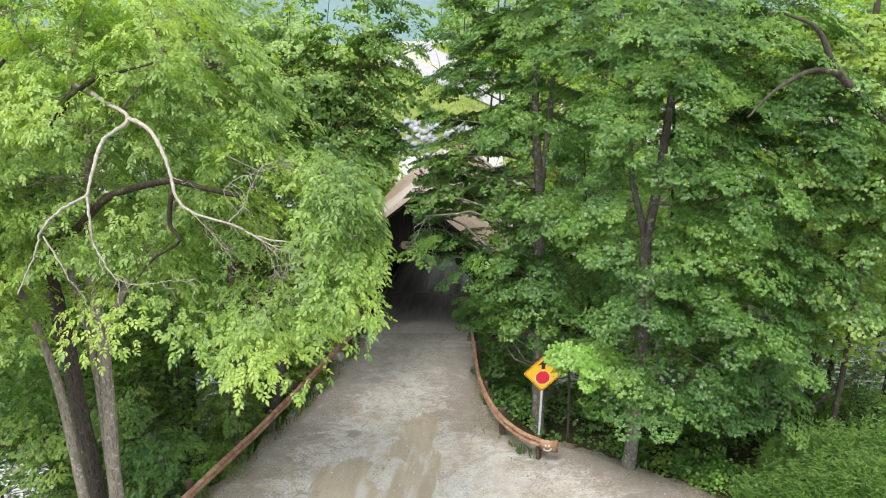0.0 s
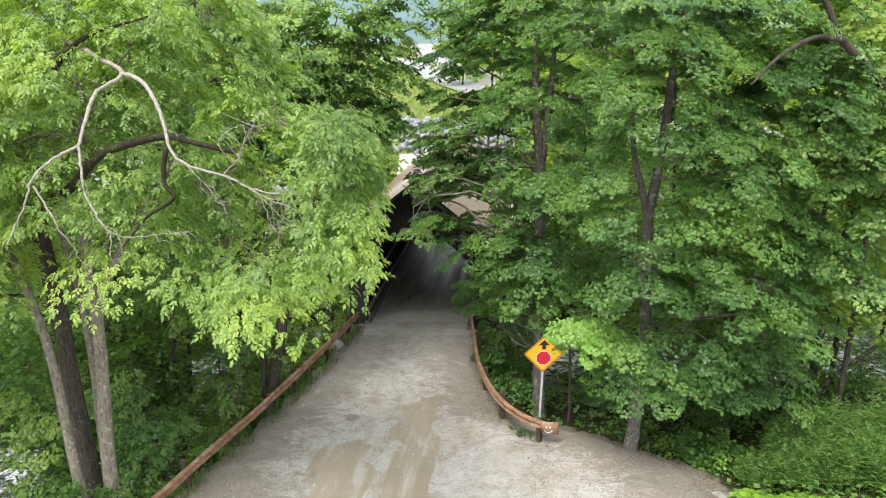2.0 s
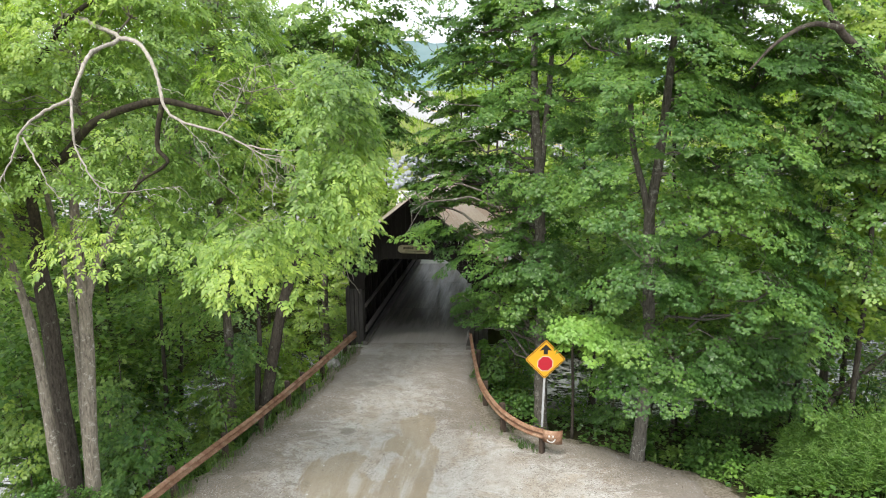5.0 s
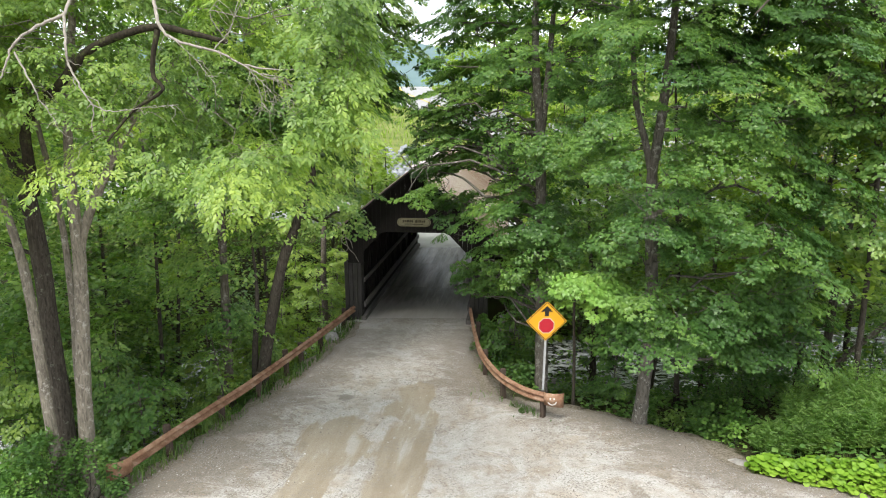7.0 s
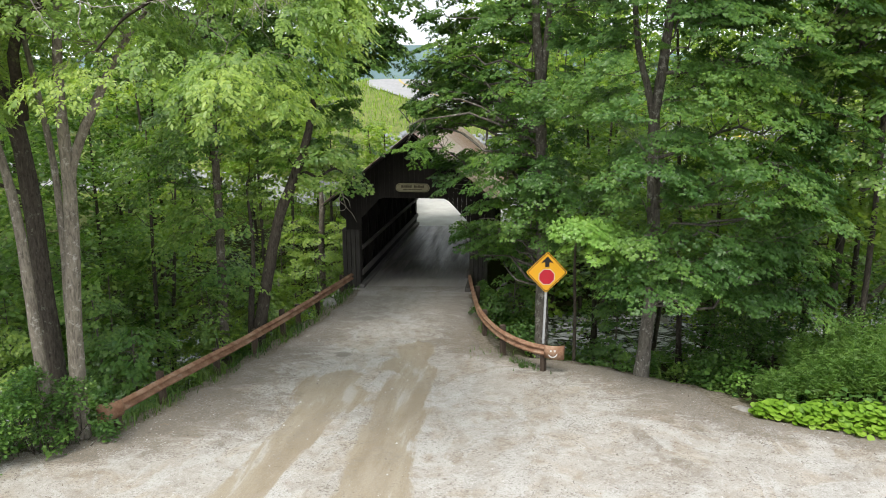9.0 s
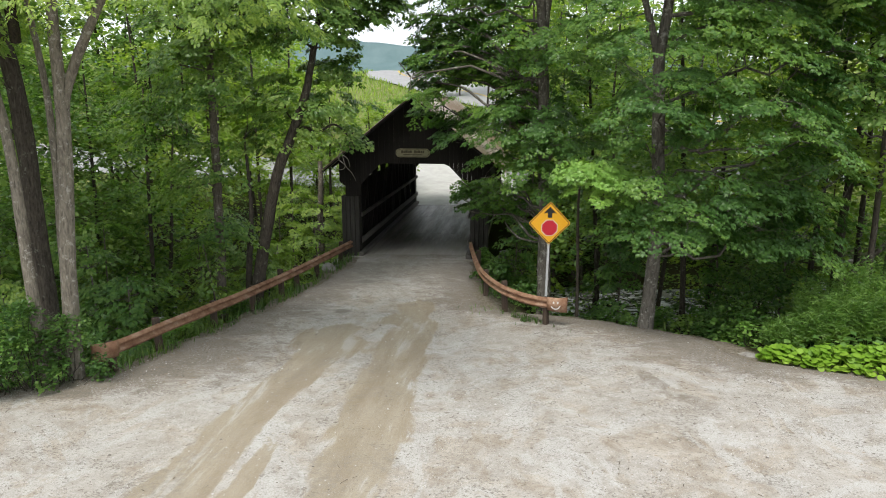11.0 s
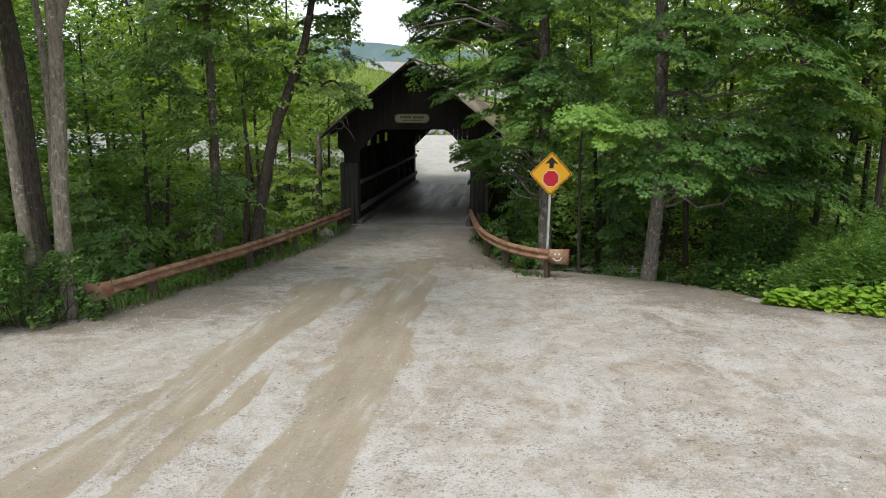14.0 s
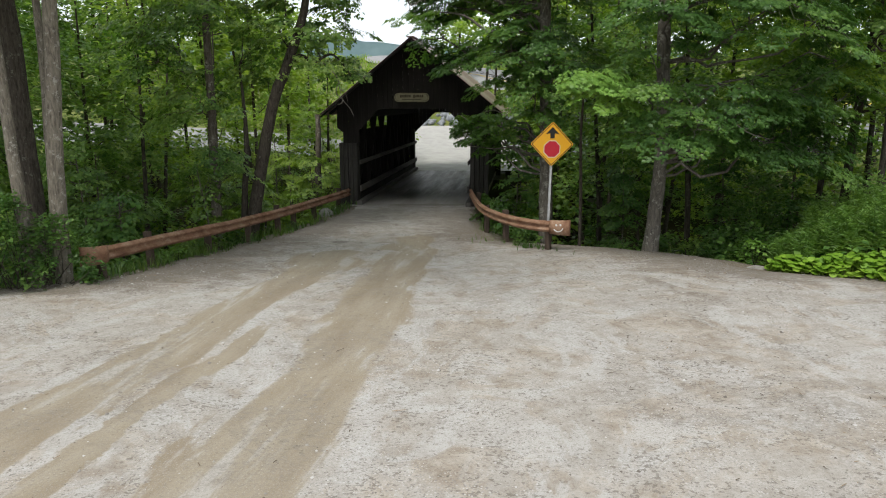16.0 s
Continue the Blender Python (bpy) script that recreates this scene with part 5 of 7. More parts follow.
# the two maples across the road
grow_tree("maple_tree", 21,
          [[(5.62, 17.55, -0.35, 0.24), (5.73, 17.6, 1.0, 0.19), (5.82, 17.6, 3.0, 0.175), (5.72, 17.6, 5.0, 0.165), (5.63, 17.6, 6.6, 0.155), (5.6, 17.6, 7.4, 0.14), (5.76, 17.6, 8.9, 0.12), (5.95, 17.6, 12.5, 0.08), (6.0, 17.6, 15.5, 0.04)],
           [(5.6, 17.6, 7.1, 0.10), (5.36, 17.55, 8.0, 0.09), (5.02, 17.6, 9.3, 0.075), (4.8, 17.8, 12, 0.05)]],
          [(4.9, 16.9, 5.4, 0.8, 0.7, 0.45), (5.9, 15.5, 3.75, 1.0, 0.8, 0.6), (4.9, 16.3, 4.0, 1.1, 0.8, 0.6), (7.2, 15.8, 4.45, 1.3, 1.1, 0.85), (8.3, 16.3, 4.3, 1.0, 0.8, 0.6), (7.6, 15.4, 6.3, 1.9, 1.3, 1.08),
           (5.6, 16.0, 6.6, 1.7, 1.3, 0.94), (9.2, 16.6, 6.2, 0.9, 0.9, 0.8), (5.2, 16.4, 8.6, 2.2, 1.7, 1.22), (8.0, 16.3, 8.5, 2.2, 1.8, 1.35), (10.4, 17, 8.9, 1.5, 1.3, 1.2), (6.2, 17, 10.9, 2.7, 2.4, 1.49), (9.2, 17, 11.2, 2.3, 2.2, 1.89), (6.0, 17.4, 13.2, 2.4, 2.4, 1.76), (8.6, 17.5, 13.4, 2, 2, 1.35), (4.4, 17.5, 9.7, 1.1, 0.9, 0.5), (5.7, 16.7, 4.6, 0.7, 0.5, 0.3), (6.1, 16.6, 5.7, 0.6, 0.5, 0.3), (5.6, 16.8, 7.7, 0.7, 0.5, 0.3), (4.4, 17.6, 11.3, 1.1, 0.9, 0.5), (5.3, 17.3, 12.4, 1.1, 0.9, 0.5), (7.4, 17.0, 12.2, 1.1, 0.9, 0.5), (3.4, 18.6, 12.2, 0.9, 0.8, 0.5), (6.7, 16.4, 9.8, 1.2, 1.0, 0.5), (9.2, 16.2, 7.4, 1.2, 1.0, 0.6), (5.2, 16.6, 5.6, 0.9, 0.7, 0.4), (8.0, 17.3, 3.4, 1.2, 0.9, 0.7), (9.4, 17.2, 3.6, 1.1, 0.9, 0.7), (8.8, 16.8, 4.9, 1.3, 1.0, 0.7), (10.0, 17.3, 5.1, 1.1, 0.9, 0.7), (7.0, 16.6, 3.4, 0.8, 0.6, 0.4), (9.8, 16.9, 6.9, 1.2, 1.0, 0.7), (8.0, 16.4, 3.1, 1.2, 0.9, 0.5), (9.2, 16.6, 2.9, 1.1, 0.8, 0.5), (6.7, 16.0, 3.4, 0.9, 0.7, 0.4), (9.9, 17.2, 3.8, 1.0, 0.9, 0.6), (5.0, 15.6, 4.5, 0.85, 0.6, 0.3), (5.1, 15.8, 3.4, 0.75, 0.6, 0.25), (5.2, 16.0, 6.3, 0.8, 0.5, 0.25), (7.2, 18.6, 11.6, 1.4, 1.0, 0.5), (6.8, 18.4, 10.2, 1.2, 0.9, 0.5)],
          "tall sugar maple in tiers of dark green leaves at the roadside", bark=BARK_MAPLE, leaf_size=(0.075, 0.118), density=3.0, spray=(0.38, 0.62), count=96, fans=True, squash=0.78, thick=0.035, clear=keep_roadside_maple_open)
grow_tree("maple_tree", 22,
          [[(3.35, 20.75, -0.7, 0.24), (3.28, 20.6, 2.0, 0.20), (3.1, 20.4, 6.0, 0.17), (2.95, 20.3, 8.6, 0.14), (2.75, 20.3, 11, 0.11), (2.8, 20.3, 15, 0.05)],
           [(3.0, 20.35, 8.0, 0.11), (3.15, 20.3, 9.6, 0.10), (3.3, 20.3, 12.5, 0.06), (3.4, 20.3, 15, 0.03)]],
          [(3.1, 19.6, 4.9, 1.3, 1.1, 0.81), (1.65, 21.8, 3.35, 0.5, 0.6, 0.3), (2.6, 20.9, 4.0, 0.8, 0.9, 0.5), (0.35, 22.8, 6.1, 0.7, 0.7, 0.3), (1.0, 23.2, 5.95, 0.5, 0.5, 0.2), (0.5, 23.4, 5.7, 0.4, 0.4, 0.15),
           (2.4, 20.3, 6.5, 1.9, 1.6, 1.08), (0.9, 22.2, 7.8, 1.7, 1.6, 0.94), (3.4, 19.6, 8.3, 2.0, 1.6, 1.22), (1.0, 21.6, 10.0, 1.8, 1.7, 1.22), (3.3, 20.2, 10.7, 2.3, 2.1, 1.49), (1.9, 20.6, 8.8, 1.0, 0.9, 0.5), (2.7, 20.0, 9.5, 1.2, 1.0, 0.5), (0.5, 21.8, 9.0, 0.8, 0.9, 0.5), (2.0, 20.6, 11.4, 1.0, 0.9, 0.5), (0.2, 21.9, 7.9, 0.7, 0.8, 0.4), (2.0, 20.8, 7.9, 0.9, 0.8, 0.4), (-0.6, 21.7, 9.0, 0.6, 0.7, 0.4), (0.4, 21.6, 11.2, 0.8, 0.8, 0.5), (0.9, 21.4, 13.4, 1.0, 0.9, 0.5), (1.3, 21.4, 12.3, 1.8, 1.8, 1.22), (3.4, 20.4, 13.2, 2.2, 2.0, 1.49), (0.0, 22.9, 8.6, 1.0, 1.1, 0.81), (3.6, 20.0, 7.2, 1.0, 0.9, 0.5), (4.4, 20.4, 5.6, 1.2, 1.0, 0.7), (-0.95, 19.4, 6.5, 0.35, 0.4, 0.2), (-0.2, 20.2, 6.75, 0.5, 0.6, 0.25), (-1.3, 19.6, 7.2, 0.4, 0.5, 0.2), (0.7, 20.8, 6.7, 0.6, 0.6, 0.3), (-1.3, 21.2, 7.5, 0.5, 0.6, 0.3), (-0.5, 21.4, 7.8, 0.5, 0.6, 0.3), (0.2, 22.7, 5.3, 0.25, 0.5, 0.15), (2.5, 21.6, 5.2, 0.7, 0.8, 0.5), (1.15, 22.2, 3.6, 0.25, 0.5, 0.2), (-0.3, 23.0, 7.6, 0.7, 0.8, 0.4), (1.6, 22.2, 6.6, 0.9, 0.8, 0.4),
           (-0.1, 21.4, 11.7, 0.9, 0.9, 0.5), (-0.1, 21.3, 12.8, 1.0, 0.9, 0.5), (0.0, 21.4, 10.5, 0.9, 0.9, 0.45), (-0.2, 21.7, 9.5, 0.8, 0.8, 0.4), (-0.1, 22.0, 8.4, 0.8, 0.8, 0.35), (0.0, 22.3, 7.4, 0.8, 0.7, 0.3), (0.3, 21.4, 13.8, 1.1, 0.9, 0.5), (-0.5, 23.1, 6.2, 0.9, 0.6, 0.22),
           (0.6, 23.2, 5.75, 0.9, 0.7, 0.28), (1.2, 22.9, 6.4, 0.9, 0.7, 0.3), (1.7, 22.7, 4.6, 0.8, 0.7, 0.35), (1.5, 22.6, 3.7, 0.9, 0.7, 0.35), (1.0, 22.5, 3.45, 0.8, 0.55, 0.28), (1.7, 22.3, 2.9, 0.7, 0.6, 0.28), (2.3, 21.9, 3.2, 0.8, 0.7, 0.3), (2.5, 21.2, 5.9, 1.1, 0.9, 0.4), (1.9, 21.5, 7.2, 1.1, 0.9, 0.4), (2.9, 19.7, 6.2, 1.1, 0.8, 0.35), (2.2, 20.0, 5.2, 0.9, 0.8, 0.3), (2.8, 20.4, 14.6, 2.0, 1.8, 0.8), (0.9, 21.2, 14.6, 1.3, 1.1, 0.6), (1.9, 20.8, 13.3, 1.4, 1.2, 0.6), (4.4, 19.6, 13.9, 1.4, 1.2, 0.6), (0.4, 22.4, 6.9, 0.9, 0.7, 0.5), (1.3, 22.4, 7.6, 0.9, 0.8, 0.75), (0.3, 22.2, 8.1, 0.8, 0.7, 0.75), (1.0, 22.0, 8.9, 1.0, 0.8, 0.75), (2.0, 21.8, 8.3, 1.0, 0.8, 0.75), (0.2, 21.9, 10.0, 0.8, 0.7, 0.75), (2.8, 19.2, 5.8, 0.75, 0.6, 0.25), (2.85, 19.3, 3.9, 0.65, 0.5, 0.25), (0.85, 22.4, 3.55, 0.55, 0.5, 0.35), (0.95, 22.2, 3.05, 0.5, 0.5, 0.3), (1.35, 22.3, 3.85, 0.6, 0.5, 0.35), (0.7, 22.4, 3.75, 0.4, 0.4, 0.2), (2.0, 21.8, 3.6, 0.8, 0.6, 0.5), (-0.9, 22.0, 7.7, 0.5, 0.5, 0.35), (-0.85, 22.0, 6.95, 0.5, 0.5, 0.3), (-0.95, 21.8, 8.4, 0.5, 0.5, 0.35), (2.0, 19.5, 5.5, 1.0, 0.6, 0.3), (2.7, 19.0, 4.7, 0.9, 0.6, 0.3), (1.7, 20.4, 4.9, 0.8, 0.6, 0.3), (2.2, 19.6, 6.5, 1.0, 0.7, 0.3), (3.2, 18.8, 5.4, 0.8, 0.6, 0.3), (4.2, 21.4, 11.0, 1.4, 1.0, 0.5), (5.0, 21.2, 12.0, 1.4, 1.0, 0.5), (2.0, 21.6, 10.8, 1.2, 0.9, 0.5)],
          "tall sugar maple spreading over the bridge roof", bark=BARK_MAPLE, leaf_size=(0.075, 0.118), density=2.7, spray=(0.38, 0.62), count=96, fans=True, squash=0.78, thick=0.035, clear=keep_bridge_maple_open)


# a bright slender ash beside the herbs
grow_tree("ash_tree", 24, [[(11.9, 17.9, -0.3, 0.09), (11.8, 17.8, 5, 0.075), (11.5, 17.6, 9, 0.05), (11.2, 17.4, 12, 0.02)]],
          [(9.6, 16.2, 10.7, 1.1, 0.8, 0.35), (10.5, 16.1, 9.7, 1.1, 0.8, 0.35), (9.8, 16.0, 8.8, 1.0, 0.8, 0.3), (10.7, 16.3, 11.4, 1.0, 0.8, 0.35), (10.8, 16.2, 7.9, 1.0, 0.8, 0.3), (9.2, 16.3, 9.7, 0.8, 0.7, 0.3), (10.2, 16.2, 7.0, 1.0, 0.8, 0.3), (11.2, 16.3, 8.8, 0.9, 0.8, 0.3), (9.3, 16.5, 11.8, 0.9, 0.8, 0.3), (11.0, 16.2, 10.5, 0.9, 0.8, 0.3), (10.6, 16.4, 6.1, 0.9, 0.7, 0.3)],
          "slender ash with bright sunlit leaves beside the maples", leaf=LEAF_WOOD, bark=BARK_DARK, shape=KITE, leaf_size=(0.085, 0.14), density=2.6, spray=(0.36, 0.6), count=58, fans=True, thick=0.05)


# small maple under the tall one; its shelf above the sign has light painted in
grow_tree("young_maple_tree", 23,
          [[(4.2, 19.6, -0.8, 0.055), (4.1, 19.3, 1.4, 0.048), (3.8, 18.2, 3.2, 0.038), (3.55, 16.9, 4.35, 0.02)]],
          [(3.86, 16.4, 4.86, 0.7, 0.5, 0.16), (3.45, 16.5, 4.68, 0.4, 0.35, 0.14), (4.35, 16.3, 4.66, 0.5, 0.45, 0.15), (3.92, 16.1, 4.6, 0.75, 0.4, 0.15), (3.95, 16.2, 4.32, 0.65, 0.35, 0.14), (4.3, 16.0, 4.3, 0.4, 0.35, 0.14)],
          "young maple with light painted into its shelf of leaves above the sign", leaf=LEAF_LIT, bark=BARK_DARK, leaf_size=(0.08, 0.13), density=7.0, spray=(0.32, 0.5), count=95, fans=True, thick=0.035)


# ---------------------------------------------------------------- the woods around
def forest_tree(seed, x, y, h, r, leaf, low=0.25, label="slender broadleaf tree in the woods", size=(0.16, 0.27), density=0.42, count=26, bark=BARK_DARK, r0=0.10):
    rng = np.random.default_rng(seed)
    z = float(land(x, y)) - 0.2
    lean = rng.normal(0, 0.05, 2) * h
    stem = [(x, y, z, r0), (x + lean[0] * 0.3, y + lean[1] * 0.3, z + h * 0.35, r0 * 0.8), (x + lean[0], y + lean[1], z + h * 0.95, r0 * 0.25)]
    lob = []
    n = int(rng.integers(5, 8))
    for i in range(n):
        t = low + (1 - low) * (i + 0.5) / n
        w = r * (1.05 - 0.65 * abs(t - 0.45) / 0.55)
        a = rng.uniform(0, 2 * math.pi)
        lob.append((x + lean[0] * t + w * 0.45 * math.cos(a), y + lean[1] * t + w * 0.45 * math.sin(a), z + h * t, w * 0.8, w * 0.8, h * (1 - low) / n * 0.75))
    return grow_tree("forest_tree", seed, [stem], lob, label, leaf=leaf, bark=bark, shape=KITE, leaf_size=size, density=density, spray=(0.6, 1.15), count=count, twigs=False, sides=7, group="trees of the wood", shell=0.4)


WOODS = []
# left bank and beyond the brook
for x, y, h, r in [(-11.5, 18.5, 9, 2.2), (-13, 22.5, 12, 2.6), (-10.2, 24, 10, 2.2), (-18, 24, 15, 3.2), (-14.5, 29.5, 13, 3), (-10, 30, 12, 2.5), 
                   (-20, 31, 16, 3.4), (-13, 35, 14, 3), (-27, 31, 17, 3.6), (-18, 38, 15, 3.2), (-6.6, 40, 8, 1.7), (-12, 42, 11, 2.5), (-25, 40, 16, 3.6), (-30, 15, 17, 3.6), (-32, 24, 17, 3.8), (-13.3, 25.6, 12, 2.6), (-12.4, 20.2, 12, 2.4), (-9.8, 22.0, 11, 1.8), (-16.2, 27, 13, 3), (-9.0, 33.5, 18, 2.6), (-13.2, 31.5, 18, 3.0), (-18.5, 29.5, 18, 3.2), (-24.5, 29, 19, 3.6), (-11.6, 27.6, 16, 2.6), (-15.4, 24.2, 17, 2.8), (-14.8, 38, 19, 3.2), (-22, 35, 19, 3.6), (-10.6, 38.5, 17, 2.6), (-16.4, 33.6, 21, 3.2), (-12.0, 35.6, 20, 2.8), (-20.8, 32.4, 21, 3.4), (-27, 34, 22, 3.8), (-8.4, 37.4, 17.5, 2.2)]:
    WOODS.append((x, y, h, r, LEAF_WOOD if x < -12 or y < 23 else LEAF_SUNNY))
# right bank
for x, y, h, r in [(8.2, 21.5, 14, 2.6), (11.5, 20.2, 15, 2.8), (13.8, 17.8, 14, 2.6), (10.2, 24.5, 15, 3), (14.5, 22.5, 16, 3.2), (6.2, 25.0, 13, 2.3), (18.5, 25, 17, 3.4), (7.5, 34, 14, 2.6), (13, 30, 16, 3.2), (11, 37, 15, 3),
                   (18, 33, 17, 3.6), (24, 28, 18, 3.8), (6.2, 39, 10, 2.2), (16, 40, 16, 3.4), (25, 37, 18, 3.8), (28, 22, 18, 3.8), (9.5, 37.5, 6, 2.2), (13, 37.8, 6, 2.4), (16.5, 36.6, 6.5, 2.6), (20.5, 36, 7, 2.8), (7.4, 40, 6, 2.2), (23.5, 33, 7, 2.8), (6.8, 28.4, 15, 2.5), (5.0, 36.4, 16, 2.0), (8.6, 33.8, 15, 2.4), (9.2, 27.4, 16, 2.8), (13.2, 46, 21, 3.2), (18.2, 42.5, 21, 3.4), (8.2, 53, 21, 3.2), (4.8, 59, 22, 3.0), (12.5, 58, 23, 3.6), (22, 48, 22, 3.6), (26.5, 41, 22, 3.8), (17.2, 31.5, 19, 3.0), (22.4, 29.5, 19.5, 3.2), (30, 46, 23, 4.0), (3.5, 53, 20, 2.6), (5.6, 50, 20, 2.6), (7.4, 36, 19, 2.6), (10.6, 35, 20, 3.0), (9.2, 41.5, 21, 3.2)]:
    # tall and far-right crowns take the sunny copy, sky light in the colour
    WOODS.append((x, y, h, r, LEAF_SUNNY if h > 18 or x > 9.4 and h > 14 else LEAF_WOOD))
for i, (x, y, h, r, lf) in enumerate(WOODS):
    h = min(h, 16.5) if x > 4 and y < 29 else h
    big = y > 30 or abs(x) > 17
    low = 0.29 if 4 < x < 12 and y < 28 else 0.13 if -14 < x < -8 and 17 < y < 28 else 0.40 if x < 0 and y > 26 or h > 18 else (0.06 if i % 3 else 0.2)      # open trunks below the maples and beyond the brook
    airy = -12 < x < -5 and 22 < y < 37                     # light falls in along the brook
    forest_tree(100 + i, x, y, h, r, lf, low=low, size=(0.22, 0.37) if big else (0.14, 0.23), density=0.36 if airy else 0.36 if big else 0.62 if x > 4 else 0.70, count=24 if big else 36)
# past the bridge and on the hill
for i, (x, y, h, r) in enumerate([(-3.7, 46, 6.2, 1.7), (-5.2, 47.5, 6.4, 2.0), (-5.6, 43.5, 6, 1.4), (-13.5, 45.5, 4.2, 2.2), (-19.5, 46.4, 4.5, 2.4), (-8.4, 45.2, 3.6, 1.4), (-4.2, 42.5, 6.5, 1.6), (6.1, 43.8, 16, 2.1), (9.2, 44.5, 16, 2.6), (7.6, 47.5, 17, 2.4), (6.0, 34.2, 15, 2.0), (2.2, 76, 12, 2.6), (-0.5, 128, 9, 3), (-10.0, 52.5, 9.5, 2.2), (-13, 56, 11.5, 2.8), (-20, 62, 12, 3), (-28, 60, 13, 3.4), (13, 47, 10, 2.6), (17, 52, 12, 3), (24, 48, 14, 3.4), (-15, 66, 7, 2.4), (-19, 74, 9, 3), (-26, 70, 12, 3.4), (10, 80, 9, 3.0),
                                  (20, 74, 13, 3.6), (6, 92, 9, 2.8), (3, 103, 8, 2.6), (15, 98, 12, 3.4), (-24, 90, 11, 3.6), (-34, 80, 15, 4), (30, 82, 15, 4), (-24, 108, 10, 3.4), (34, 62, 16, 4), (-40, 66, 16, 4.4), (42, 50, 17, 4.4), (-46, 42, 17, 4.4), (40, 36, 18, 4.4), (18, 114, 12, 3.6), (-36, 112, 13, 4), (-11.5, 60, 4.5, 1.8)]):
    forest_tree(300 + i, x, y, h, r, LEAF_SUNNY if x < 8 else LEAF_FOREST, low=0.08, label="bright young tree beyond the bridge", size=(0.3, 0.5) if y > 50 else (0.22, 0.38), density=0.34 if y > 50 else 0.6, count=22)

# dead bough in front of the boxelder, and its mossy dark neighbour
dead = thing("dead_bough", Matrix.Translation((-7.1, 12.9, 8.2)), "bare bleached dead bough arching out of the boxelder", "branch")
DO = np.array([-7.1, 12.9, 8.2])
rngd, ends_ = np.random.default_rng(3), []
for r0, r1, run in [
        (0.060, 0.030, [(-7.0, 13.0, 11.75), (-6.45, 12.5, 11.62), (-6.05, 12.2, 11.46), (-5.49, 11.8, 11.23), (-5.64, 11.1, 10.93), (-5.62, 10.6, 10.53), (-5.59, 10.24, 10.19)]),
        (0.030, 0.008, [(-5.59, 10.24, 10.19), (-5.5, 10.05, 9.75), (-5.46, 10.0, 9.45), (-5.25, 9.9, 9.1), (-5.12, 9.9, 8.85), (-5.18, 9.9, 8.55)]),
        (0.032, 0.012, [(-5.59, 10.24, 10.19), (-5.97, 10.1, 9.98), (-6.19, 9.9, 9.71), (-6.28, 9.8, 9.39), (-6.54, 9.6, 8.79)]),
        (0.020, 0.005, [(-6.17, 9.9, 9.63), (-5.95, 9.85, 9.2), (-5.82, 9.8, 8.95), (-5.6, 9.8, 8.6)]),
        (0.050, 0.010, [(-5.49, 11.8, 11.23), (-4.98, 11.35, 11.1), (-4.63, 11.0, 10.75), (-4.46, 10.8, 10.4), (-4.34, 10.63, 10.09), (-4.09, 10.5, 9.88), (-3.4, 10.4, 9.68), (-3.02, 10.37, 9.5), (-2.52, 10.3, 9.42), (-2.16, 10.3, 9.43)]),
        (0.016, 0.003, [(-3.4, 10.4, 9.7), (-2.79, 10.3, 9.37), (-2.25, 10.2, 9.19), (-1.85, 10.2, 9.0)]),
        (0.012, 0.003, [(-3.02, 10.37, 9.5), (-2.7, 10.3, 9.2), (-2.45, 10.2, 8.95)]),
        (0.012, 0.003, [(-2.79, 10.3, 9.37), (-2.4, 10.3, 9.3), (-2.0, 10.3, 9.15)]),
        (0.014, 0.004, [(-3.45, 10.4, 9.72), (-3.2, 10.35, 9.98), (-3.08, 10.3, 10.2), (-2.78, 10.3, 10.73)]),
        (0.010, 0.003, [(-3.3, 10.4, 9.9), (-3.45, 10.3, 10.25), (-3.1, 10.3, 10.5), (-2.7, 10.3, 10.45)]),
        (0.012, 0.003, [(-5.2, 10.0, 8.9), (-4.9, 10.0, 8.8), (-4.4, 10.0, 8.85), (-3.9, 10.0, 8.9)]),
        (0.010, 0.003, [(-4.1, 10.5, 9.88), (-3.7, 10.3, 9.55), (-3.4, 10.2, 9.2)]),
        (0.010, 0.003, [(-2.9, 10.3, 9.43), (-2.75, 10.3, 9.0), (-2.8, 10.3, 8.7)]),
        (0.009, 0.003, [(-2.5, 10.3, 9.3), (-2.35, 10.3, 9.0), (-2.3, 10.25, 8.75)])]:
    ln = smooth_line([(*p, 0.78 * (r0 + (r1 - r0) * k / (len(run) - 1))) for k, p in enumerate(run)], 6 * len(run))
    ln[1:-1, :3] += rngd.normal(0, 0.006, (len(ln) - 2, 3))
    v, f = tube(ln, 7, 0.08, rngd)
    part_arrays("branch", v - DO, f, BARK_DEAD, dead, smooth=True)
    if r0 < 0.052:
        ends_.append(ln[len(ln) // 3:])
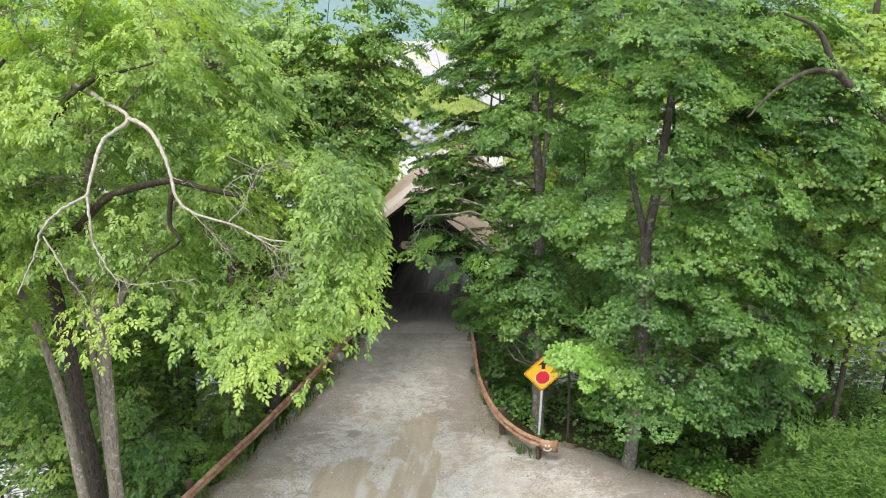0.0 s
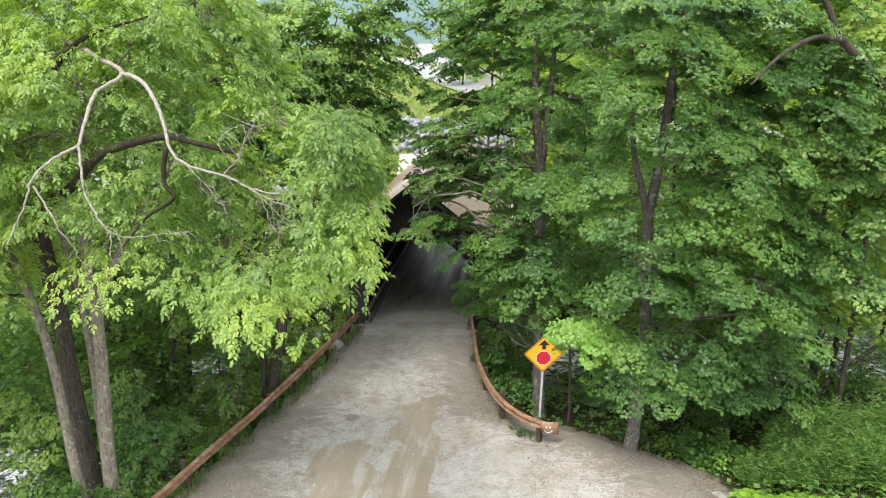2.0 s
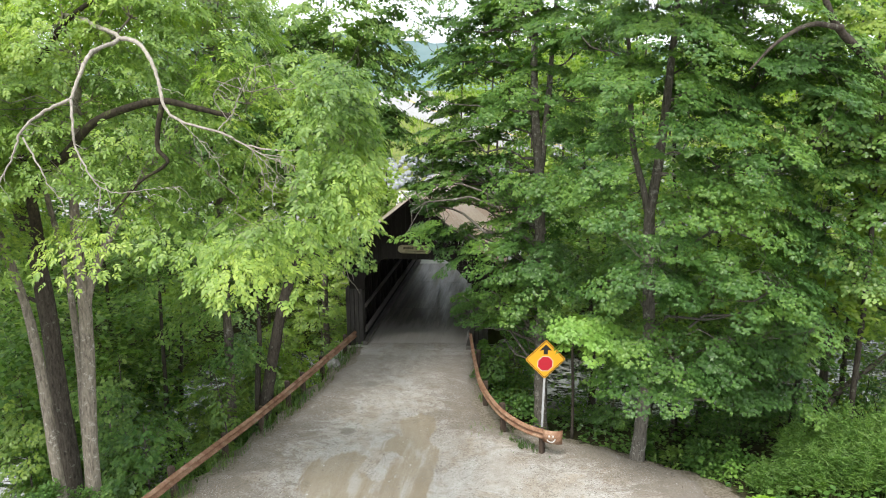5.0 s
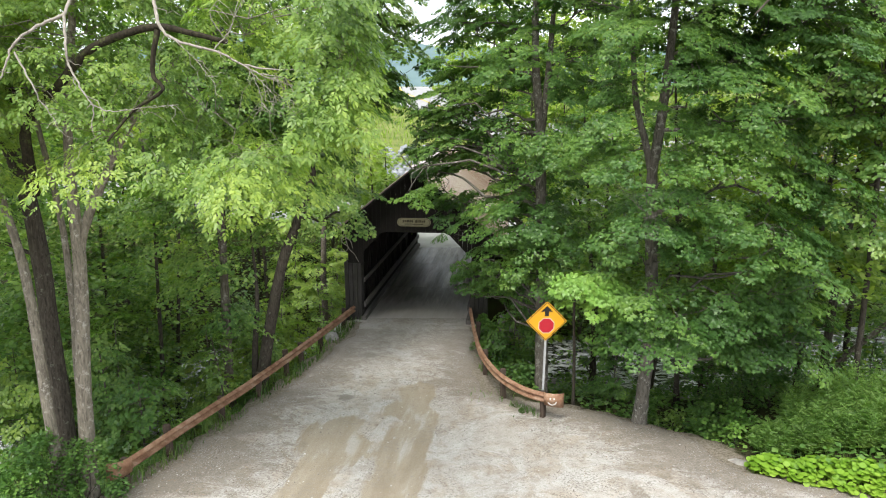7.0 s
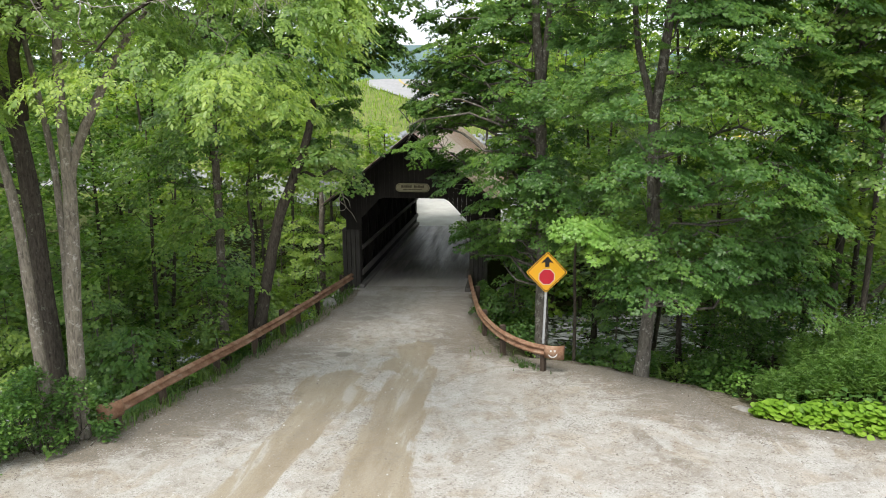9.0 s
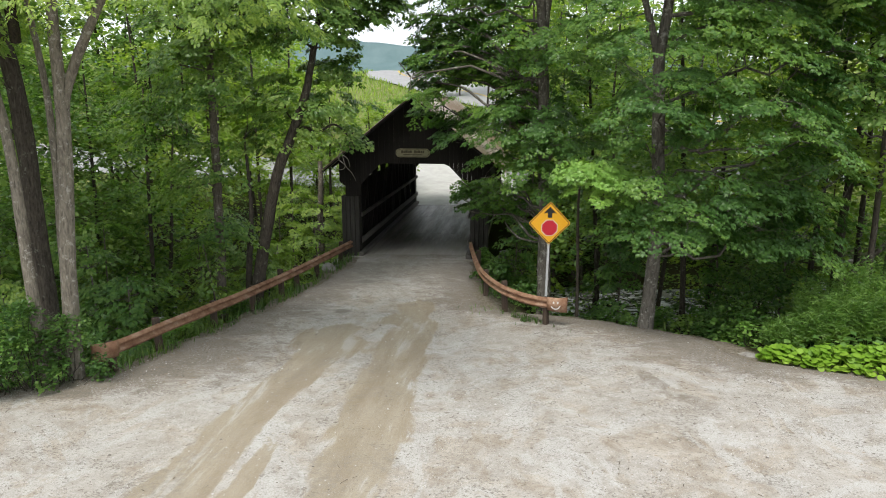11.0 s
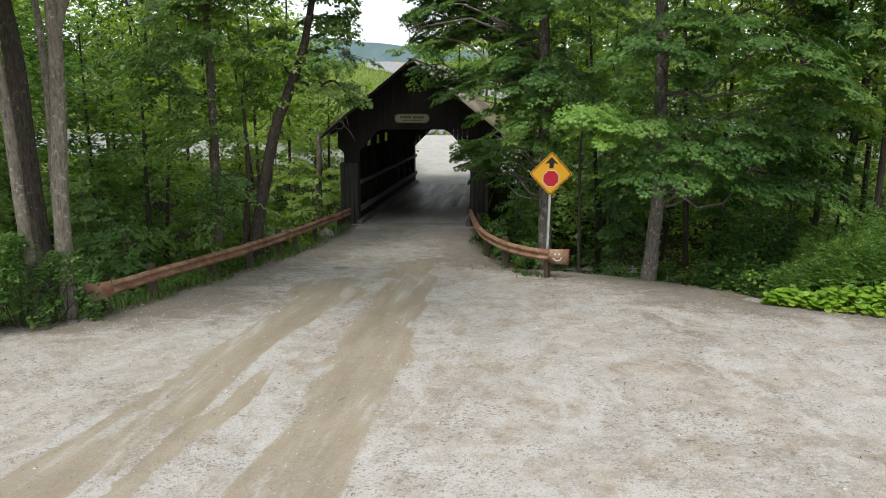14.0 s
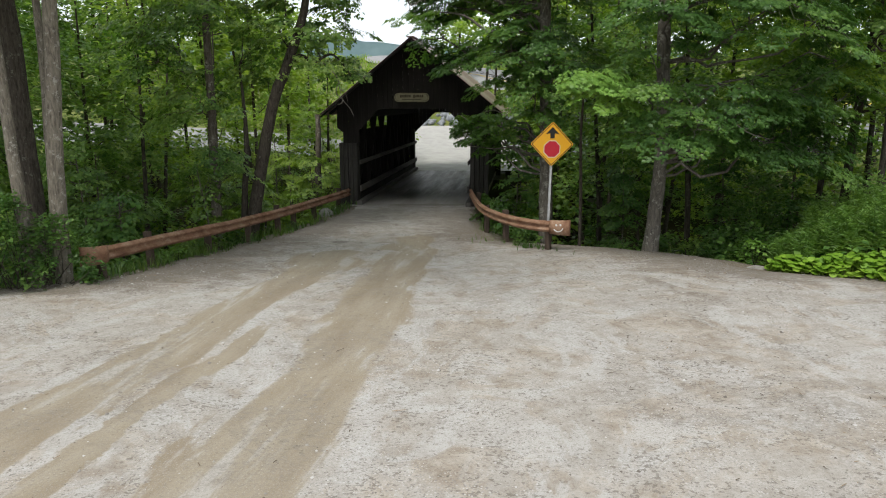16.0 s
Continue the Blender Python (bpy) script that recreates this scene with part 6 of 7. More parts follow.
# bristling fine twigs on the outer half
fine_ = []
for ln in ends_:
    for q in range(7):
        p = ln[rngd.integers(0, len(ln)), :3]
        e = p + rngd.normal(0, 0.16, 3) + np.array([0.10, -0.05, -0.16])
        fine_.append(tube(wiggle(rngd, p, e, 5, 0.8, 0.006, 0.002), 4))
v, f = join(fine_)
tagged(part_arrays("twig_tangle", v - DO, f, BARK_DEAD, dead), kind="stuff")
mossy = thing("mossy_bough", Matrix.Translation((-7.9, 12.6, 8.2)), "dark mossy bough curving out below the dead one", "branch")
MO = np.array([-7.9, 12.6, 8.2])
for r0, r1, run in [(0.105, 0.04, [(-8.0, 13.0, 7.2), (-7.75, 12.5, 8.3), (-7.4, 12.3, 8.85), (-6.8, 12.0, 9.19), (-6.09, 11.8, 9.8), (-5.34, 11.6, 10.07), (-4.72, 11.5, 10.18), (-4.16, 11.4, 10.07), (-3.56, 11.4, 9.93)]),
                    (0.05, 0.02, [(-4.69, 11.4, 10.12), (-4.80, 11.4, 9.7), (-4.82, 11.4, 9.37), (-4.65, 11.3, 9.14), (-5.16, 11.3, 8.81), (-5.6, 11.2, 8.3)]),
                    (0.06, 0.02, [(-7.6, 12.9, 10.8), (-6.9, 12.6, 11.5), (-6.3, 12.4, 11.85), (-5.84, 12.2, 11.97), (-5.04, 12.0, 12.15)]),
                    (0.09, 0.03, [(-8.4, 13.4, 9.0), (-8.6, 12.6, 10.6), (-8.3, 12.2, 11.6), (-7.6, 12.0, 12.2)])]:
    ln = smooth_line([(*p, r0 + (r1 - r0) * k / (len(run) - 1)) for k, p in enumerate(run)], 5 * len(run))
    v, f = tube(ln, 8, 0.06, np.random.default_rng(4))
    part_arrays("branch", v - MO, f, BARK_MOSS, mossy, smooth=True)

# tall tree with a heavy bare limb on the far right
grow_tree("tall_ash_tree", 31,
          [[(12.4, 20.2, -0.6, 0.15), (12.35, 20.1, 3, 0.125), (12.55, 19.9, 7.4, 0.11), (12.2, 19.9, 10.6, 0.09), (12.3, 20, 15, 0.05)],
           [(12.55, 19.7, 7.2, 0.11), (12.2, 18.2, 9.3, 0.10), (11.0, 16.8, 10.5, 0.095), (9.9, 16.0, 11.2, 0.095), (8.9, 15.6, 11.9, 0.08), (8.2, 15.4, 12.8, 0.05), (7.4, 15.3, 13.1, 0.03)],
           [(9.0, 15.6, 11.85, 0.07), (8.2, 15.4, 11.9, 0.055), (7.4, 15.2, 11.5, 0.04), (6.8, 15.1, 10.9, 0.02)],
           [(12.6, 19.8, 6.6, 0.09), (13.4, 19.6, 6.9, 0.07), (14.6, 19.5, 7.0, 0.05)]],
          [(11.5, 19, 5.2, 1.5, 1.2, 0.6), (13.4, 18.8, 7.6, 1.5, 1.2, 0.7), (11.3, 18.4, 9.4, 2.0, 1.7, 0.9), (13.6, 18.6, 11.2, 2.4, 2.0, 1.3), (11.2, 18.4, 13.0, 1.5, 1.2, 0.5), (14.8, 18.4, 4.6, 1.4, 1.2, 0.7)],
          "tall tree reaching a heavy bare limb over the herbs", leaf=LEAF_SUNNY, bark=BARK_DARK, shape=KITE, leaf_size=(0.10, 0.17), density=2.3, spray=(0.42, 0.7), count=70, fans=True, thick=0.04)
log_ = thing("dead_leaning_trunk", Matrix.Translation((12.0, 19.6, 0.2)), "pale dead trunk leaning among the bushes", "fallen trunk")
v, f = tube(smooth_line([(0, 0, -0.3, 0.11), (0.5, 0.1, 0.9, 0.10), (1.3, 0.0, 1.8, 0.08), (2.3, 0.0, 2.7, 0.06), (3.4, 0.1, 3.5, 0.03)], 16), 8, 0.05, np.random.default_rng(6))
part_arrays("trunk", v, f, BARK_GREY, log_, smooth=True)
def keep_rail_open(p):
    """True over the long guard rail and before it."""
    x, y, z = p[:, 0], p[:, 1], p[:, 2]
    return (x > np.interp(y, [14.1, 18.75, 23.9, 27], [-7.6, -6.3, -4.9, -4.0])) & (x < 1) & (z < 3.2)


for i, (x, y, hh, lf) in enumerate([(-6.7, 19.0, 3.6, LEAF_LIGHT), (-8.0, 16.4, 3.4, LEAF_HERB), (-6.3, 22.4, 3.2, LEAF_LIGHT), (-5.6, 24.6, 3.0, LEAF_SUNNY), (-7.4, 25.2, 4.2, LEAF_LIGHT), 
                                  (-11.8, 19.6, 5.0, LEAF_LIGHT), 
                                  (6.2, 22.4, 4.0, LEAF_MAPLE), (9.2, 21.6, 4.6, LEAF_MAPLE), (2.7, 23.6, 3.6, LEAF_HERB), (3.2, 26.2, 4.2, LEAF_LIGHT),
                                  (-9.1, 16.9, 5.4, LEAF_WOOD), (-10.0, 19.3, 6.0, LEAF_WOOD), (-7.6, 22.9, 5.6, LEAF_WOOD), (-11.4, 24.6, 7.0, LEAF_WOOD), (-13.0, 20.6, 6.8, LEAF_WOOD), (-6.6, 24.3, 4.6, LEAF_SUNNY), (-12.0, 17.6, 6.0, LEAF_LIGHT), (-14.4, 18.4, 6.6, LEAF_WOOD), (-7.0, 27.6, 4.2, LEAF_SUNNY), (-7.5, 21.2, 2.8, LEAF_LIGHT), (-5.9, 22.0, 2.4, LEAF_LIGHT), (10.4, 19.6, 5.6, LEAF_MAPLE), (-5.6, 29.6, 5.6, LEAF_LIGHT), (-6.9, 30.6, 6.2, LEAF_SUNNY), (-5.3, 33.0, 6.0, LEAF_SUNNY), (-7.9, 32.2, 6.4, LEAF_LIGHT), (-8.5, 23.0, 4.6, LEAF_LIGHT), (-12.2, 23.0, 5.4, LEAF_LIGHT)]):
    z0 = float(land(x, y)) - 0.1
    rs2 = random.Random(60 + i)
    lob = [(x + rs2.uniform(-0.5, 0.5), y + rs2.uniform(-0.5, 0.5), z0 + hh * f, (0.5 + 0.5 * (1 - abs(f - 0.6))) * (0.75 + 0.07 * hh), (0.5 + 0.4 * (1 - abs(f - 0.6))) * (0.75 + 0.07 * hh), 0.25) for f in (0.22, 0.35, 0.5, 0.62, 0.75, 0.88, 1.0)]
    grow_tree("sapling", 60 + i, [[(x, y, z0, 0.035), (x + 0.05, y, z0 + hh * 0.5, 0.028), (x + rs2.uniform(-0.2, 0.2), y, z0 + hh, 0.012)]], lob, "young maple sapling on the wooded bank", leaf=lf, shape=KITE, leaf_size=(0.075, 0.135), density=2.8, spray=(0.28, 0.45), count=60, group="saplings", fans=True, thick=0.05, sides=6, clear=keep_rail_open)
snag = thing("broken_snag", Matrix.Translation((-5.7, 31.4, -2.6)), "pale broken trunk standing beside the bridge", "dead tree")
v, f = tube(smooth_line([(0, 0, -0.8, 0.19), (0.04, 0, 1.5, 0.16), (-0.02, 0.05, 3.6, 0.145), (0.08, 0, 5.4, 0.13), (0.06, 0.02, 6.4, 0.11)], 14), 8, 0.06, np.random.default_rng(8))
part_arrays("trunk", v, f, BARK_GREY, snag, smooth=True)


# ---------------------------------------------------------------- beyond the bridge
def ribbon(name, label, line, half, lift, mat, n=80, cols=7):
    ln = smooth_line([(x, y, 0, 0) for x, y in line], n)[:, :2]
    d = unit(np.gradient(ln, axis=0))
    nr = np.stack([d[:, 1], -d[:, 0]], -1)
    ks = np.linspace(-half, half, cols)
    p = ln[:, None] + nr[:, None] * ks[None, :, None]
    z = land(p[..., 0], p[..., 1]) + lift
    v = np.concatenate([p, z[..., None]], -1)
    i = np.arange(n - 1)[:, None] * cols + np.arange(cols - 1)[None]
    ob = new(name, mesh_arrays(name, v.reshape(-1, 3), np.stack([i, i + 1, i + 1 + cols, i + cols], -1).reshape(-1, 4), mat, True))
    return tagged(ob, label, "road", kind="structure"), v


HILLROAD = [(70, 60), (34, 62.5), (17, 65.5), (10, 70), (4, 78), (-2.0, 88), (-5.8, 98), (-4.6, 108), (3, 116), (16, 122)]
LOWROAD = [(-75, 62), (-40, 56), (-20, 52), (-8, 50.5), (4, 50.5), (16, 52), (40, 54)]


def line_distance(line, x, y):
    q = smooth_line([(a, c, 0, 0) for a, c in line], 60)[:, :2]
    return np.min(np.hypot(x[:, None] - q[None, :, 0], y[:, None] - q[None, :, 1]), axis=1)


ribbon("road_hill", "pale paved road curving up the meadow hill", HILLROAD, 4.6, 0.16, ASPHALT, 160, 9)
ribbon("centre_line", "worn yellow centre line on the hill road", HILLROAD, 0.12, 0.19, PAINT_YELLOW, 160, 2)
ribbon("road_low", "pale dusty road along the far bank", LOWROAD, 3.4, 0.10, ASPHALT, 60)
# dusty apron between bridge and bank
ax, ay = np.meshgrid(np.linspace(-3.8, 5.4, 40), np.linspace(41.2, 59.2, 46))
az = np.maximum(land(ax, ay), np.interp(ay, [41, 45, 52, 58, 60], [0.45, 0.6, 1.4, 2.6, 2.9])) + np.interp(ay, [41.5, 45], [0.03, 0.16])
ai = np.arange(45)[:, None] * 40 + np.arange(39)[None]
apron = new("road_apron", mesh_arrays("road_apron", np.stack([ax, ay, az], -1).reshape(-1, 3), np.stack([ai, ai + 1, ai + 41, ai + 40], -1).reshape(-1, 4), APRON, True))
tagged(apron, "pale dusty junction at the far end of the bridge", "road", kind="structure")

# far hills, their haze painted as a blue-green base colour
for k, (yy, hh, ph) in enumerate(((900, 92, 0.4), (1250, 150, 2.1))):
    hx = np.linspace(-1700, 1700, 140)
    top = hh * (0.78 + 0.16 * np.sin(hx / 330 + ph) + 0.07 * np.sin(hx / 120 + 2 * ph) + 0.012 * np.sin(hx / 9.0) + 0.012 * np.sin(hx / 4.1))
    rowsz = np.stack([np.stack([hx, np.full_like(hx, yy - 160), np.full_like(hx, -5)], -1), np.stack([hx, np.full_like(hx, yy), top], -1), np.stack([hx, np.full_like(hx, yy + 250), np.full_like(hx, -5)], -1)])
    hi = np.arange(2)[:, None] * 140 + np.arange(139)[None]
    hill = new("backdrop", mesh_arrays("backdrop", rowsz.reshape(-1, 3), np.stack([hi, hi + 1, hi + 141, hi + 140], -1).reshape(-1, 4), HAZED_HILL, True))
    tagged(hill, "wooded hill with far haze put into its blue-green colour", "hill", kind="structure")


# ---------------------------------------------------------------- stones
def rock(rng, r):
    bm = bmesh.new()
    bmesh.ops.create_icosphere(bm, subdivisions=2, radius=r)
    s = Vector((rng.uniform(0.8, 1.3), rng.uniform(0.7, 1.1), rng.uniform(0.5, 0.8)))
    o = Vector(rng.uniform(-50, 50, 3))
    for v in bm.verts:
        q = v.co / r
        k = 1 + 0.35 * noise.noise(q * 1.2 + o) + 0.12 * noise.noise(q * 3.1 + o)
        v.co = Vector((v.co.x * s.x, v.co.y * s.y, v.co.z * s.z)) * k
    return bm


rngs = np.random.default_rng(9)
kinds = []
for k in range(6):
    bm = rock(rngs, 0.5)
    me = bpy.data.meshes.new("boulder")
    bm.to_mesh(me)
    bm.free()
    me.materials.append(STONE)
    kinds.append(me)
slen = np.concatenate([[0], np.cumsum(np.linalg.norm(np.diff(sl[:, :2], axis=0), axis=1))])
for i in range(210):
    s = rngs.uniform(slen[-1] * 0.22, slen[-1] * 0.72)
    j = int(np.searchsorted(slen, s)) - 1
    off = rngs.normal(0, 2.6)
    p = sl[j, :2] + sn[j] * off
    r = rngs.uniform(0.25, 0.75) * (1.3 if abs(off) > 2.5 else 0.9)
    ob = new("boulder", kinds[i % 6])
    ob.matrix_world = pose(p[0], p[1], max(float(land(p[0], p[1])), STREAM_Z - 0.25) + 0.12 * r, rngs.uniform(-20, 20), rngs.uniform(-20, 20), rngs.uniform(0, 360)) @ Matrix.Diagonal((r, r, r, 1))
    tagged(ob, "pale rounded boulder lying in the brook", "boulder", "stones of the brook")
# broken stone on the bank past the bridge: too many to count
rs_v = []
for i in range(420):
    bm = None
    x = rngs.uniform(-5.5, 15)
    y = rngs.uniform(59.6, 63.6)
    r = rngs.uniform(0.22, 0.5)
    q = unit(rngs.normal(0, 1, (12, 3)))
    base8 = np.array([(-1, -1, -1), (1, -1, -1), (1, 1, -1), (-1, 1, -1), (-1, -1, 1), (1, -1, 1), (1, 1, 1), (-1, 1, 1)], float) * rngs.uniform(0.5, 1, (8, 3))
    rot = np.array(Euler(rngs.uniform(0, 6.3, 3)).to_matrix())
    vv = base8 @ rot.T * r * 0.75 + np.array([x, y, float(land(x, y)) + 0.1 * r])
    rs_v.append((vv, np.array([(0, 3, 2, 1), (4, 5, 6, 7), (0, 1, 5, 4), (1, 2, 6, 5), (2, 3, 7, 6), (3, 0, 4, 7)])))
v, f = join(rs_v)
rip = new("riprap", mesh_arrays("riprap", v, f, STONE_BLUE))
tagged(rip, "bank of broken grey-blue stone below the hill road", "stones", kind="stuff")


# ---------------------------------------------------------------- undergrowth
def shrub(seed, x, y, r, h, leaf, label, shape=KITE, size=(0.08, 0.14), n=26, count=34, z=None, category="shrub", name="shrub"):
    rng = np.random.default_rng(seed)
    z = float(land(x, y)) if z is None else z
    base = np.array([x, y, z])
    sh = thing(name, Matrix.Translation(base), label, category, "undergrowth")
    ends = base + np.stack([rng.normal(0, r * 0.45, n), rng.normal(0, r * 0.45, n), rng.uniform(0.25, 1.0, n) * h], -1)
    ends[:, 2] -= 0.35 * h * np.clip((np.hypot(ends[:, 0] - x, ends[:, 1] - y) / r), 0, 1) ** 2
    st = [tube(wiggle(rng, base + np.array([rng.normal(0, 0.12), rng.normal(0, 0.12), -0.1]), e, 4, 0.5, 0.014, 0.004), 4) for e in ends[:14]]
    v, f = join(st)
    tagged(part_arrays("stem_tangle", v - base, f, BARK_DARK, sh), kind="stuff")
    p, d, nn = spray_points(rng, ends, unit(ends - base + np.array([0, 0, 0.1])), np.full(n, r * 0.38), count, 0.4, 0.25)
    v, f = leaves(p, d, nn, rng.uniform(*size, len(p)), shape)
    part_arrays("foliage", v - base, f, leaf, sh)
    return sh


k = 0
for x, y, r, h, lf in [(-8.9, 12.6, 0.9, 1.7, LEAF_HERB), (-8.4, 12.9, 0.6, 2.0, LEAF_FOREST), (-9.4, 12.2, 0.8, 1.4, LEAF_FOREST), (-7.7, 44.5, 1.2, 2.2, LEAF_SUNNY), (-5.6, 45.5, 1.0, 1.6, LEAF_SUNNY), (-9.5, 44, 1.4, 2.6, LEAF_SUNNY), (-7.9, 13.3, 0.7, 1.5, LEAF_FOREST), (-9.8, 13.3, 1.0, 1.6, LEAF_FOREST), (-10.6, 12.2, 1.0, 1.1, LEAF_HERB), (-8.6, 14.8, 0.9, 1.6, LEAF_HERB), (-8.0, 16.6, 0.9, 1.3, LEAF_FOREST), (-7.6, 18.2, 0.9, 1.2, LEAF_HERB),
                       (-9.8, 17.2, 1.2, 2.0, LEAF_FOREST), (-7.4, 22.6, 1.0, 1.6, LEAF_HERB), (-6.0, 23.6, 0.8, 1.3, LEAF_SUNNY), (-6.4, 26.6, 1.0, 1.8, LEAF_SUNNY), 
                       (-8.4, 24.0, 1.2, 2.4, LEAF_HERB), (-7.2, 29.0, 1.2, 2.4, LEAF_SUNNY), (-6.2, 20.0, 0.6, 1.6, LEAF_HERB), (-12.8, 18.8, 1.3, 2.6, LEAF_FOREST), (-12.5, 24.6, 1.4, 2.8, LEAF_FOREST), (-11.2, 10.8, 0.9, 1.2, LEAF_HERB),
                       (-6.2, 36.4, 1.2, 2.2, LEAF_SUNNY), (-7.8, 36.8, 1.4, 2.6, LEAF_SUNNY), (-9.4, 37.2, 1.4, 2.8, LEAF_SUNNY), (-6.0, 39.0, 1.2, 2.4, LEAF_LIGHT), (-8.4, 39.6, 1.4, 2.6, LEAF_LIGHT), (-4.9, 35.6, 0.9, 1.8, LEAF_LIGHT), (-5.4, 29.2, 0.9, 2.2, LEAF_LIGHT), (-6.6, 28.4, 1.0, 2.6, LEAF_LIGHT), (-4.75, 25.2, 0.45, 0.6, LEAF_HERB), (-4.3, 26.4, 0.45, 0.7, LEAF_HERB), (-5.2, 23.4, 0.4, 0.5, LEAF_HERB), (1.75, 24.6, 0.4, 0.6, LEAF_HERB), (1.85, 26.0, 0.4, 0.7, LEAF_HERB), (2.4, 23.4, 0.8, 1.5, LEAF_HERB), (2.3, 25.3, 0.9, 2.0, LEAF_SUNNY), (3.2, 27.0, 1.0, 2.0, LEAF_SUNNY), (3.0, 21.2, 0.7, 1.2, LEAF_FOREST), (7.4, 17.3, 0.7, 1.1, LEAF_FOREST), (8.3, 17.2, 0.8, 1.2, LEAF_HERB), (6.2, 18.4, 0.5, 1.1, LEAF_HERB), 
                       (8.8, 18.6, 1.2, 2.4, LEAF_FOREST), (13.8, 16.8, 1.2, 2.2, LEAF_FOREST), (15.8, 16.2, 1.3, 2.4, LEAF_FOREST), (10.2, 20.6, 1.3, 2.8, LEAF_FOREST), (11.0, 21.8, 1.4, 3.2, LEAF_FOREST), (13.4, 19.6, 1.4, 3.0, LEAF_FOREST)]:
    k += 1
    shrub(500 + k, x, y, r, h, lf, "leafy green shrub on the bank", n=int(14 + 14 * r), count=80 if y < 14 else 42, size=(0.055, 0.105) if y < 14 else (0.08, 0.15))

# sparse saplings and bushes along the rail, light painted in as pale leaf colours
for i, (x, y, r, h) in enumerate([(-9.0, 42.0, 1.3, 2.2), (-11.5, 42.6, 1.4, 2.0), (-14.0, 43.5, 1.5, 2.4), (-17.0, 44.0, 1.5, 2.0), (-6.8, 42.8, 1.1, 1.8), (-20.5, 44.5, 1.6, 2.2), (-1.95, 42.5, 0.45, 0.9), (-5.6, 32.8, 0.9, 2.0), (-7.75, 15.7, 0.5, 1.3), (-7.25, 17.5, 0.5, 1.6), (-8.7, 17.6, 0.7, 2.4), (-6.9, 19.5, 0.5, 1.8), (-8.3, 19.4, 0.8, 2.6), (-9.9, 15.8, 0.8, 2.4), (-10.4, 18.2, 0.9, 3.0), (-6.5, 21.5, 0.6, 2.0), (-5.7, 23.3, 0.5, 1.4), (-5.35, 24.5, 0.5, 1.1), (-4.95, 25.9, 0.5, 1.2), (-6.2, 22.5, 0.5, 1.5), (-6.3, 25.4, 0.8, 2.2), (-5.6, 27.4, 0.8, 2.4), (-9.2, 21.2, 0.8, 3.2), (6.9, 17.6, 0.5, 0.9), (8.0, 16.6, 0.5, 0.8)]):
    shrub(580 + i, x, y, r, h, LEAF_LIGHT if i % 3 else LEAF_LIT, "thin bush on the bank with light put into its leaf colour", n=int(9 + 7 * r), count=24, size=(0.08, 0.15))


def blades(rng, base, height, width, lean, bend=0.5):
    """Bent grass blades: two quads each."""
    n = len(base)
    a = rng.uniform(0, 2 * np.pi, n)
    out = np.stack([np.cos(a), np.sin(a), np.zeros(n)], -1)
    side = np.stack([-np.sin(a), np.cos(a), np.zeros(n)], -1) * (width / 2)[:, None]
    up = np.array([0, 0, 1.0])
    m = base + out * (lean * height * 0.35)[:, None] + up * (height * 0.62)[:, None]
    t = base + out * (lean * height)[:, None] + up * (height * (1 - bend * lean * 0.5))[:, None]
    v = np.stack([base - side, base + side, m + side * 0.8, m - side * 0.8, t + side * 0.1, t - side * 0.1], 1)
    f = np.array([(0, 1, 2, 3), (3, 2, 4, 5)])[None] + (np.arange(n) * 6)[:, None, None]
    return v.reshape(-1, 3), f.reshape(-1, 4)


def scatter(rng, n, x0, x1, y0, y1, keep):
    x, y = rng.uniform(x0, x1, n), rng.uniform(y0, y1, n)
    m = keep(x, y)
    return x[m], y[m]


rngu = np.random.default_rng(15)
# grass along the edges of the gravel and under the rails
gxs, gys = scatter(rngu, 60000, -12, 9, 11.5, 27.5, lambda x, y: ((np.maximum(interp(GRAVEL_L, y) - x, x - interp(GRAVEL_R, y)) > -0.12) & (np.maximum(interp(GRAVEL_L, y) - x, x - interp(GRAVEL_R, y)) < 1.0) & (wave(x, y, 1.3) + rngu.normal(0, 0.25, len(x)) > -0.15) & ((x < 0.5) | (wave(x, y, 2.2) > 0.45))))
gb = np.stack([gxs, gys, land(gxs, gys) - 0.03], -1)
v, f = blades(rngu, gb, rngu.uniform(0.12, 0.42, len(gb)), rngu.uniform(0.012, 0.03, len(gb)), rngu.uniform(0.2, 0.9, len(gb)))
tagged(new("grass", mesh_arrays("grass", v, f, LEAF_GRASS)), "rough grass and weeds fringing the gravel", "grass", kind="stuff")
hx2 = rngu.normal(2.1, 0.5, 1000)
hy2 = 19.6 - 0.9 * (hx2 - 1.4) + rngu.normal(0, 0.22, 1000) - 0.35
ok2 = (wave(hx2, hy2, 2.4) > 0.0)
gb = np.stack([hx2[ok2], hy2[ok2], plateau(hx2[ok2], hy2[ok2]) - 0.01], -1)
v, f = blades(rngu, gb, rngu.uniform(0.06, 0.24, len(gb)), rngu.uniform(0.01, 0.022, len(gb)), rngu.uniform(0.3, 1.0, len(gb)))
tagged(new("grass", mesh_arrays("grass", v, f, LEAF_GRASS)), "thin weeds at the foot of the curved rail", "grass", kind="stuff")
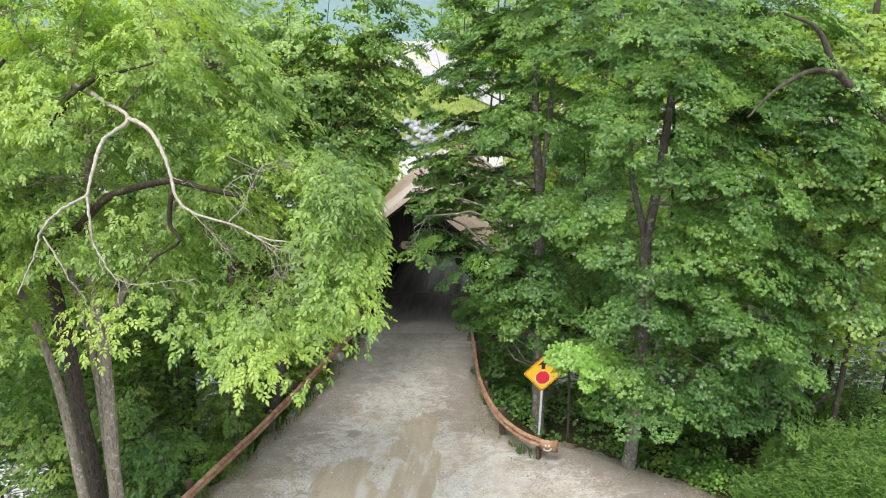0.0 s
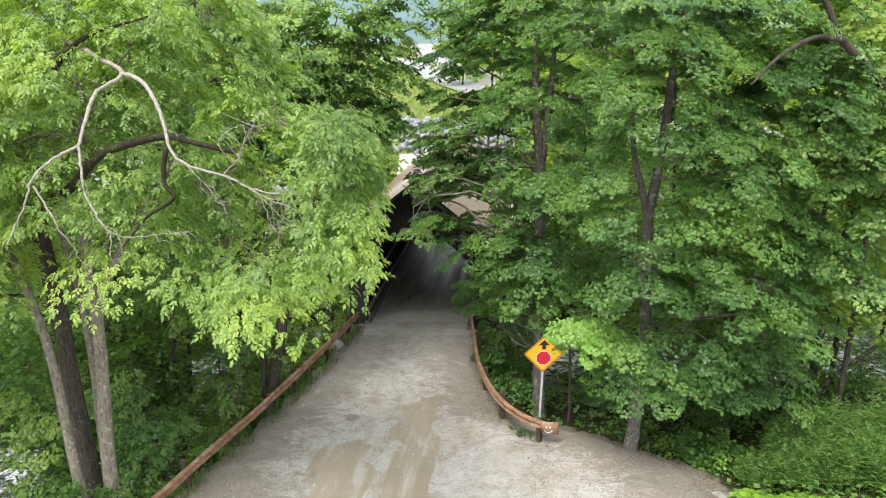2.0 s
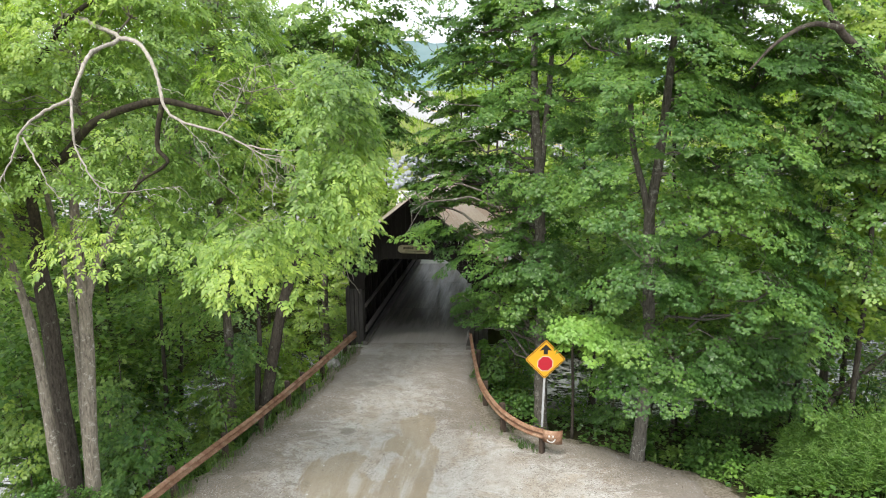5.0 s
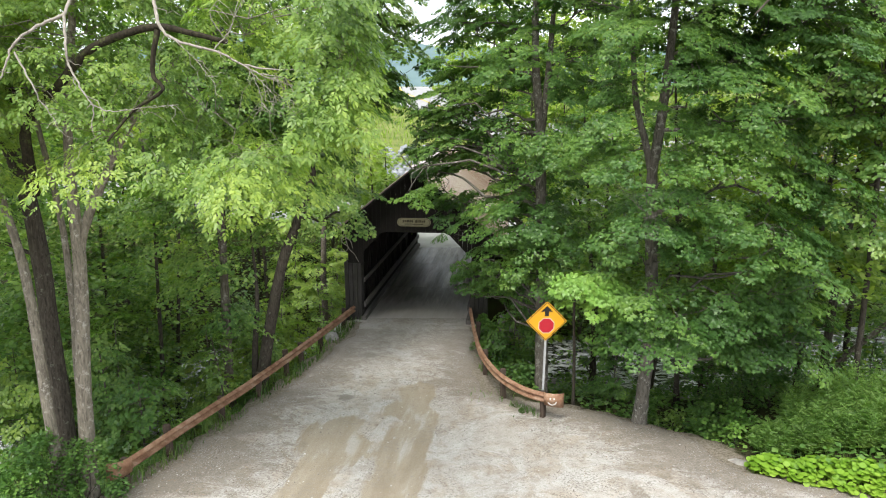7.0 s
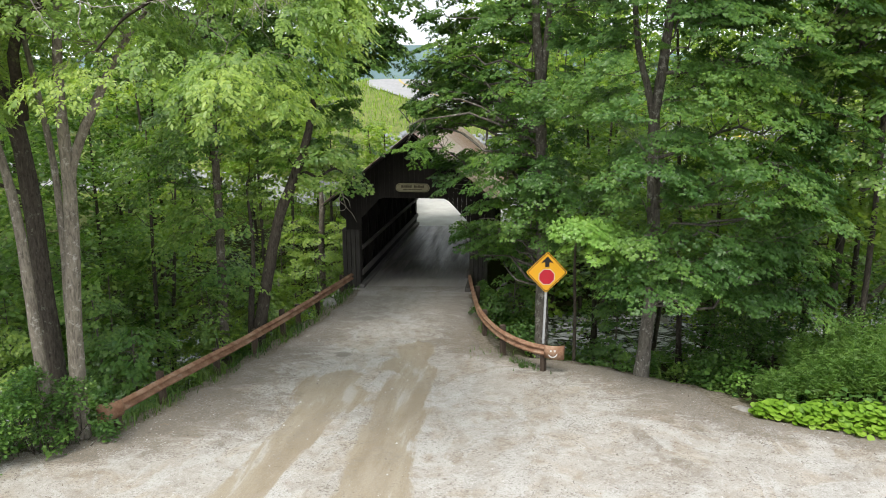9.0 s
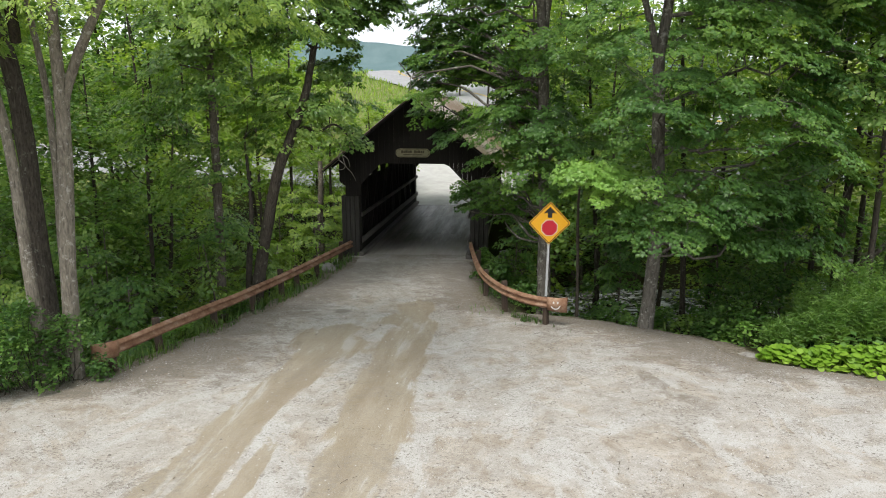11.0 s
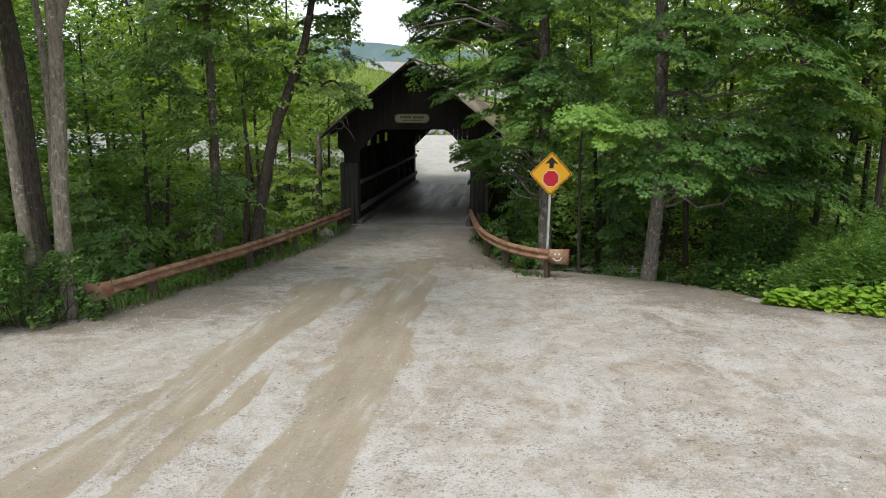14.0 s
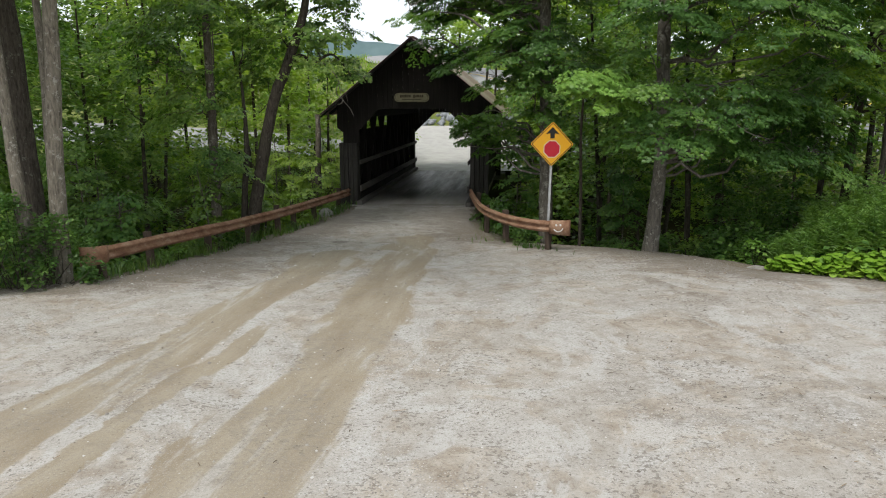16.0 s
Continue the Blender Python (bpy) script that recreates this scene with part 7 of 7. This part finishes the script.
# low leafy cover of the wood's floor
hx_, hy_ = scatter(rngu, 90000, -24, 24, 9, 42, lambda x, y: (np.maximum(interp(GRAVEL_L, y) - x, x - interp(GRAVEL_R, y)) > np.where((x > 1.5) & (x < 6.6) & (y < 21), 1.4, 0.5)) & (stream_distance(x, y) > 3.4) & (wave(x, y, 0.8) + rngu.normal(0, 0.4, len(x)) > -0.25) & ~((y > 26.5) & (x > -4.5) & (x < 5)))
hp = np.stack([hx_, hy_, land(hx_, hy_) + rngu.uniform(0.02, 0.55, len(hx_))], -1)
hd = rngu.normal(0, 1, hp.shape)
hd[:, 2] = -0.2
hn = np.array([0, 0, 1.0]) + rngu.normal(0, 0.35, hp.shape)
v, f = leaves(hp, hd, hn, rngu.uniform(0.10, 0.22, len(hp)), KITE)
tagged(new("undergrowth", mesh_arrays("undergrowth", v, f, LEAF_HERB)), "low leafy plants covering the forest floor", "undergrowth", kind="stuff")
# meadow past the bridge
mx_, my_ = scatter(rngu, 17000, -30, 26, 43, 120, lambda x, y: ~((x > -5) & (x < 11.5) & (y < 64)) & (line_distance(HILLROAD, x, y) > 4.4) & (line_distance(LOWROAD, x, y) > 4.0))
mp = np.stack([mx_, my_, land(mx_, my_) + 0.0], -1)
v, f = blades(rngu, mp, rngu.uniform(0.3, 0.8, len(mp)), rngu.uniform(0.06, 0.14, len(mp)), rngu.uniform(0.2, 0.9, len(mp)))
tagged(new("meadow", mesh_arrays("meadow", v, f, LEAF_SUNNY)), "tall yellow-green meadow grass on the hill", "meadow", kind="stuff")


# herbs beside the lot: tall willow-leaved stems and a patch of broad round leaves
def tall_herbs(seed, x, y, r, h, n):
    rng = np.random.default_rng(seed)
    z = float(land(x, y))
    base = np.array([x, y, z])
    th = thing("tall_herb_clump", Matrix.Translation(base), "tall feathery green herbs with narrow leaves beside the lot", "herbs", "herb clumps")
    a, rr = rng.uniform(0, 6.28, n), np.sqrt(rng.uniform(0, 1, n)) * r
    bx, by = x + rr * np.cos(a), y + rr * np.sin(a)
    b = np.stack([bx, by, land(bx, by)], -1)
    hh = h * rng.uniform(0.65, 1.05, n) * (1 - 0.25 * (rr / r) ** 2)
    tip = b + np.stack([rng.normal(0, 0.10, n), rng.normal(0, 0.10, n), hh], -1)
    st = [tube(np.array([[*p, 0.006], [*((p + q) / 2), 0.005], [*q, 0.002]]), 3) for p, q in zip(b, tip)]
    v, f = join(st)
    tagged(part_arrays("stem_tangle", v - base, f, LEAF_HERB, th), kind="stuff")
    m = 26
    t = rng.uniform(0.25, 1.0, (n, m))
    p = (b[:, None] * (1 - t[..., None]) + tip[:, None] * t[..., None]).reshape(-1, 3)
    an = rng.uniform(0, 6.28, len(p))
    d = np.stack([np.cos(an), np.sin(an), rng.uniform(0.0, 0.9, len(p))], -1)
    nn = np.array([0, 0, 1.0]) + rng.normal(0, 0.3, p.shape)
    s = rng.uniform(0.15, 0.28, len(p)) * (1.15 - 0.6 * t.reshape(-1))
    nar = (LANCE[0] * np.array([0.42, 1, 1.6]), LANCE[1])
    v, f = leaves(p, d, nn, s, nar)
    part_arrays("foliage", v - base, f, LEAF_TALL, th)


for i, (x, y, r, h, n) in enumerate([(8.6, 15.7, 0.5, 1.0, 70), (9.4, 15.6, 0.6, 1.3, 110), (10.3, 15.5, 0.7, 1.5, 130), (11.3, 15.2, 0.7, 1.6, 140), (12.3, 15.0, 0.8, 1.6, 150), (9.7, 16.5, 0.6, 1.5, 90), (10.8, 16.5, 0.7, 1.8, 110), (12.0, 16.2, 0.8, 2.0, 120), (13.4, 14.7, 0.8, 1.6, 120), (14.6, 14.4, 0.9, 1.6, 110)]):
    tall_herbs(700 + i, x, y, r, h, n)

ROUND = (np.array([(0, -0.12, 0.0)] + [(0.52 * math.sin(radians(a)), 0.42 - 0.52 * math.cos(radians(a)), 0.07) for a in range(22, 360, 35)]), None)
RN = len(ROUND[0])
ROUND = (ROUND[0], np.array([(0, k, k + 1) for k in range(1, RN - 1)]))


def round_leaf_patch(seed, x, y, rx, ry, n):
    rng = np.random.default_rng(seed)
    z = float(land(x, y))
    base = np.array([x, y, z])
    th = thing("butterbur_patch", Matrix.Translation(base), "bright yellow-green broad round leaves along the gravel edge", "plants", "broad leaf patches")
    a, rr = rng.uniform(0, 6.28, n), np.sqrt(rng.uniform(0, 1, n))
    bx, by = x + rx * rr * np.cos(a), y + ry * rr * np.sin(a)
    hz = land(bx, by) + rng.uniform(0.12, 0.42, n) * (1.1 - 0.5 * rr ** 2)
    p = np.stack([bx, by, hz], -1)
    st = [tube(np.array([[q[0], q[1] + 0.05, float(land(q[0], q[1])) - 0.03, 0.008], [*q, 0.006]]), 3) for q in p]
    v, f = join(st)
    tagged(part_arrays("stalk_tangle", v - base, f, LEAF_BURDOCK, th), kind="stuff")
    d = np.stack([rng.normal(0, 0.6, n), -0.9 + rng.normal(0, 0.5, n), rng.normal(-0.25, 0.2, n)], -1)
    nn = np.array([0, -0.25, 1.0]) + rng.normal(0, 0.25, p.shape)
    v, f = leaves(p, d, nn, rng.uniform(0.09, 0.18, n), ROUND)
    part_arrays("leaf_canopy", v - base, f, LEAF_BURDOCK, th)


for i, (x, y, rx, ry, n) in enumerate([(8.1, 14.8, 0.6, 0.42, 110), (8.9, 14.45, 0.7, 0.5, 150), (9.75, 14.05, 0.7, 0.55, 160), (10.6, 13.7, 0.7, 0.55, 160), (11.5, 13.4, 0.7, 0.5, 150), (12.4, 13.15, 0.7, 0.5, 130)]):
    round_leaf_patch(800 + i, x, y, rx, ry, int(n * 2.2))
stone = new("boulder", kinds[2])
stone.matrix_world = pose(7.55, 15.2, 0.05, 8, -5, 40) @ Matrix.Diagonal((0.7, 0.65, 0.5, 1))
tagged(stone, "grey boulder half sunk at the gravel edge", "boulder")

twig = thing("dead_branch", Matrix.Translation((7.17, 16.6, 3.6)), "bare pale dead branch caught among the maple leaves", "branch")
for r0, run in ((0.022, [(-0.25, 0.35, 0.2), (0.0, 0.0, 0.0), (0.25, -0.1, -0.2), (0.5, -0.15, -0.32), (0.9, -0.15, -0.42)]), (0.012, [(0.25, -0.1, -0.2), (0.45, -0.15, -0.12), (0.6, -0.2, 0.02)]), (0.010, [(0.5, -0.15, -0.32), (0.35, -0.2, -0.45), (0.15, -0.2, -0.5)])):
    ln = smooth_line([(*p, r0 * (1 - 0.75 * k / (len(run) - 1))) for k, p in enumerate(run)], 5 * len(run))
    v, f = tube(ln, 6)
    part_arrays("branch", v, f, BARK_DEAD, twig, smooth=True)

# loose stones and litter on the gravel
rngl = np.random.default_rng(31)
px_, py_ = scatter(rngl, 15000, -9, 11, 4.5, 21, lambda x, y: (x > interp(GRAVEL_L, y) + 0.1) & (x < interp(GRAVEL_R, y) - 0.1) & (wave(x, y, 0.9) + rngl.normal(0, 0.5, len(x)) > 0.0))
qx_, qy_ = scatter(rngl, 26000, -11, 11, 4.8, 16, lambda x, y: (x > interp(GRAVEL_L, y) + 0.1) & (x < interp(GRAVEL_R, y) - 0.1) & ((x < interp(GRAVEL_L, y) + 4.0 * rngl.random(len(x))) | (x > 1.5) & (wave(x, y, 0.7) > 0.15) & (rngl.random(len(x)) < 0.5)))
px_, py_ = np.concatenate([px_, qx_]), np.concatenate([py_, qy_])
OCT = np.array([(1, 0, 0), (-1, 0, 0), (0, 1, 0), (0, -1, 0), (0, 0, 0.7), (0, 0, -0.7)], float)
OCF = np.array([(0, 2, 4), (2, 1, 4), (1, 3, 4), (3, 0, 4)])
sz = rngl.gamma(2.0, 0.0045, len(px_)).clip(0.005, 0.035)
ov = OCT[None] * rngl.uniform(0.6, 1.3, (len(px_), 6, 1)) * sz[:, None, None]
ca, sa = np.cos(px_ * 57), np.sin(px_ * 57)
ov = np.stack([ov[..., 0] * ca[:, None] - ov[..., 1] * sa[:, None], ov[..., 0] * sa[:, None] + ov[..., 1] * ca[:, None], ov[..., 2]], -1)
ov = ov + np.stack([px_, py_, plateau(px_, py_) + 0.016], -1)[:, None]
of = OCF[None] + (np.arange(len(px_)) * 6)[:, None, None]
PEBBLE = Mat("loose_pebbles", 0.9, 0.2)
PEBBLE.color(PEBBLE.ramp(PEBBLE.n("ShaderNodeNewGeometry").outputs["Random Per Island"], [(0.1, (0.20, 0.175, 0.15)), (0.5, (0.40, 0.375, 0.34)), (0.9, (0.62, 0.60, 0.57))]))
tagged(new("pebbles", mesh_arrays("pebbles", ov.reshape(-1, 3), of.reshape(-1, 3), PEBBLE.m)), "loose grey stones strewn over the packed gravel", "pebbles", kind="stuff")
tx_, ty_ = scatter(rngl, 7000, -9.5, 11, 5, 20, lambda x, y: (x > interp(GRAVEL_L, y)) & (x < interp(GRAVEL_R, y)) & ((x > 2.2) & (wave(x, y, 0.6) > -0.15) | (x < interp(GRAVEL_L, y) + 1.3) | (rngl.random(len(x)) < 0.06)))
vx_, vy_ = scatter(rngl, 9000, 3.2, 11, 10.5, 17.5, lambda x, y: (x < interp(GRAVEL_R, y) - 0.05) & (interp(GRAVEL_R, y) - x < 4.2 * rngl.random(len(x)) ** 1.3) & (wave(x, y, 1.2) + rngl.normal(0, 0.4, len(x)) > -0.1))
wx_, wy_ = scatter(rngl, 9000, -13, -3.5, 10, 25, lambda x, y: (x > interp(GRAVEL_L, y) + 0.05) & (x - interp(GRAVEL_L, y) < 3.2 * rngl.random(len(x)) ** 1.2))
tx_, ty_ = np.concatenate([tx_, vx_, wx_]), np.concatenate([ty_, vy_, wy_])
ta = rngl.uniform(0, 6.28, len(tx_))
tl_ = rngl.gamma(1.6, 0.022, len(tx_)).clip(0.015, 0.16)
tw_ = np.minimum(0.011, tl_ * 0.35)
td = np.stack([np.cos(ta), np.sin(ta)], -1) * (tl_ / 2)[:, None]
tn = np.stack([-np.sin(ta), np.cos(ta)], -1) * (tw_ / 2)[:, None]
tz = (plateau(tx_, ty_) + 0.028)[:, None]
cc = np.stack([tx_, ty_], -1)
tv = np.stack([np.hstack([cc - td - tn, tz]), np.hstack([cc + td - tn, tz + 0.006]), np.hstack([cc + td + tn, tz + 0.008]), np.hstack([cc - td + tn, tz + 0.004])], 1)
TWIG = Mat("dry_litter", 0.95, 0.1)
TWIG.color(TWIG.ramp(TWIG.n("ShaderNodeNewGeometry").outputs["Random Per Island"], [(0.1, (0.10, 0.078, 0.058)), (0.6, (0.22, 0.17, 0.125)), (0.95, (0.36, 0.27, 0.18))]))
tagged(new("litter", mesh_arrays("litter", tv.reshape(-1, 3), (np.arange(4)[None] + (np.arange(len(tx_)) * 4)[:, None]), TWIG.m)), "dry twigs and bits of leaf on the gravel", "litter", kind="stuff")

# rough stones stacked against the bridge end, behind the curved rail
wing = thing("stone_wing_wall", Matrix.Translation((2.45, 27.0, -0.6)), "small stack of pale rough stones beside the bridge post", "stone wall")
for i, (x, y, z, r) in enumerate([(0.0, 0.0, 0.1, 0.9), (0.42, -0.05, 0.08, 0.8), (0.78, 0.05, 0.05, 0.85), (0.05, 0.0, 0.42, 0.75), (0.5, 0.02, 0.40, 0.8), (0.15, 0.02, 0.72, 0.7), (0.55, 0.0, 0.70, 0.55), (0.2, 0.0, 0.98, 0.5)]):
    ob = under(new("stone", kinds[i % 6]), wing)
    ob.matrix_parent_inverse = Matrix.Identity(4)
    ob.matrix_basis = pose(x, y, z, rngs.uniform(-10, 10), rngs.uniform(-10, 10), rngs.uniform(0, 360)) @ Matrix.Diagonal((r * 0.75, r * 0.65, r * 0.55, 1))
